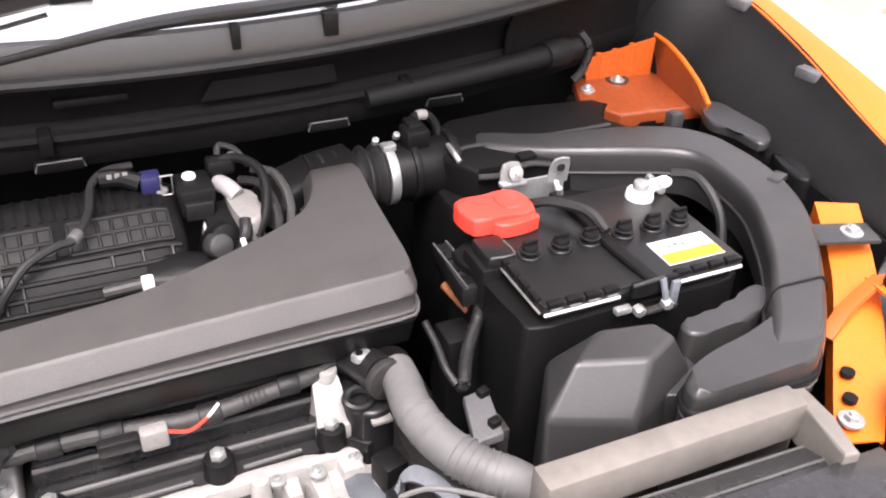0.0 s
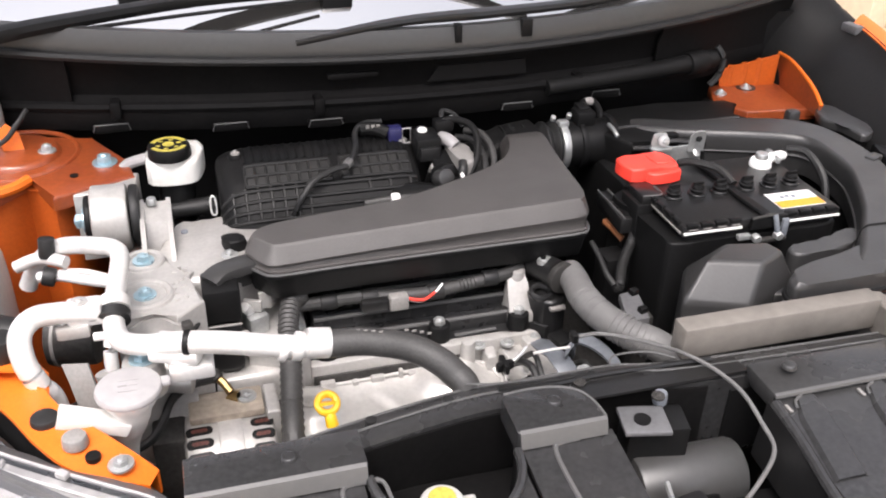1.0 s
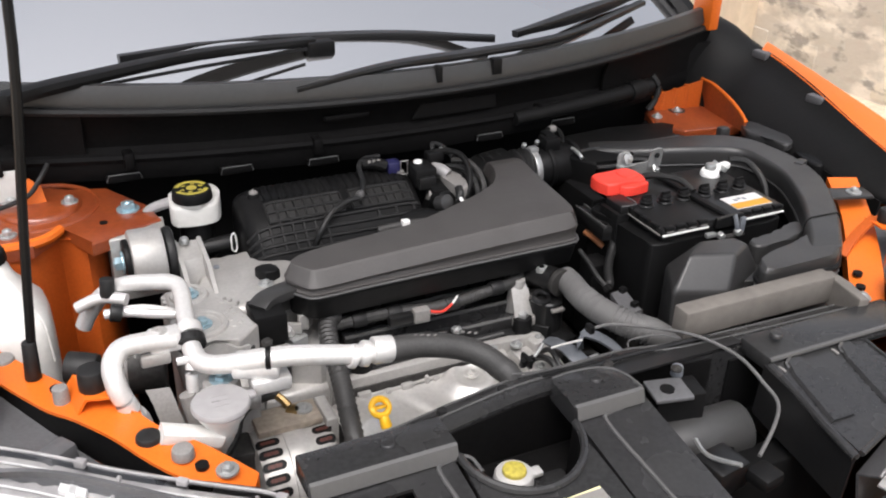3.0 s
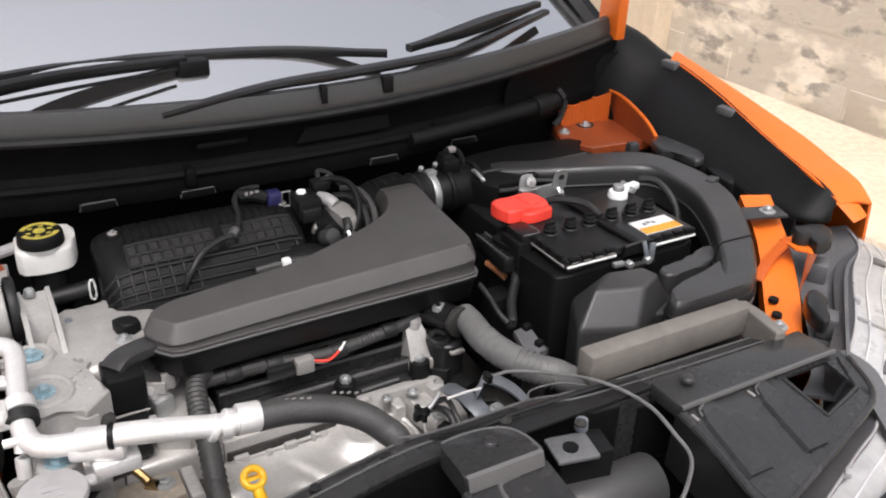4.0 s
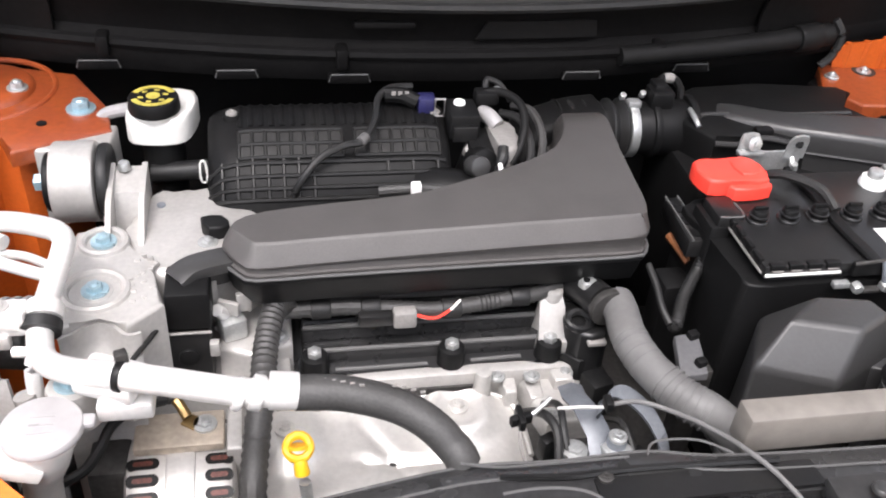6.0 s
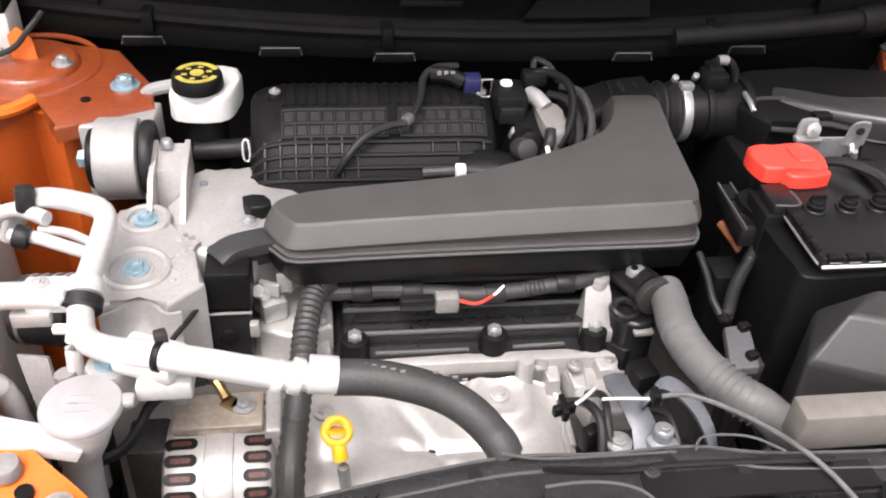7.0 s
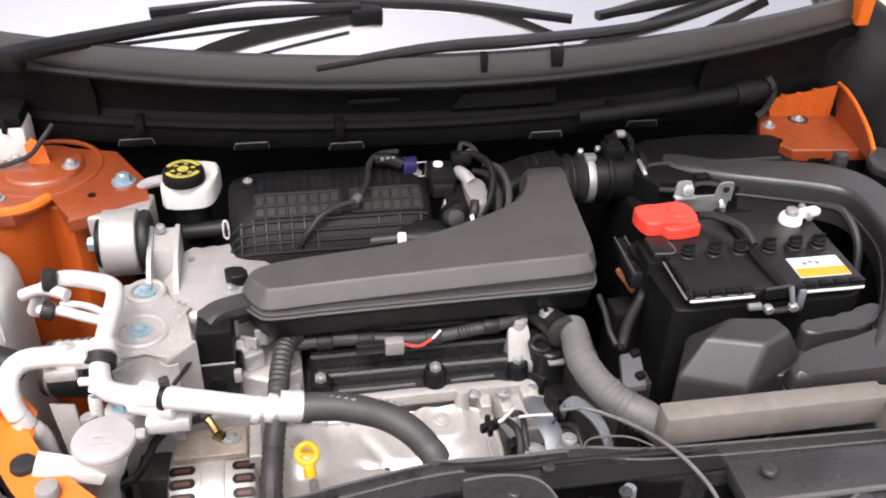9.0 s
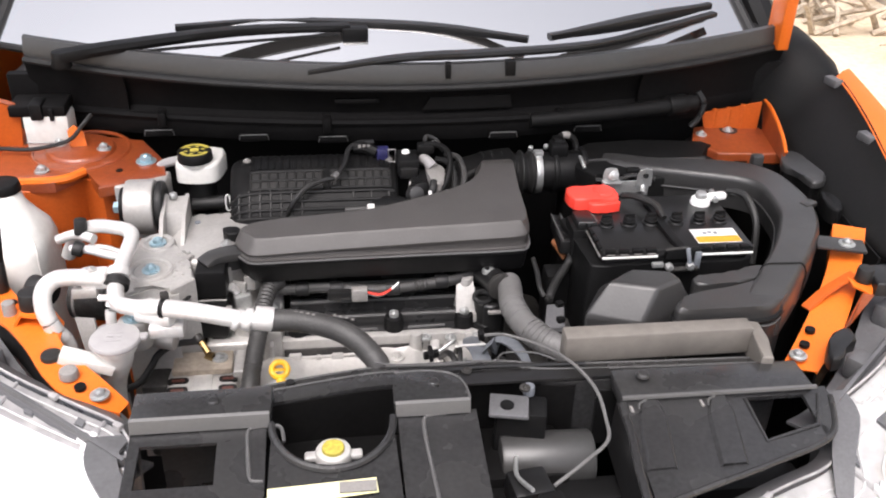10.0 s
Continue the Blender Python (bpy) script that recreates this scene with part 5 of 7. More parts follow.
# ---- air conditioning lines ----
def build_ac():
    p = thing("air_conditioning_pipe", "bare aluminium air conditioning pipes with black hose", "pipe", (-0.45, 0.0, 0.6))
    part("low_pipe", tube([(-0.443, 0.0, 0.953), (-0.445, -0.022, 0.942), (-0.438, -0.045, 0.936), (-0.415, -0.064, 0.940), (-0.373, -0.084, 0.950), (-0.33, -0.097, 0.951), (-0.27, -0.105, 0.941), (-0.229, -0.107, 0.936)],
                          lambda u: 0.0118 if u < 0.5 else 0.0125, 16, 8), PIPE, p)
    part("pipe_flange", box(-0.408, -0.352, -0.092, -0.052, 0.926, 0.944, 0.005, turn=-22), PIPE, p)
    part("high_pipe", tube([(-0.556, 0.158, 0.895), (-0.545, 0.155, 0.917), (-0.526, 0.147, 0.944), (-0.50, 0.136, 0.959), (-0.458, 0.112, 0.967), (-0.441, 0.098, 0.968), (-0.436, 0.080, 0.966), (-0.440, 0.04, 0.959), (-0.443, 0.01, 0.955)], 0.0108, 16, 8), PIPE, p)
    part("side_pipe", tube([(-0.462, -0.010, 0.955), (-0.50, -0.014, 0.961), (-0.524, -0.020, 0.962), (-0.537, -0.036, 0.953), (-0.536, -0.050, 0.930), (-0.526, -0.055, 0.90), (-0.514, -0.050, 0.86), (-0.51, -0.045, 0.70)], 0.0122, 16, 8), PIPE, p)
    part("collar", tube([(-0.443, 0.008, 0.955), (-0.443, -0.006, 0.950)], 0.0165, 20, 2), PIPE, p)
    part("seal_ring", tube([(-0.444, -0.008, 0.949), (-0.4445, -0.018, 0.945)], 0.0178, 20, 2), RUBBER, p, "black rubber sealing ring")
    part("union", box(-0.492, -0.455, -0.020, 0.006, 0.942, 0.967, 0.004), PIPE, p)
    part("union_bolt", bolt((-0.478, -0.008, 0.967), 0.006, 0.004), ALLOY, p)
    part("union_tab", box(-0.505, -0.470, -0.024, -0.014, 0.930, 0.946, 0.003), ALLOY, p)
    part("thin_pipe", tube([(-0.447, 0.060, 0.945), (-0.475, 0.075, 0.944), (-0.505, 0.088, 0.946), (-0.53, 0.095, 0.944)], 0.0065, 12, 5), PIPE, p)
    part("thin_pipe", tube([(-0.448, 0.085, 0.935), (-0.48, 0.108, 0.935), (-0.51, 0.118, 0.933)], 0.0048, 10, 5), PIPE, p)
    part("port_cap", rod((-0.510, 0.086, 0.946), (-0.524, 0.088, 0.950), 0.0115, None, 16, 0.002), RUBBER, p, "black service port cap")
    part("service_port", tube([(-0.50, 0.115, 0.948), (-0.53, 0.132, 0.948), (-0.56, 0.14, 0.935)], 0.008, 12), PIPE, p)
    part("port_cap", rod((-0.522, 0.128, 0.95), (-0.519, 0.132, 0.975), 0.0095, None, 16, 0.002), RUBBER, p, "black service port cap")
    part("bracket", box(-0.392, -0.345, -0.098, -0.066, 0.908, 0.926, 0.003), PIPE, p)
    part("tie", rod((-0.372, -0.085, 0.951), (-0.366, -0.087, 0.951), 0.0142, None, 18, 0.001), BLACK, p)
    part("tie_clip", box(-0.373, -0.362, -0.083, -0.073, 0.957, 0.971, 0.002, turn=20), DARKMET, p)
    part("valve_stub", tube([(-0.448, -0.03, 0.94), (-0.452, -0.042, 0.915), (-0.453, -0.046, 0.87)], 0.0075, 12), PIPE, p)
    part("stub_ear", tube([(-0.450, -0.035, 0.938), (-0.466, -0.034, 0.938)], 0.005, 10, 2), PIPE, p)
    for x0, x1, r in ((-0.275, -0.268, 0.0152), (-0.262, -0.252, 0.0160), (-0.247, -0.222, 0.0168)):
        part("crimp", rod((x0, -0.1055, 0.941), (x1, -0.1065, 0.938), r, None, 22, 0.0015), PIPE, p)
    part("black_hose", tube([(-0.225, -0.107, 0.937), (-0.18, -0.110, 0.934), (-0.13, -0.124, 0.924), (-0.095, -0.147, 0.904), (-0.08, -0.167, 0.87), (-0.078, -0.172, 0.70)], 0.0158, 16, 6), HOSE_DARK, p)
    for u in range(9):
        x = -0.20 + u * 0.008 + (0.02 if u > 4 else 0)
        part("print_bar", box(x - 0.0022, x + 0.0022, -0.107 - 0.0022 * u, -0.1055 - 0.0022 * u, 0.949 - 0.0001 * u * u, 0.9512 - 0.0001 * u * u, 0), GREYP, p)
    part("strap", sheet([[(-0.505, -0.03, 0.905), (-0.500, -0.04, 0.89), (-0.490, -0.055, 0.84), (-0.485, -0.06, 0.76)], [(-0.478, -0.035, 0.905), (-0.474, -0.045, 0.89), (-0.464, -0.06, 0.84), (-0.46, -0.065, 0.76)]], 0.005), GREYP, p)
    part("strap_post", tube([(-0.461, -0.05, 0.90), (-0.452, -0.06, 0.84), (-0.45, -0.065, 0.76)], 0.010, 12, 4), GREYP, p)
    part("compressor", box(-0.53, -0.46, -0.03, 0.05, 0.62, 0.80, 0.02), DARKMET, p)
    part("pulley", rod((-0.525, 0.055, 0.885), (-0.47, 0.045, 0.885), 0.034, None, 28, 0.004), DARKMET, p)
    for k in range(4):
        x = -0.515 + 0.011 * k
        part("pulley_groove", rod((x, 0.0535, 0.885), (x + 0.004, 0.0525, 0.885), 0.0352, None, 28, 0.0008), GREYP, p)
    part("hose_plug", rod((-0.585, 0.055, 0.905), (-0.55, 0.04, 0.902), 0.020, 0.019, 22, 0.003), RUBBER, p, "black rubber hose end")
    return p


def build_alternator():
    a = thing("alternator", "silver alternator with slotted housing showing copper windings", "alternator", (-0.34, -0.07, 0.55))
    part("housing", rod((-0.390, -0.045, 0.725), (-0.284, -0.045, 0.725), 0.076, None, 44, 0.012), ALLOY, a)
    for x, w in ((-0.3715, 0.0155), (-0.2995, 0.0135)):
        for k in range(5):
            t = radians(150 - 13 * k)
            o = Vector((x, -0.045 + 0.0755 * math.cos(t), 0.725 + 0.0755 * math.sin(t)))
            u, v = Vector((0, math.cos(t), math.sin(t))), Vector((0, -math.sin(t), math.cos(t)))
            for hw, h, lift, m, nm in ((w, 0.0060, 0.0012, BLACK, "slot"), (w * 0.62, 0.0026, 0.0016, COPPER, "winding")):
                oval = [((hw - h) * (1 if math.cos(q) > 0 else -1) + h * math.cos(q), h * math.sin(q)) for q in [(i + 0.5) * math.pi / 8 for i in range(16)]]
                part(nm, loft([[o + Vector((sx, 0, 0)) + u * d + v * sy for sx, sy in oval] for d in (-0.004, lift)]), m, a)
    part("mid_band", rod((-0.350, -0.045, 0.725), (-0.322, -0.045, 0.725), 0.0785, None, 44, 0.002), ALLOY, a)
    pl = part("terminal_plate", box(-0.381, -0.294, -0.048, -0.002, 0.802, 0.813, 0.003), TAN, a, "tan plated steel terminal plate")
    part("post", box(-0.37, -0.30, -0.03, -0.008, 0.76, 0.802, 0.004), DARKMET, pl)
    part("bolt", bolt((-0.313, -0.022, 0.813), 0.0075, 0.006), STEEL, pl)
    part("terminal", tube([(-0.344, 0.004, 0.828), (-0.337, -0.004, 0.824), (-0.330, -0.014, 0.817)], 0.0055, 8), BRASS, pl)
    part("terminal_tab", box(-0.334, -0.318, -0.026, -0.010, 0.8125, 0.8155, 0.001, turn=-35), BRASS, pl)
    part("lead", tube([(-0.351, -0.003, 0.832), (-0.378, -0.019, 0.840), (-0.398, -0.035, 0.835), (-0.408, -0.053, 0.825), (-0.424, -0.067, 0.810), (-0.455, -0.074, 0.800), (-0.479, -0.066, 0.790)], 0.0052, 8, 6), RUBBER, a)
    part("cap_nut", rod((-0.349, 0.008, 0.833), (-0.342, 0.0, 0.828), 0.009, 0.008, 14, 0.002), DARKMET, a)
    part("end_block", slab([(-0.292, -0.055), (-0.276, -0.055), (-0.276, 0.0), (-0.292, 0.0)], 0.72, 0.812, 0.004), ALLOY, a)
    part("gap_block", box(-0.425, -0.385, -0.06, 0.0, 0.66, 0.795, 0.006), DARKMET, a)
    return a


def build_dipstick():
    d = thing("dipstick", "yellow ring handled oil dipstick", "dipstick", (-0.215, -0.085, 0.7))
    ring = [(-0.223 + 0.0115 * math.cos(t), -0.069 + 0.009 * math.sin(t), 0.822 + 0.007 * math.sin(t)) for t in [i * math.pi / 8 for i in range(16)]]
    part("ring", tube(ring, 0.0045, 8, 2, closed=True), YELLOW, d)
    part("web", rod((-0.223, -0.069, 0.820), (-0.223, -0.067, 0.823), 0.010, None, 14), YELLOW, d)
    part("plug", rod((-0.222, -0.077, 0.814), (-0.220, -0.085, 0.799), 0.0065, 0.008, 12, 0.002), YELLOW, d)
    part("tube", rod((-0.218, -0.086, 0.79), (-0.20, -0.12, 0.60), 0.006, None, 10), STEEL, d)
    return d


def build_rad_hose():
    h = thing("radiator_hose", "grey rubber upper radiator hose", "hose", (0.15, 0.0, 0.75))
    line = [(0.140, 0.067, 0.866), (0.138, 0.043, 0.867), (0.134, 0.005, 0.866), (0.142, -0.038, 0.863), (0.164, -0.076, 0.858), (0.193, -0.100, 0.850)]
    part("hose", tube([*line, (0.215, -0.116, 0.825), (0.220, -0.122, 0.75)], lambda u: 0.0192 + 0.0016 * u, 22, 10), HOSE, h)
    part("outlet", tube([(0.098, 0.125, 0.856), (0.112, 0.095, 0.862), (0.123, 0.066, 0.866)], 0.0195, 20, 4), SATIN, h)
    part("spring_clamp", rod((0.1245, 0.062, 0.866), (0.1268, 0.052, 0.8665), 0.0222, None, 24, 0.001), DARKMET, h)
    part("clamp_ear", box(0.100, 0.119, 0.078, 0.092, 0.872, 0.884, 0.003, turn=25), STEEL, h)
    part("ear_hole", rod((0.107, 0.084, 0.884), (0.107, 0.084, 0.8855), 0.004, None, 10), BLACK, h)
    run = glide(line, 12)
    for k, i in enumerate((25, 27, 31, 34, 42, 44, 46, 48, 50, 52, 54, 56)):
        d = (run[i + 1] - run[i - 1]).normalized() * 0.0011
        part("rib", rod(run[i] - d, run[i] + d, 0.0205 if k < 4 else 0.0217, None, 24, 0.0008), HOSE, h)
    return h


def build_valve():
    v = thing("purge_valve", "black plastic purge valve box beside the timing cover", "valve", (-0.32, 0.04, 0.75))
    part("upper_box", box(-0.349, -0.304, 0.062, 0.114, 0.864, 0.912, 0.004), BLACK, v)
    part("lower_box", box(-0.353, -0.306, 0.060, 0.110, 0.79, 0.860, 0.005), SATIN, v)
    part("arm", tube([(-0.338, 0.088, 0.91), (-0.32, 0.10, 0.917), (-0.28, 0.112, 0.918)], 0.016, 10, 4, 0.5), DUCT, v)
    part("steel_strap", tube([(-0.350, 0.060, 0.862), (-0.328, 0.0595, 0.863), (-0.305, 0.0605, 0.862)], 0.0016, 6, 3), GREYP, v)
    part("strap_end", box(-0.308, -0.298, 0.054, 0.064, 0.832, 0.850, 0.002), ALLOY, v)
    part("lead", tube([(-0.352, 0.07, 0.875), (-0.362, 0.03, 0.885), (-0.375, -0.005, 0.89), (-0.38, -0.04, 0.895)], 0.0028, 8, 6), RUBBER, v)
    part("knob", rod((-0.33, 0.062, 0.83), (-0.33, 0.056, 0.83), 0.011, None, 18, 0.002), BLACK, v)
    part("foot", box(-0.335, -0.312, 0.065, 0.09, 0.60, 0.80, 0.004), DARKMET, v)
    return v


def build_harness():
    w = thing("wiring_harness", "black corrugated wiring harness along the valve cover", "wiring", (-0.05, 0.1, 0.84))
    part("main_run", tube([(-0.235, 0.10, 0.85), (-0.162, 0.099, 0.852), (-0.11, 0.095, 0.85), (-0.064, 0.089, 0.85), (-0.019, 0.091, 0.852), (0.014, 0.094, 0.854), (0.057, 0.098, 0.857), (0.10, 0.115, 0.86)], 0.0085, 10, 12, ridge=2), HOSE_DARK, w)
    part("down_run", tube([(-0.225, 0.105, 0.862), (-0.24, 0.09, 0.862), (-0.25, 0.05, 0.85), (-0.255, 0.0, 0.84), (-0.262, -0.05, 0.82), (-0.268, -0.10, 0.79), (-0.27, -0.14, 0.70)], 0.0125, 10, 12, ridge=2), HOSE_DARK, w)
    for x, y, z in ((-0.19, 0.099, 0.851), (-0.135, 0.097, 0.851), (-0.045, 0.089, 0.850), (0.035, 0.096, 0.8555)):
        part("tape", rod((x - 0.011, y, z), (x + 0.011, y, z + 0.0005), 0.0115, None, 14, 0.002), RUBBER, w)
    part("connector", box(-0.112, -0.086, 0.072, 0.088, 0.838, 0.860, 0.003), GREYP, w, "grey wiring plug")
    part("connector", box(-0.15, -0.112, 0.075, 0.088, 0.840, 0.856, 0.003), SATIN, w)
    for k in range(3):
        part("red_wire", tube([(-0.086, 0.076 + 0.003 * k, 0.854 - 0.003 * k), (-0.066, 0.074 + 0.003 * k, 0.850 - 0.003 * k), (-0.048, 0.080, 0.856), (-0.036, 0.088, 0.862)], 0.0018, 6), RED if k < 2 else PAPER, w)
    part("branch", tube([(-0.115, 0.21, 0.93), (-0.07, 0.205, 0.935), (-0.03, 0.19, 0.94), (0.03, 0.20, 0.93)], 0.0062, 10), HOSE_DARK, w)
    part("white_clip", box(-0.079, -0.067, 0.195, 0.207, 0.93, 0.945, 0.002), PAPER, w)
    return w


build_ac()
build_alternator()
build_dipstick()
build_rad_hose()
build_valve()
build_harness()


def build_shift():
    s = thing("selector_bracket", "blue-grey painted selector bracket with small rods and bolts", "bracket", (0.07, -0.11, 0.6))
    part("base", box(0.0, 0.14, -0.14, -0.05, 0.58, 0.74, 0.01), DARKMET, s)
    left = [(0.070, -0.012, 0.818), (0.066, -0.035, 0.828), (0.072, -0.060, 0.832), (0.078, -0.090, 0.825), (0.080, -0.125, 0.79)]
    part("bent_arm", sheet([[(x - 0.014, y, z) for x, y, z in left], [(x, y, z + 0.005) for x, y, z in left], [(x + 0.013, y, z) for x, y, z in left]], 0.004), BLUEGREY, s, smooth=60)
    arch = glide([(0.088, -0.065, 0.836), (0.100, -0.045, 0.838), (0.120, -0.038, 0.836), (0.140, -0.060, 0.830), (0.148, -0.095, 0.82), (0.146, -0.125, 0.80)], 5)
    part("arched_plate", sheet([[p + Vector((-0.011, -0.013, 0.0)) for p in arch], [p + Vector((0, 0, 0.004)) for p in arch], [p + Vector((0.006, 0.006, -0.012)) for p in arch]], 0.004), BLUEGREY, s, smooth=60)
    hub = part("hub", rod((0.094, -0.100, 0.77), (0.092, -0.100, 0.832), 0.011, 0.010, 20, 0.003), GREYMET, s)
    part("hub_nut", bolt((0.092, -0.100, 0.832), 0.006, 0.007), STEEL, hub)
    part("hub_lever", slab(glide([(0.076, -0.098, 0), (0.092, -0.088, 0), (0.108, -0.104, 0), (0.102, -0.122, 0), (0.084, -0.116, 0)], 3, True), 0.812, 0.822, 0.003), STEEL, hub)
    for x, y, z, r in ((0.050, -0.098, 0.815, 0.014), (0.060, -0.125, 0.812, 0.012), (0.112, -0.128, 0.815, 0.012), (0.030, -0.115, 0.80, 0.010), (0.128, -0.118, 0.812, 0.009)):
        part("stud", rod((x, y, 0.72), (x, y, z), r, r * 0.9, 16, 0.002), GREYMET, s)
        part("nut", bolt((x, y, z), r * 0.6, 0.006), STEEL, s)
    part("link_rod", tube([(0.036, -0.068, 0.846), (0.056, -0.074, 0.852), (0.078, -0.082, 0.858)], 0.0017, 8), PIPE, s, "bright steel link rod")
    part("dark_rod", tube([(-0.003, -0.066, 0.83), (0.015, -0.062, 0.836), (0.034, -0.05, 0.843)], 0.0026, 8), STEEL, s)
    cl = part("cross_clip", box(-0.012, 0.012, -0.070, -0.062, 0.826, 0.838, 0.002, turn=12), BLACK, s)
    part("clip_leg", box(-0.004, 0.003, -0.078, -0.052, 0.826, 0.840, 0.002), BLACK, cl)
    part("clip_wire", tube([(-0.002, -0.074, 0.828), (-0.003, -0.086, 0.815), (0.002, -0.098, 0.80)], 0.0022, 6), GREYP, s)
    part("brass_end", rod((0.006, -0.105, 0.79), (0.020, -0.105, 0.80), 0.005, 0.004, 10, 0.001), BRASS, s)
    for pts, r in ((((0.020, -0.02, 0.79), (0.028, -0.055, 0.825), (0.035, -0.085, 0.825), (0.03, -0.125, 0.79)), 0.005),
                   (((0.045, -0.01, 0.79), (0.045, -0.05, 0.83), (0.042, -0.085, 0.825), (0.046, -0.12, 0.79)), 0.004),
                   (((0.10, -0.03, 0.78), (0.108, -0.07, 0.82), (0.112, -0.105, 0.81), (0.12, -0.13, 0.78)), 0.004)):
        part("wire", tube(pts, r, 8, 5), RUBBER, s)
    for x, y, z in ((0.030, -0.075, 0.812), (0.115, -0.105, 0.815), (0.074, -0.128, 0.81)):
        part("plug", box(x - 0.009, x + 0.009, y - 0.007, y + 0.007, z - 0.03, z, 0.003, turn=25), BLACK, s)
    return s


def build_gearbox():
    g = thing("transmission", "dark transmission housing with brackets beside the engine", "transmission", (0.25, 0.1, 0.3))
    part("case", box(0.12, 0.26, -0.12, 0.33, 0.30, 0.68, 0.03), DARKMET, g)
    part("tray", box(0.25, 0.56, -0.05, 0.22, 0.68, 0.72, 0.004), BLACK, g)
    part("support", box(0.30, 0.50, 0.0, 0.15, 0.30, 0.68, 0.01), BLACK, g)
    br = part("bracket", slab([(0.192, 0.015, 0), (0.221, 0.019, 0), (0.207, -0.045, 0), (0.175, -0.047, 0)], 0.846, 0.856, 0.002), LAMPGREY, g, "grey cable bracket")
    for x, y in ((0.211, 0.010), (0.203, -0.032)):
        part("clip", box(x - 0.006, x + 0.006, y - 0.005, y + 0.005, 0.855, 0.864, 0.002, turn=15), BLACK, br)
    part("foot", box(0.195, 0.22, -0.035, -0.01, 0.60, 0.847, 0.002), DARKMET, br)
    return g


build_shift()
build_gearbox()


# ---- battery and its neighbours ----
def build_battery():
    b = thing("battery", "black car battery with six vent caps and yellow label", "battery", (0.385, 0.085, 0.72))
    part("case", box(0.276, 0.508, 0.013, 0.17, 0.72, 0.944, 0.006), SATIN, b)
    lid = part("lid", box(0.268, 0.512, 0.007, 0.184, 0.940, 0.953, 0.0025), SATIN, b)
    # Pale strips paint the highlights along the lid's front and side edges.
    part("edge_line", box(0.269, 0.357, 0.0045, 0.0065, 0.941, 0.9445, 0.0005), PAPER, lid, "pale painted highlight along the lid edge")
    part("edge_line", box(0.421, 0.511, 0.0045, 0.0065, 0.941, 0.9445, 0.0005), PAPER, lid)
    part("side_line", box(0.2655, 0.2675, 0.010, 0.100, 0.942, 0.9445, 0.0005), GREYP, lid)
    for i in range(4):
        x = 0.273 + i * 0.0215
        g = part("grip", box(x, x + 0.017, 0.0045, 0.013, 0.9485, 0.956, 0.0015), BLACK, lid)
        part("grip_edge", box(x + 0.002, x + 0.015, 0.0035, 0.0045, 0.9478, 0.9495, 0.0003), GREYP, g)
    for i in range(4):
        x = 0.424 + i * 0.0215
        part("grip", box(x, x + 0.017, 0.0045, 0.013, 0.9485, 0.956, 0.0015), BLACK, lid)
    for i in range(4):
        y = 0.018 + i * 0.022
        part("grip", box(0.2655, 0.272, y, y + 0.017, 0.9485, 0.956, 0.0015), BLACK, lid)
    for x in (0.2975, 0.335, 0.371, 0.414, 0.452, 0.487):
        y = 0.090
        cap = part("vent_cap", rod((x, y, 0.953), (x, y, 0.9565), 0.0135, 0.0125, 24, 0.001), SATIN, b)
        part("plug", rod((x, y, 0.9565), (x, y, 0.968), 0.0098, 0.009, 16, 0.0015), BLACK, cap)
        part("collar", rod((x, y, 0.9605), (x, y, 0.9625), 0.0116, None, 20, 0.0006), SATIN, cap)
        part("slot", box(x - 0.008, x + 0.008, y - 0.0018, y + 0.0018, 0.9675, 0.972, 0.0005), BLACK, cap)
    lab = part("label", box(0.427, 0.499, 0.0215, 0.064, 0.953, 0.954, 0), STICKER, b, "white and yellow sticker")
    part("yellow_band", box(0.428, 0.498, 0.0225, 0.040, 0.954, 0.9546, 0), AMBER, lab)
    for k in range(3):
        part("bar", box(0.444 + 0.009 * k, 0.450 + 0.009 * k, 0.047 + 0.003 * (k % 2), 0.054 + 0.002 * (k % 2), 0.954, 0.9545, 0), GREYMET, lab)
    # positive pole under its red cover
    red = glide([(0.253, 0.183, 0), (0.272, 0.189, 0), (0.291, 0.181, 0), (0.318, 0.192, 0), (0.334, 0.172, 0), (0.330, 0.139, 0), (0.300, 0.136, 0), (0.276, 0.137, 0), (0.257, 0.140, 0), (0.250, 0.164, 0)], 2, True)
    rc = part("terminal_cover", slab(red, 0.956, 0.976, 0.004), RED, b, "red plastic terminal cover")
    part("front_flap", slab(glide([(0.282, 0.142, 0), (0.328, 0.143, 0), (0.331, 0.131, 0), (0.305, 0.126, 0), (0.284, 0.128, 0)], 2, True), 0.955, 0.971, 0.003), RED, rc)
    part("raised_pad", slab(glide([(0.296, 0.177, 0), (0.318, 0.184, 0), (0.328, 0.170, 0), (0.324, 0.150, 0), (0.300, 0.148, 0)], 2, True), 0.974, 0.9785, 0.0025), RED, rc)
    part("pole_base", box(0.272, 0.322, 0.138, 0.178, 0.950, 0.957, 0.002), BLACK, b)
    # negative clamp
    neg = part("negative_clamp", rod((0.478, 0.152, 0.951), (0.478, 0.152, 0.964), 0.0175, 0.015, 24, 0.003), PAPER, b, "pale lead battery clamp")
    part("post", rod((0.478, 0.152, 0.964), (0.478, 0.152, 0.974), 0.010, 0.009, 20, 0.002), STEEL, neg)
    part("ear", box(0.488, 0.525, 0.150, 0.165, 0.956, 0.968, 0.004, turn=12), PAPER, neg)
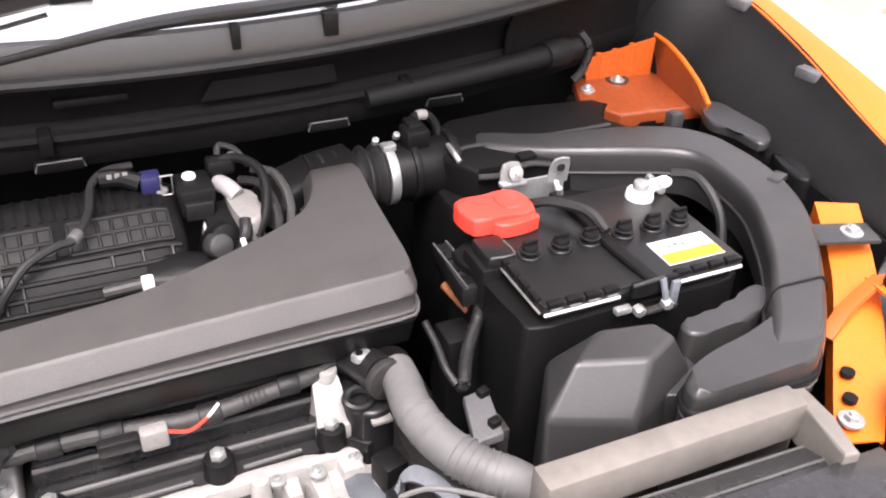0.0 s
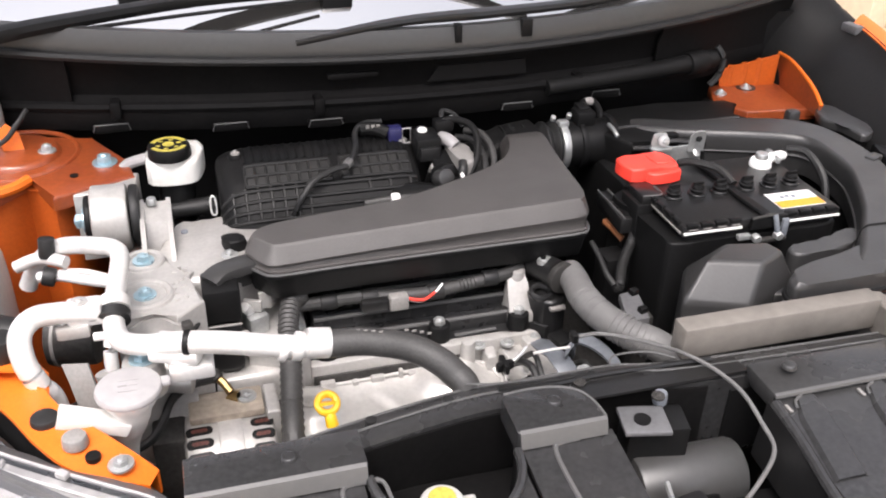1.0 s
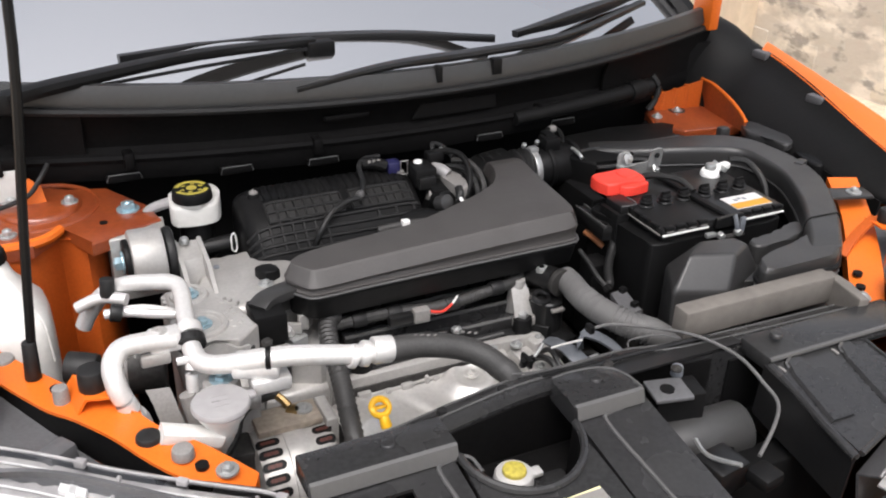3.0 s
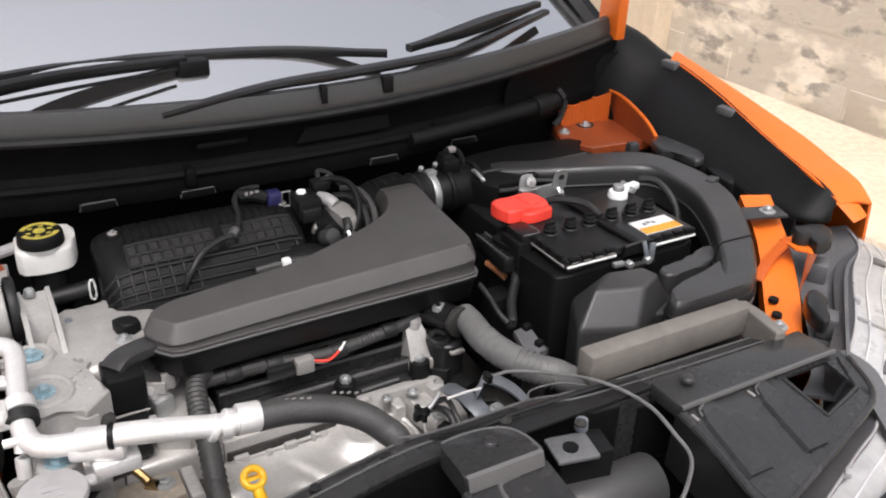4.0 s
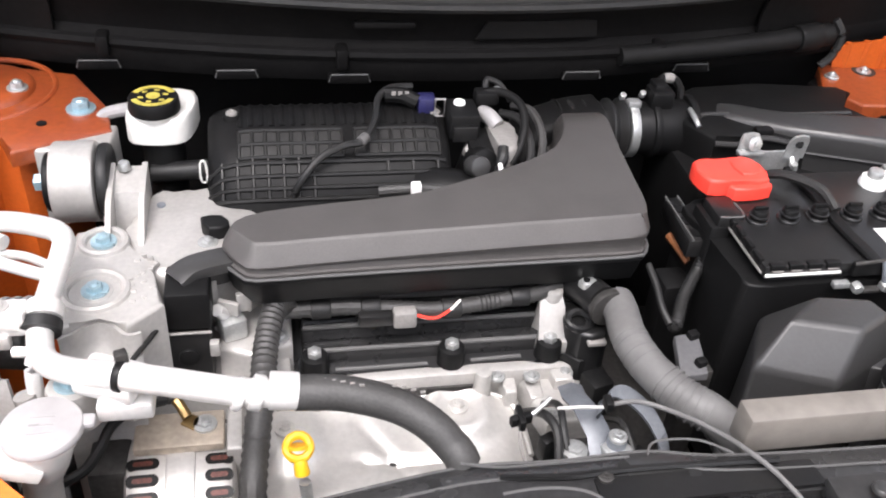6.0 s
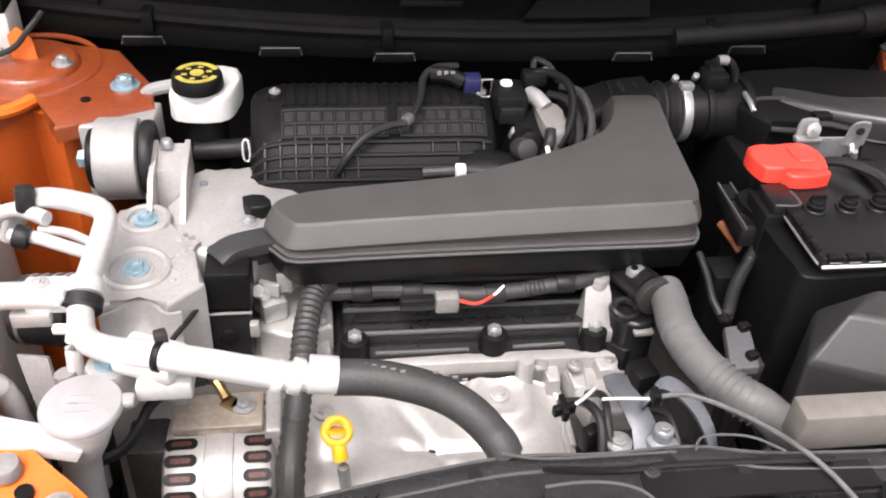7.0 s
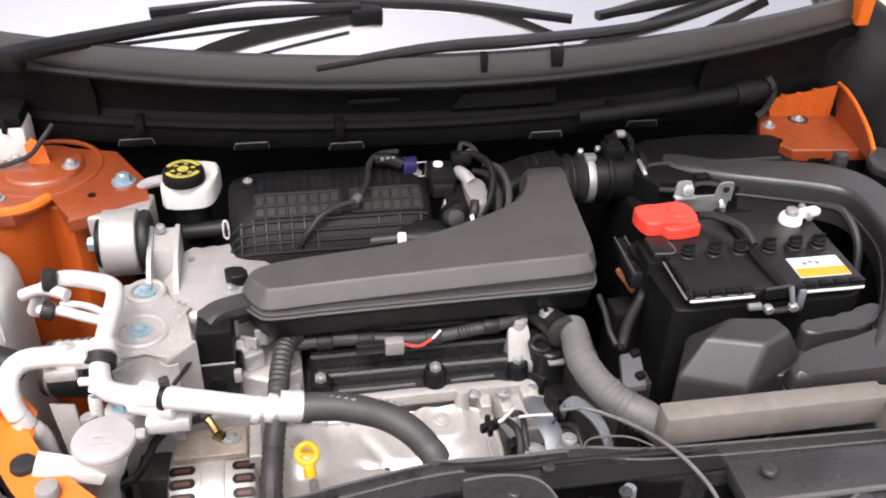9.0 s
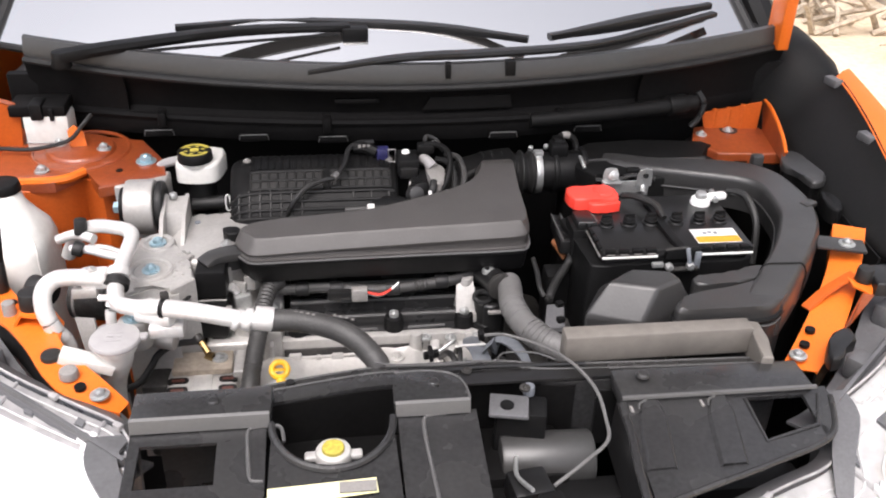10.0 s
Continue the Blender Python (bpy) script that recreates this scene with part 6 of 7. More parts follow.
    part("ear_bolt", rod((0.50, 0.14, 0.963), (0.505, 0.175, 0.963), 0.005, None, 8, 0.001), STEEL, neg)
    # strap across the top with its hook and bolt
    st = part("hold_down", tube([(0.385, 0.19, 0.955), (0.388, 0.13, 0.957), (0.386, 0.07, 0.958), (0.390, 0.02, 0.958), (0.396, 0.004, 0.954)], 0.007, 8, 6, 0.5), BLACK, b, "black hold-down strap with steel hook")
    part("hook", box(0.368, 0.424, 0.000, 0.008, 0.938, 0.957, 0.003), BLACK, st)
    part("hook_bar", tube([(0.366, 0.0, 0.957), (0.385, -0.001, 0.959), (0.402, 0.0, 0.960)], 0.0022, 8, 4), DARKMET, st)
    part("hook_strip", tube([(0.400, -0.002, 0.960), (0.403, -0.006, 0.945), (0.408, -0.008, 0.925)], 0.0036, 8, 4), GREYMET, st)
    part("hook_foot", box(0.372, 0.420, -0.010, -0.002, 0.923, 0.928, 0.001), DARKMET, st)
    part("end_plate", box(0.414, 0.424, -0.004, 0.001, 0.922, 0.952, 0.001), GREYMET, st)
    for x in (0.372, 0.406):
        part("nut", rod((x, -0.004, 0.932), (x, -0.014, 0.931), 0.0065, 0.006, 6, 0.001), STEEL, st)
    part("plate_end", box(0.346, 0.364, -0.008, 0.000, 0.930, 0.937, 0.001), STEEL, st)
    part("cable", tube([(0.345, 0.165, 0.965), (0.36, 0.15, 0.972), (0.385, 0.12, 0.972), (0.392, 0.09, 0.962)], 0.006, 8, 6), RUBBER, b)
    part("neg_cable", tube([(0.525, 0.16, 0.972), (0.55, 0.14, 0.97), (0.558, 0.10, 0.94), (0.55, 0.07, 0.88)], 0.006, 8, 6), RUBBER, b)
    part("insulator", slab(glide([(0.262, 0.17, 0), (0.248, 0.10, 0), (0.252, 0.03, 0), (0.264, 0.004, 0), (0.36, 0.004, 0), (0.50, 0.006, 0), (0.516, 0.05, 0), (0.514, 0.17, 0)], 4, True), 0.70, 0.930, 0.003), BLACK, b)
    return b


def build_fuse():
    f = thing("fuse_box", "black fuse link box beside the battery", "fuse box", (0.24, 0.12, 0.85))
    part("box", box(0.245, 0.27, 0.09, 0.14, 0.85, 0.945, 0.003), BLACK, f)
    part("lid", box(0.252, 0.284, 0.092, 0.136, 0.942, 0.957, 0.003), SATIN, f)
    part("lid_rim", tube([(0.254, 0.094, 0.957), (0.282, 0.094, 0.957), (0.282, 0.12, 0.957)], 0.0012, 6), EDGE, f)
    part("rack", box(0.231, 0.251, 0.10, 0.19, 0.895, 0.92, 0.003, turn=-3), SATIN, f)
    for i in range(3):
        part("slot", box(0.236, 0.246, 0.108 + i * 0.024, 0.122 + i * 0.024, 0.92, 0.9215, 0), BLACK, f)
    for x in (0.2335, 0.249):
        part("rack_edge", box(x - 0.001, x + 0.001, 0.10, 0.19, 0.919, 0.922, 0), EDGE, f)
    part("leg", box(0.21, 0.25, 0.09, 0.13, 0.72, 0.86, 0.004), BLACK, f)
    part("lead", tube([(0.253, 0.102, 0.900), (0.243, 0.091, 0.885), (0.218, 0.062, 0.870), (0.200, 0.031, 0.862), (0.200, 0.035, 0.850)], 0.0068, 10, 12, ridge=2), RUBBER, f)
    part("lead", tube([(0.185, 0.099, 0.890), (0.187, 0.071, 0.880), (0.186, 0.045, 0.870), (0.190, 0.027, 0.862)], 0.0042, 8, 6), RUBBER, f)
    part("copper_tag", tube([(0.233, 0.155, 0.887), (0.237, 0.135, 0.885), (0.245, 0.117, 0.876)], 0.0055, 8, 4), AMBERWIRE, f)
    return f


def build_link_bracket():
    k = thing("steel_bracket", "zinc plated steel bracket behind the battery", "bracket", (0.36, 0.21, 0.93))
    def tab(x0, x1, y, z0, z1, lean):
        mid = (x0 + x1) / 2
        rows = [[(x0, y, z0), (mid, y, z0), (x1, y, z0)], [(x0 + 0.001, y + lean * 0.6, z1 - 0.010), (mid, y + lean * 0.6, z1 - 0.008), (x1 - 0.001, y + lean * 0.6, z1 - 0.010)],
                [(x0 + 0.004, y + lean, z1 - 0.002), (mid, y + lean, z1), (x1 - 0.004, y + lean, z1 - 0.002)]]
        return part("tab", sheet(rows, 0.003), STEEL, k)
    part("plate", sheet([[(0.326, 0.210, 0.945), (0.36, 0.208, 0.945), (0.402, 0.202, 0.945)], [(0.326, 0.209, 0.974), (0.36, 0.206, 0.972), (0.402, 0.200, 0.976)]], 0.003), STEEL, k)
    tab(0.324, 0.352, 0.209, 0.965, 0.994, 0.004)
    tab(0.379, 0.406, 0.201, 0.965, 1.000, -0.006)
    part("flange", box(0.322, 0.354, 0.200, 0.212, 0.968, 0.972, 0.001), STEEL, k)
    part("bolt", bolt((0.339, 0.203, 0.984), 0.0055, 0.003, True, (0, -1, 0.3)), STEEL, k)
    part("hole", rod((0.393, 0.1965, 0.986), (0.393, 0.1935, 0.987), 0.005, None, 12), BLACK, k)
    part("leg", box(0.34, 0.37, 0.213, 0.225, 0.72, 0.95, 0.002), DARKMET, k)
    part("clip", tube([(0.392, 0.2, 0.965), (0.39, 0.185, 0.955), (0.385, 0.18, 0.968)], 0.004, 8), STEEL, k)
    return k


def build_airbox():
    a = thing("air_cleaner_box", "black plastic air cleaner box with flat lid", "air cleaner", (0.43, 0.32, 0.6))
    part("lower", box(0.30, 0.56, 0.235, 0.41, 0.60, 0.90, 0.01), BLACK, a)
    lid = part("lid", slab([(0.315, 0.40), (0.31, 0.33), (0.335, 0.285), (0.40, 0.29), (0.44, 0.27), (0.58, 0.28), (0.60, 0.315), (0.555, 0.362), (0.60, 0.405), (0.585, 0.425), (0.46, 0.44), (0.36, 0.43)], 0.895, 0.944, 0.006), SEAL, a)
    part("rim", tube([(0.335, 0.283, 0.937), (0.37, 0.275, 0.939), (0.405, 0.285, 0.942), (0.44, 0.268, 0.942)], 0.004, 8), DUCT, lid)
    part("rim", tube([(0.325, 0.33, 0.946), (0.35, 0.345, 0.946), (0.45, 0.34, 0.946), (0.56, 0.34, 0.946)], 0.003, 8), DUCT, lid)
    part("catch", box(0.395, 0.42, 0.29, 0.305, 0.942, 0.951, 0.003), BLACK, lid)
    part("spring_clip", tube([(0.322, 0.348, 0.952), (0.32, 0.325, 0.952), (0.322, 0.312, 0.946)], 0.0035, 8), STEEL, a)
    return a


def build_duct():
    d = thing("intake_duct", "matt black plastic air intake duct curving round the battery", "intake duct", (0.6, 0.1, 0.7))
    far = glide([(0.347, 0.386, 0.925), (0.382, 0.377, 0.945), (0.450, 0.332, 0.955), (0.536, 0.305, 0.962), (0.610, 0.283, 0.962), (0.648, 0.248, 0.962), (0.661, 0.197, 0.962), (0.662, 0.134, 0.962), (0.643, 0.065, 0.962), (0.603, -0.000, 0.962), (0.557, -0.059, 0.960), (0.519, -0.102, 0.955), (0.492, -0.129, 0.945)], 4)
    near = glide([(0.338, 0.367, 0.925), (0.367, 0.345, 0.945), (0.430, 0.296, 0.955), (0.504, 0.255, 0.962), (0.578, 0.226, 0.962), (0.604, 0.198, 0.962), (0.605, 0.150, 0.962), (0.595, 0.096, 0.962), (0.566, 0.038, 0.962), (0.536, -0.010, 0.962), (0.499, -0.057, 0.960), (0.471, -0.093, 0.955), (0.445, -0.120, 0.945)], 4)
    rings = []
    for a, b in zip(far, near):
        w, up = (b - a).normalized(), Vector((0, 0, 1))
        rings.append([a - w * 0.010 - up * 0.062, a - w * 0.009 - up * 0.016, a - w * 0.005 - up * 0.006, a + w * 0.001, a + w * 0.005 + up * 0.001, b - w * 0.005 + up * 0.001, b - w * 0.001 - up * 0.0005,
                      b + w * 0.003 - up * 0.004, b + w * 0.005 - up * 0.010, b + w * 0.006 - up * 0.030, b + w * 0.003 - up * 0.062])
    part("main_duct", loft(rings), DUCT, d, smooth=50)
    part("duct_seam", tube([b + (b - a).normalized() * 0.0065 - Vector((0, 0, 0.032)) for a, b in zip(far, near)][8:], 0.0022, 6, raw=True), DUCT, d)
    part("joint_band", tube([p + Vector((0, -0.001, 0.0005)) for p in rings[-9]], 0.0016, 6, raw=True), BLACK, d)
    part("tab", box(0.640, 0.668, 0.112, 0.128, 0.956, 0.9655, 0.002, turn=25), DUCT, d)
    part("foot", box(0.60, 0.64, 0.05, 0.12, 0.60, 0.90, 0.004), BLACK, d)
    # flat outlet box and its flange
    o = glide([(0.344, -0.120, 0), (0.384, -0.103, 0), (0.435, -0.093, 0), (0.484, -0.078, 0), (0.506, -0.072, 0), (0.528, -0.078, 0), (0.525, -0.097, 0), (0.483, -0.141, 0), (0.446, -0.146, 0), (0.396, -0.147, 0), (0.349, -0.147, 0), (0.336, -0.141, 0)], 3, True)
    part("outlet_box", slab(o, 0.80, 0.948, 0.009, 4), DUCT, d, smooth=50)
    ring = lambda fx, fy, z: [(0.42 + (p.x - 0.42) * fx, -0.115 + (p.y + 0.115) * fy, z) for p in o]
    part("outlet_flange", slab(ring(1.02, 1.10, 0), 0.910, 0.915, 0.0015), DUCT, d)
    part("flange_edge", tube(ring(1.022, 1.11, 0.915), 0.0014, 6, closed=True, raw=True), EDGE, d)
    # Black cord painting the dark of the undercut above the flange.
    part("flange_seam", tube(ring(1.006, 1.02, 0.923), 0.0042, 8, closed=True, raw=True), BLACK, d)
    bean = glide([(0.395, -0.046, 0), (0.418, -0.037, 0), (0.460, -0.037, 0), (0.498, -0.018, 0), (0.518, -0.019, 0), (0.515, -0.038, 0), (0.474, -0.061, 0), (0.442, -0.064, 0), (0.401, -0.065, 0)], 3, True)
    part("side_chamber", slab(bean, 0.82, 0.935, 0.005, 4), DUCT, d, smooth=50)
    pad = glide([(0.718, 0.345, 0), (0.744, 0.340, 0), (0.757, 0.291, 0), (0.750, 0.240, 0), (0.733, 0.219, 0), (0.712, 0.217, 0), (0.706, 0.258, 0), (0.690, 0.292, 0)], 3, True)
    part("baffle", slab(pad, 0.940, 0.953, 0.005), DUCT, d)
    part("baffle_foot", slab([(0.725 + (p.x - 0.725) * 0.9, 0.28 + (p.y - 0.28) * 0.92) for p in pad], 0.84, 0.941, 0.003), FACE, d)
    part("baffle", slab(glide([(0.722, 0.200, 0), (0.734, 0.180, 0), (0.733, 0.141, 0), (0.715, 0.125, 0), (0.706, 0.150, 0)], 3, True), 0.915, 0.945, 0.005), BLACK, d)
    part("baffle", box(0.645, 0.668, 0.315, 0.335, 0.85, 0.958, 0.006), DUCT, d)
    br = part("bracket", box(0.62, 0.695, -0.008, 0.03, 0.944, 0.950, 0.002, turn=-18), DUCT, d, "dark steel duct bracket")
    part("bolt", bolt((0.665, 0.006, 0.950), 0.008, 0.008), STEEL, br)
    return d


def build_resonator():
    r = thing("resonator_box", "grey-black plastic resonator box with sloping sides", "resonator", (0.3, -0.07, 0.7))
    top = [(0.254, -0.072), (0.325, -0.094), (0.364, -0.074), (0.357, -0.050), (0.305, -0.040)]
    mid = [(0.219, -0.091), (0.295, -0.124), (0.390, -0.078), (0.372, -0.025), (0.262, -0.018)]
    bot = [(0.222, -0.10), (0.318, -0.135), (0.392, -0.08), (0.372, -0.025), (0.262, -0.018)]
    own = bmesh.new()
    loft([[(*p, 0.70) for p in bot], [(*p, 0.908) for p in mid], [(*p, 0.952) for p in top]], True, own)
    bmesh.ops.bevel(own, geom=[e for e in own.edges], offset=0.006, segments=3, affect="EDGES", profile=0.5)
    part("shell", own, DUCT, r, smooth=50)
    part("neck", slab([(0.345, -0.10), (0.40, -0.12), (0.40, -0.06), (0.37, -0.05)], 0.72, 0.905, 0.004), DUCT, r)
    return r


build_battery()
build_fuse()
build_link_bracket()
build_airbox()
build_duct()
build_resonator()


# ---- radiator support and front end ----
def build_beam():
    b = thing("intake_guide_frame", "brown-grey plastic guide frame on the radiator support", "guide frame", (0.30, -0.17, 0.88))
    part("front_bar", box(0.168, 0.4335, -0.183, -0.155, 0.895, 0.937, 0.003), BEAM, b)
    part("side_bar", slab([(0.434, -0.1555), (0.450, -0.160), (0.446, -0.20), (0.436, -0.242), (0.420, -0.240), (0.428, -0.20)], 0.89, 0.932, 0.003), BEAM, b)
    part("throat", box(0.20, 0.42, -0.24, -0.185, 0.80, 0.89, 0), BLACK, b)
    return b


def build_shroud():
    s = thing("radiator_shroud", "dusty dark grey plastic cover panel over the radiator", "radiator cover", (CX, -0.33, 0.6))
    # left panel with a round filler opening and a square cut-out
    zt = lambda y: 0.913 - 0.14 * max(0.0, -0.285 - y)
    part("rear_ledge", box(-0.385, -0.22, -0.288, -0.238, 0.905, 0.930, 0.002), SHROUD, s)
    part("rear_ledge", slab(glide([(-0.072, -0.286, 0), (-0.071, -0.25, 0), (-0.067, -0.228, 0), (-0.04, -0.226, 0), (-0.012, -0.229, 0), (0.008, -0.238, 0), (0.019, -0.256, 0), (0.022, -0.286, 0)], 3), 0.905, 0.931, 0.002), SHROUD, s)
    part("ledge_edge", tube([(-0.067, -0.228, 0.931), (-0.04, -0.226, 0.931), (-0.012, -0.229, 0.931), (0.008, -0.238, 0.931), (0.019, -0.256, 0.931), (0.022, -0.284, 0.931)], 0.0014, 6, 5), EDGE, s)
    part("rear_ledge", box(0.215, 0.470, -0.289, -0.235, 0.900, 0.9215, 0.003), SHROUD, s)
    def panel(x0, x1, y0, y1, lift=0.0, m=SHROUD, label=""):
        rows = [[(x0 + (x1 - x0) * i / 6, y, zt(y) + lift) for i in range(7)] for y in (y1, (y0 + y1) / 2, y0)]
        return part("panel", sheet(rows, 0.005), m, s, label)
    # cells round the square cut-out and the filler opening
    panel(-0.385, -0.372, -0.50, -0.288)
    panel(-0.372, -0.283, -0.312, -0.288)
    panel(-0.372, -0.283, -0.50, -0.372)
    panel(-0.283, -0.226, -0.50, -0.288)
    ring = bmesh.new()
    cxr, cyr, rx, ry = -0.147, -0.292, 0.073, 0.072
    arc = []
    for i in range(25):
        a = math.pi + math.pi * i / 24
        arc.append((cxr + rx * math.cos(a), cyr + ry * math.sin(a)))
    outer = [(-0.226 + 0.158 * i / 24, -0.50) for i in range(25)]
    sheet([[(x, y, zt(y)) for x, y in arc], [((a[0] + o[0]) / 2, (a[1] + o[1]) / 2, zt((a[1] + o[1]) / 2)) for a, o in zip(arc, outer)], [(x, y, zt(y)) for x, y in outer]], 0.005, ring)
    part("panel", ring, SHROUD, s)
    part("filler_rim", tube([(x, y, zt(y) + 0.003) for x, y in arc], 0.005, 8, raw=True), SHROUD, s)
    wall = [[(x, y, zt(y)) for x, y in arc], [(x * 0.98 + cxr * 0.02, y, 0.80) for x, y in arc]]
    # Near-black wall, so the well's deep shade is in the colour.
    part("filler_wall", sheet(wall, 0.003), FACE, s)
    panel(-0.068, 0.03, -0.50, -0.285)
    def strip(xs, backs, fronts):
        part("panel", sheet([[(x, b + (f - b) * k / 3, zt(b + (f - b) * k / 3)) for x, b, f in zip(xs, backs, fronts)] for k in range(4)], 0.005), SHROUD, s)
    strip((0.215, 0.29, 0.376), (-0.288, -0.288, -0.288), (-0.442, -0.42, -0.394))
    strip((0.376, 0.42, 0.462), (-0.366, -0.356, -0.345), (-0.394, -0.378, -0.361))
    strip((0.376, 0.42, 0.475), (-0.288, -0.288, -0.286), (-0.294, -0.294, -0.294))
    strip((0.455, 0.475, 0.49), (-0.286, -0.284, -0.282), (-0.361, -0.35, -0.30))
    part("front_lip", tube([(0.215, -0.444, zt(-0.444)), (0.29, -0.421, zt(-0.421)), (0.376, -0.395, zt(-0.395)), (0.462, -0.362, zt(-0.362)), (0.49, -0.30, zt(-0.30))], 0.004, 8), SHROUD, s)
    part("opening_rim", tube([(0.376, -0.296, 0.912), (0.378, -0.364, zt(-0.364)), (0.453, -0.344, zt(-0.344)), (0.475, -0.296, 0.912)], 0.003, 8, raw=True), SHROUD, s)
    # Step faces coloured pale, as if catching the sky from the front.
    for x0, x1, y in ((-0.385, -0.222, -0.290), (-0.07, 0.022, -0.287), (0.215, 0.474, -0.290)):
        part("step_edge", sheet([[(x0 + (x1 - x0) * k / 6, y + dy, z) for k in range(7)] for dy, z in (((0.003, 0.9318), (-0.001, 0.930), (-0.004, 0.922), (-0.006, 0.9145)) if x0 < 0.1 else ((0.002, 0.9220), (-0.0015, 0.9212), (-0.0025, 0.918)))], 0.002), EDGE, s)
    # Pale tubes draw the highlights along the groove edges.
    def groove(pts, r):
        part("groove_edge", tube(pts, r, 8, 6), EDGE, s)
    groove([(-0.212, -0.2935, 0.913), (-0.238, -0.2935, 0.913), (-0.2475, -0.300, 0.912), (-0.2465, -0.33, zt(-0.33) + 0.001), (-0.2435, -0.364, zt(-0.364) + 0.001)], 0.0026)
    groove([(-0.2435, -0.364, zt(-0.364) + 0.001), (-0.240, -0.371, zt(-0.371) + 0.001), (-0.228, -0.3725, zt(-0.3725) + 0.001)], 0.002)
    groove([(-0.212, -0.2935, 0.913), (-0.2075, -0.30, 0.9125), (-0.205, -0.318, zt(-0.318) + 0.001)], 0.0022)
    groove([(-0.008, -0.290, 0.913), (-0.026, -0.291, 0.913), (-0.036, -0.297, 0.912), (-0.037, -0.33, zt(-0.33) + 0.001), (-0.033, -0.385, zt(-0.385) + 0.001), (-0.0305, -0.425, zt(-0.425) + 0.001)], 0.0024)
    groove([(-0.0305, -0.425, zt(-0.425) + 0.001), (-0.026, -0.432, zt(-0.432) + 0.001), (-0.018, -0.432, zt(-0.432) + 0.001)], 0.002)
    for x, w in ((0.232, 0.038), (0.322, 0.036)):
        rows = []
        for k in range(5):
            y, c = -0.292 - 0.026 * k, x - 0.004 * k
            e = 0.006 if k == 0 else 0.0
            rows.append([(c + e, y - e, zt(y) + 0.0005), (c + 0.004 + e, y, zt(y) + 0.0045), (c + w - 0.004 - e, y, zt(y) + 0.0045), (c + w - e, y - e, zt(y) + 0.0005)])
        part("raised_rib", sheet(rows, 0.002), SHROUD, s)
        part("rib_edge", tube([(x + 0.001, -0.306, zt(-0.306) + 0.003), (x + 0.004, -0.297, zt(-0.297) + 0.004), (x + 0.014, -0.2925, zt(-0.2925) + 0.005)], 0.0016, 6, 4), EDGE, s)
    part("rounded_side", tube([(0.216, -0.292, 0.911), (0.214, -0.34, zt(-0.34) - 0.001), (0.208, -0.40, zt(-0.40) - 0.001), (0.206, -0.445, zt(-0.445) - 0.002)], 0.006, 10, 5), SHROUD, s)
    part("side_skirt", sheet([[(0.212, -0.288, 0.912), (0.210, -0.37, zt(-0.37)), (0.206, -0.445, zt(-0.445))], [(0.208, -0.288, 0.84), (0.206, -0.37, 0.83), (0.202, -0.445, 0.82)]], 0.003), SATIN, s)
    for x, y in ((0.242, -0.386), (0.33, -0.360), (0.317, -0.300), (0.2245, -0.303)):
        part("tick", box(x - 0.002, x + 0.002, y - 0.006, y + 0.006, zt(y), zt(y) + 0.003, 0.001), GREYP, s)
    for x, y in ((-0.29, -0.262), (-0.02, -0.25), (0.25, -0.26)):
        part("dimple", rod((x, y, 0.929), (x, y, 0.934), 0.009, 0.007, 16, 0.001), SHROUD, s)
    lab = part("label", sheet([[(-0.222, -0.388, zt(-0.388) + 0.006), (-0.10, -0.382, zt(-0.382) + 0.006)], [(-0.222, -0.412, zt(-0.412) + 0.006), (-0.098, -0.402, zt(-0.402) + 0.006)]], 0.001), CREAM, s, "cream warning label with a grey field")
    part("grey_field", box(-0.142, -0.10, -0.402, -0.386, zt(-0.395) + 0.007, zt(-0.395) + 0.0085, 0), GREYP, lab)
    return s


def build_radiator():
    r = thing("radiator", "black radiator with pale filler cap under the cover", "radiator", (CX, -0.3, 0.3))
    part("core", box(-0.30, 0.45, -0.36, -0.32, 0.30, 0.82, 0.004), BLACK, r)
    # Tank top blackened too, as it lies in the shaded well.
    part("tank", box(-0.28, 0.15, -0.33, -0.23, 0.76, 0.835, 0.01), FACE, r)
    part("filler_deck", box(-0.215, -0.08, -0.345, -0.285, 0.835, 0.848, 0.005), SHROUD, r)
    cap = part("filler_cap", rod((-0.148, -0.29, 0.85), (-0.148, -0.29, 0.866), 0.024, 0.022, 28, 0.003), PIPE, r, "bright pressed radiator cap")
    part("ears", box(-0.184, -0.112, -0.297, -0.283, 0.852, 0.860, 0.003), PIPE, cap)
    part("cap_label", rod((-0.148, -0.29, 0.866), (-0.148, -0.29, 0.871), 0.0145, 0.0135, 24, 0.001), PRINT, cap, "yellow round cap label")
    return r


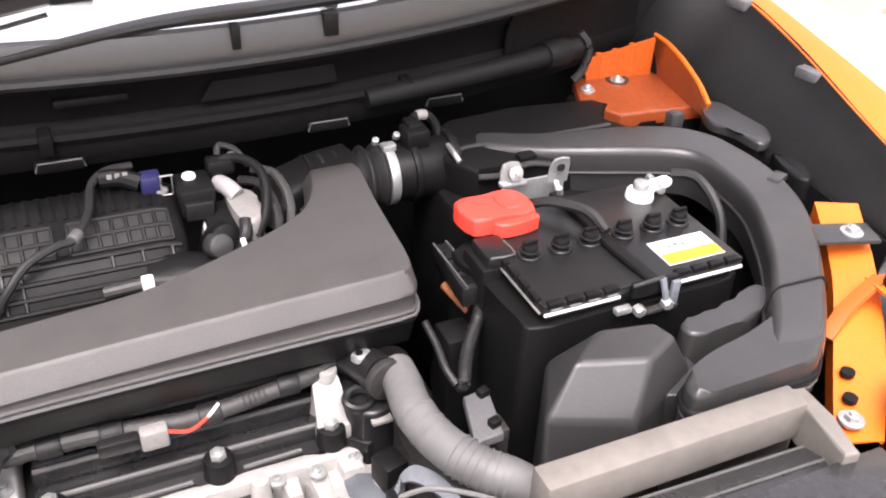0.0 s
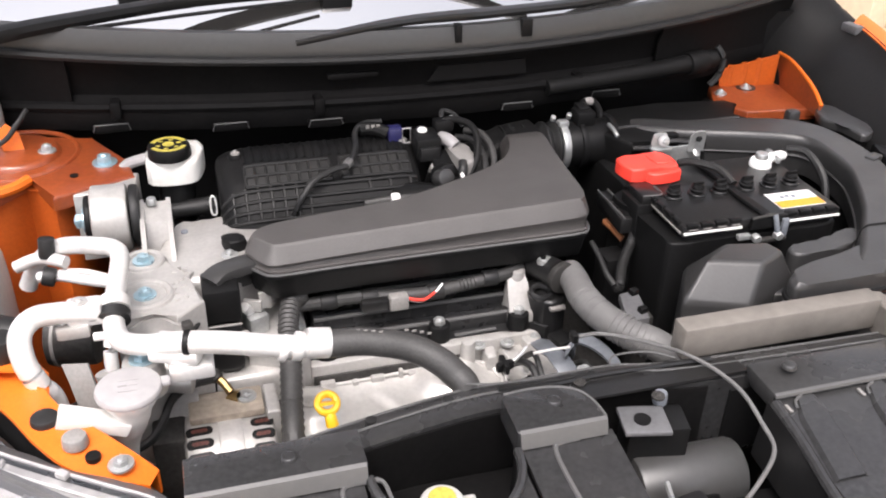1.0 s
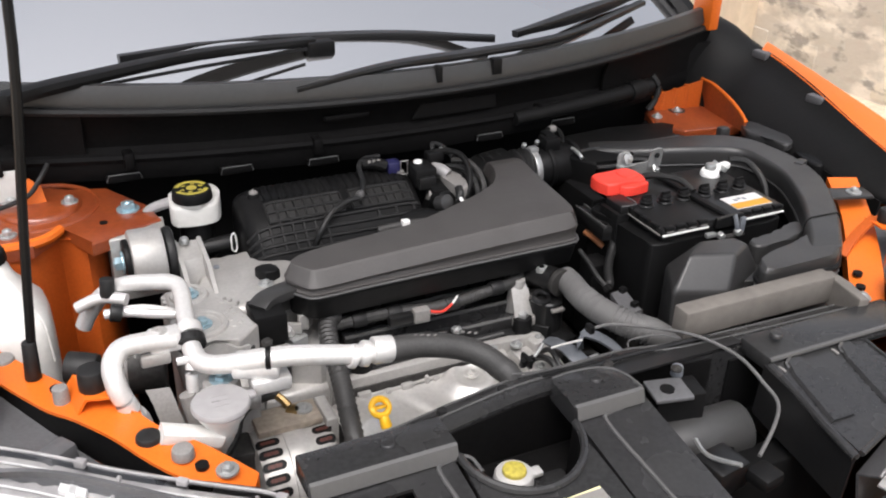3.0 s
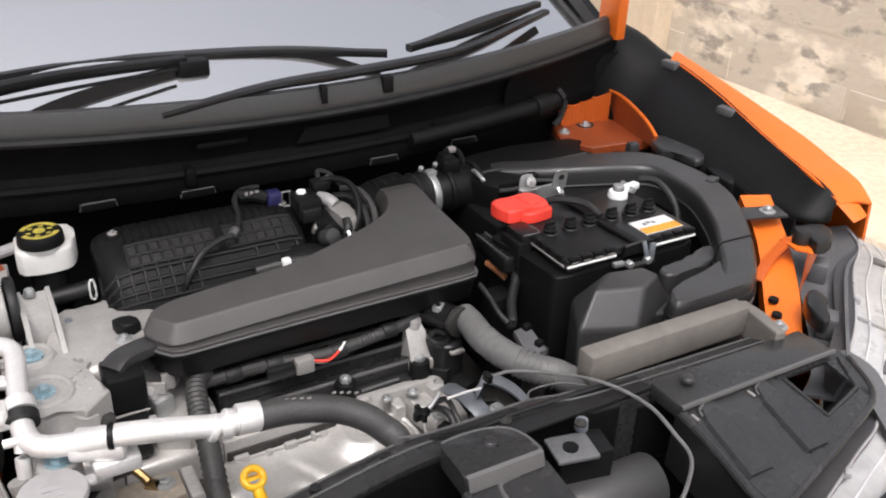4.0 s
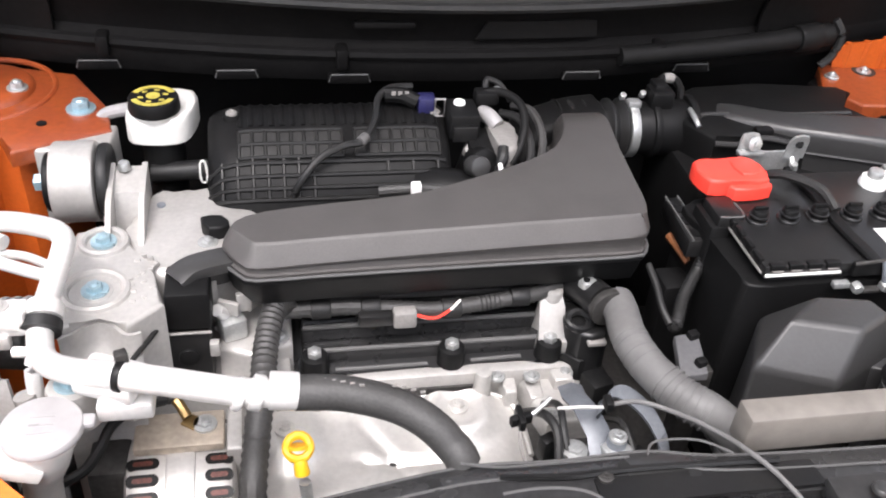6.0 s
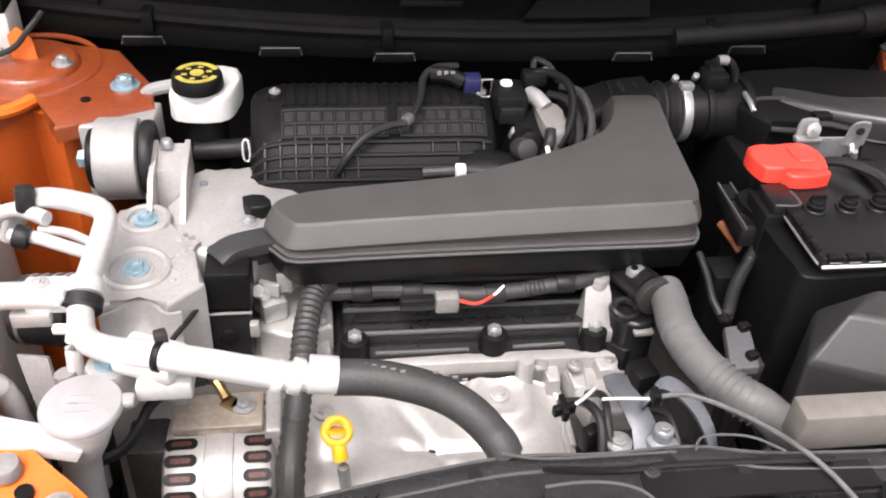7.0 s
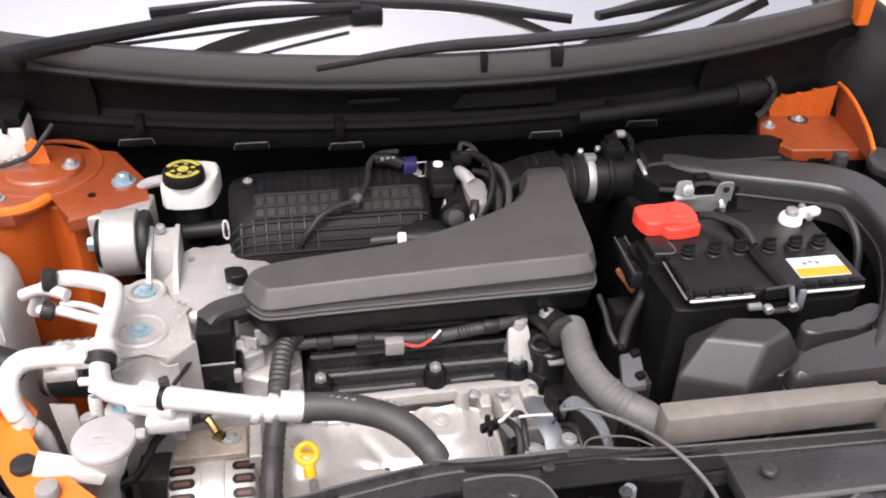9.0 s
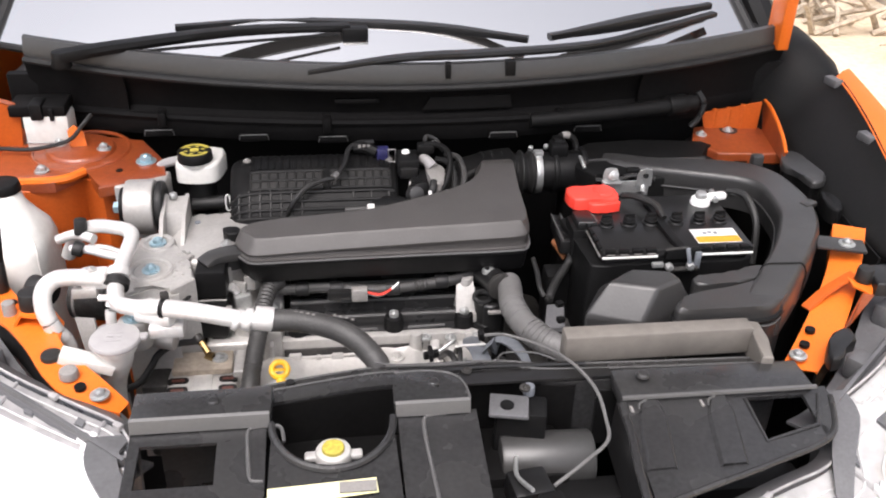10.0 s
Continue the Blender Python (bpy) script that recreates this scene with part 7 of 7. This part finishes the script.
def build_crossmember():
    c = thing("radiator_support", "black radiator support cross member", "cross member", (0.05, -0.2, 0.6))
    pts = [(-0.36, -0.232, 0.893), (-0.27, -0.215, 0.893), (-0.165, -0.196, 0.895), (-0.08, -0.185, 0.896), (0.0, -0.188, 0.896), (0.08, -0.186, 0.896), (0.17, -0.20, 0.896), (0.45, -0.21, 0.896)]
    beam = glide(pts, 5)
    rings = [[(p.x, p.y - 0.035, p.z - 0.10), (p.x, p.y - 0.035, p.z + 0.01), (p.x, p.y - 0.01, p.z + 0.012), (p.x, p.y + 0.015, p.z), (p.x, p.y + 0.02, p.z - 0.03), (p.x, p.y + 0.02, p.z - 0.10)] for p in beam]
    part("rail", loft(rings), SHROUD, c)
    # Added near-black sheet over the rail front, painting the well's shade.
    part("inner_liner", sheet([[(p.x, p.y - 0.038, z) for p in beam if -0.26 < p.x < 0.2] for z in (0.901, 0.80)], 0.002), FACE, c, "black sheet that paints the dark of the filler well")
    # Pale lines painted as highlights along both rail edges.
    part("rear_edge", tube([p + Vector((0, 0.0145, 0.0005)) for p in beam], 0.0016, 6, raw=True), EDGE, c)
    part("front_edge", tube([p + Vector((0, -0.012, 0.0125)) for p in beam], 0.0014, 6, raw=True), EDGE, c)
    for x, y, z in ((0.098, -0.254, 0.915), (0.030, -0.205, 0.909)):
        part("clip_bolt", bolt((x, y, z), 0.0045, 0.004), DARKMET, c)
    part("deck", sheet([[(x, -0.205, 0.908) for x in (0.02, 0.12, 0.22)], [(x, -0.235, 0.912) for x in (0.02, 0.12, 0.22)]], 0.003), SATIN, c)
    for x, y in ((-0.20, -0.206), (-0.115, -0.196), (0.05, -0.195), (0.14, -0.20), (0.11, -0.21)):
        part("hole", rod((x, y, 0.9), (x, y, 0.909), 0.006, None, 12), RUBBER, c)
    part("seam", tube([(-0.06, -0.195, 0.909), (0.0, -0.202, 0.911), (0.06, -0.20, 0.911), (0.19, -0.205, 0.911)], 0.003, 6), SATIN, c)
    for pts in ([(-0.090, -0.176, 0.909), (-0.058, -0.184, 0.909), (-0.011, -0.186, 0.910), (0.057, -0.187, 0.911)], [(0.074, -0.187, 0.911), (0.087, -0.173, 0.911), (0.126, -0.176, 0.911), (0.152, -0.194, 0.911)]):
        part("bead", tube(pts, 0.0012, 6, 6), EDGE, c)
    part("well_floor", box(0.03, 0.215, -0.50, -0.24, 0.70, 0.72, 0.002), BLACK, c)
    part("upright", box(-0.36, -0.33, -0.26, -0.20, 0.30, 0.80, 0.004), BLACK, c)
    part("upright", box(0.42, 0.45, -0.24, -0.20, 0.30, 0.80, 0.004), BLACK, c)
    return c


def build_latch():
    k = thing("hood_latch", "black hood latch with steel plate and release cable", "hood latch", (0.09, -0.3, 0.72))
    part("plate", box(0.05, 0.10, -0.292, -0.25, 0.898, 0.904, 0.002, turn=-12), LAMPGREY, k)
    part("hole", rod((0.072, -0.272, 0.903), (0.072, -0.272, 0.906), 0.009, None, 16), BLACK, k)
    part("tower", box(0.06, 0.125, -0.285, -0.245, 0.74, 0.898, 0.003, turn=-12), BLACK, k)
    part("knob", rod((0.105, -0.248, 0.90), (0.105, -0.248, 0.915), 0.008, 0.007, 14, 0.002), GREYMET, k)
    part("pawl_box", box(0.06, 0.11, -0.39, -0.345, 0.83, 0.868, 0.005, turn=8), SATIN, k)
    part("cross_tube", rod((0.063, -0.287, 0.825), (0.185, -0.291, 0.825), 0.036, None, 28, 0.005), COWL, k, "grey tube behind the latch")
    part("lower_lever", box(0.085, 0.118, -0.432, -0.40, 0.865, 0.884, 0.006, turn=10), BLACK, k)
    part("strap", tube([(0.075, -0.33, 0.87), (0.07, -0.36, 0.87), (0.08, -0.40, 0.885)], 0.003, 6), STEEL, k)
    part("release_cable", tube([(0.062, -0.117, 0.90), (0.095, -0.114, 0.898), (0.126, -0.134, 0.90), (0.148, -0.163, 0.907), (0.164, -0.196, 0.915), (0.178, -0.230, 0.918), (0.189, -0.270, 0.915), (0.190, -0.310, 0.905), (0.184, -0.342, 0.90), (0.150, -0.373, 0.90), (0.105, -0.40, 0.89)], 0.0024, 8, 6), HOSE, k)
    part("cable_clip", box(0.060, 0.068, -0.122, -0.108, 0.894, 0.906, 0.002), BLACK, k)
    return k


def build_headlight(f, group, label, top, inner=None):
    h = thing("headlight", label, "headlight", f((0.60, -0.3, 0.6)), group)
    top = glide([f(p) for p in top], 5)
    sgn = 1 if top[0].x > 0 else -1
    mid = [p + (Vector((0.05, -0.085, -0.018)) if sgn > 0 else Vector((-0.020, -0.042, -0.012))) for p in top]
    low = [p + (Vector((0.085, -0.155, -0.11)) if sgn > 0 else Vector((-0.065, -0.12, -0.065))) for p in top]
    back = [Vector((p.x, p.y + 0.0, 0.72)) for p in top]
    part("bezel", sheet([[p + Vector((0, 0.0, -0.012)) for p in top], [(p + q) / 2 + Vector((0, 0, -0.010)) for p, q in zip(top, mid)], [p + Vector((0, 0.006, -0.014)) for p in mid]], 0.003), inner or BEZEL, h, "grey inner lamp bezel")
    part("reflector", sheet([[p + Vector((0, 0.004, -0.015)) for p in mid], [p + Vector((0, 0.02, 0)) for p in low]], 0.003), REFLECTOR, h, "silver reflector")
    part("crease", tube([p + Vector((0, 0, -0.010)) for p in mid], 0.0022, 6, raw=True), REFLECTOR, h)
    for a in (0.22, 0.45, 0.80):
        part("light_guide", tube([p.lerp(q, a) + Vector((0, 0, -0.008)) for p, q in zip(top, mid)], 0.0013, 6, raw=True), REFLECTOR, h)
    for a in (0.40, 0.70):
        i = int(a * (len(top) - 1))
        part("bezel_joint", tube([top[i].lerp(mid[i], k / 4) + Vector((0, 0, -0.009)) for k in range(5)], 0.0028, 6, raw=True), BEZEL, h)
    for a, v in ((0.34, 0.62), (0.72, 0.70)):
        i = int(a * (len(top) - 2))
        p, along, across = top[i].lerp(mid[i], v) + Vector((0, 0, -0.004)), (top[i + 1] - top[i - 1]).normalized(), (mid[i] - top[i]).normalized()
        for w, l in ((0.016, 0.0045), (0.0045, 0.013)):
            part("marker", loft([[p + along * (sx * w) + across * (sy * l) + Vector((0, 0, z)) for sx, sy in ((-1, -1), (1, -1), (1, 1), (-1, 1))] for z in (-0.006, 0.0)]), REFLECTOR, h)
    for a, v in ((0.16, 0.35), (0.52, 0.55), (0.66, 0.3), (0.80, 0.72)):
        i = int(a * (len(top) - 2))
        p, q, e = top[i].lerp(mid[i], v), top[i + 1].lerp(mid[i + 1], v), (mid[i] - top[i]) * 0.10
        u = Vector((0, 0, 1))
        part("dark_recess", loft([[p - e + u * z, q - e + u * z, q + e + u * z, p + e + u * z] for z in (-0.012, -0.006)]), LAMPGREY, h)
    rng = random.Random(8)
    for i in range(4, len(top) - 2, 9):
        p = top[i] + Vector((0, -0.004, 0.002))
        part("lens_tab", box(p.x - 0.006, p.x + 0.006, p.y - 0.004, p.y + 0.004, p.z - 0.004, p.z + 0.002 + 0.003 * rng.random(), 0.001, turn=38 * sgn), BEZEL, h)
    lens = part("lens", sheet([top, mid, low]), LENS, h, "clear lens", 60, True)
    lens.visible_shadow = False
    part("rim", tube(top, 0.0018, 8, raw=True), BEZEL, h)
    part("housing", sheet([top, [p + Vector((0, 0.03, -0.02)) for p in top], back], 0.003), LAMPGREY, h)
    for a, b in ((0.06, 0.50),):
        i, j = int(a * (len(mid) - 1)), int(b * (len(mid) - 1))
        rows = [[mid[k].lerp(low[k], v) + Vector((0, 0.002, 0.010)) for k in range(i, j + 1)] for v in (0.42, 0.95)]
        part("lamp_slot", sheet(rows, 0.006), BLACK, h)
    shelf = [[f(p) for p in ((0.76, 0.06, 0.89), (0.69, -0.045, 0.87), (0.615, -0.14, 0.85), (0.52, -0.235, 0.845), (0.46, -0.27, 0.845))],
             [f(p) for p in ((0.80, 0.0, 0.895), (0.735, -0.08, 0.872), (0.66, -0.165, 0.855), (0.56, -0.25, 0.85), (0.48, -0.30, 0.85))],
             [f(p) for p in ((0.84, -0.02, 0.90), (0.80, -0.08, 0.90), (0.715, -0.12, 0.90), (0.63, -0.185, 0.90), (0.48, -0.312, 0.895))]]
    part("shelf", sheet([glide(r, 4) for r in shelf], 0.005), LAMPGREY, h, "grey lamp mounting shelf")
    arm = [[f(p) for p in ((0.475, -0.27, 0.893), (0.49, -0.31, 0.892), (0.462, -0.375, 0.88), (0.445, -0.43, 0.86))],
           [f(p) for p in ((0.53, -0.27, 0.893), (0.525, -0.32, 0.893), (0.487, -0.385, 0.882), (0.46, -0.44, 0.862))]]
    part("lamp_bracket", sheet([glide(r, 4) for r in arm], 0.006), LAMPGREY, h)
    for p in ((0.70, -0.085, 0.872), (0.60, -0.19, 0.86)):
        q = Vector(f(p))
        part("clip", box(q.x - 0.018, q.x + 0.018, q.y - 0.014, q.y + 0.014, q.z - 0.01, q.z + 0.025, 0.005, turn=35), LAMPGREY, h)
    return h


def build_bumper(body):
    b = body
    xs = [CX + 0.86 * (i / 20 - 1) for i in range(41)]
    def run(dy, z):
        return [(x, -0.56 + dy + 0.55 * ((x - CX) / 0.86) ** 2 * abs((x - CX) / 0.86), z) for x in xs]
    part("bumper", sheet([run(0.03, 0.74), run(-0.02, 0.72), run(-0.05, 0.60), run(-0.05, 0.40), run(0.0, 0.25)], 0.004), ORANGE, b)
    xs2 = [CX - 0.42 + 0.84 * i / 20 for i in range(21)]
    part("grille_top", sheet([[(x, -0.50 + 0.35 * abs(x - CX) ** 2, 0.888 - 0.02) for x in xs2], [(x, -0.545 + 0.4 * abs(x - CX) ** 2, 0.86) for x in xs2], [(x, -0.57 + 0.4 * abs(x - CX) ** 2, 0.74) for x in xs2]], 0.004), SATIN, b)
    return b


build_beam()
build_shroud()
build_radiator()
build_crossmember()
build_latch()
LAMP_R = [(0.83, -0.03, 0.90), (0.79, -0.085, 0.90), (0.706, -0.14, 0.90), (0.60, -0.23, 0.895), (0.50, -0.30, 0.885), (0.468, -0.372, 0.872), (0.39, -0.402, 0.862), (0.25, -0.452, 0.85)]
LAMP_L = [(0.835, -0.020, 0.900), (0.780, -0.050, 0.900), (0.719, -0.092, 0.900), (0.653, -0.146, 0.900), (0.610, -0.178, 0.900), (0.546, -0.222, 0.900), (0.502, -0.250, 0.897), (0.480, -0.282, 0.892), (0.470, -0.314, 0.885)]
build_headlight(lambda p: p, "headlights", "clear headlight with silver reflector and grey housing", LAMP_R, PALEBEZEL)
build_headlight(lambda p: (0.09 - p[0], *p[1:]), "headlights", "clear headlight with silver reflector and grey housing", LAMP_L)
build_bumper(BODY)
build_wall()
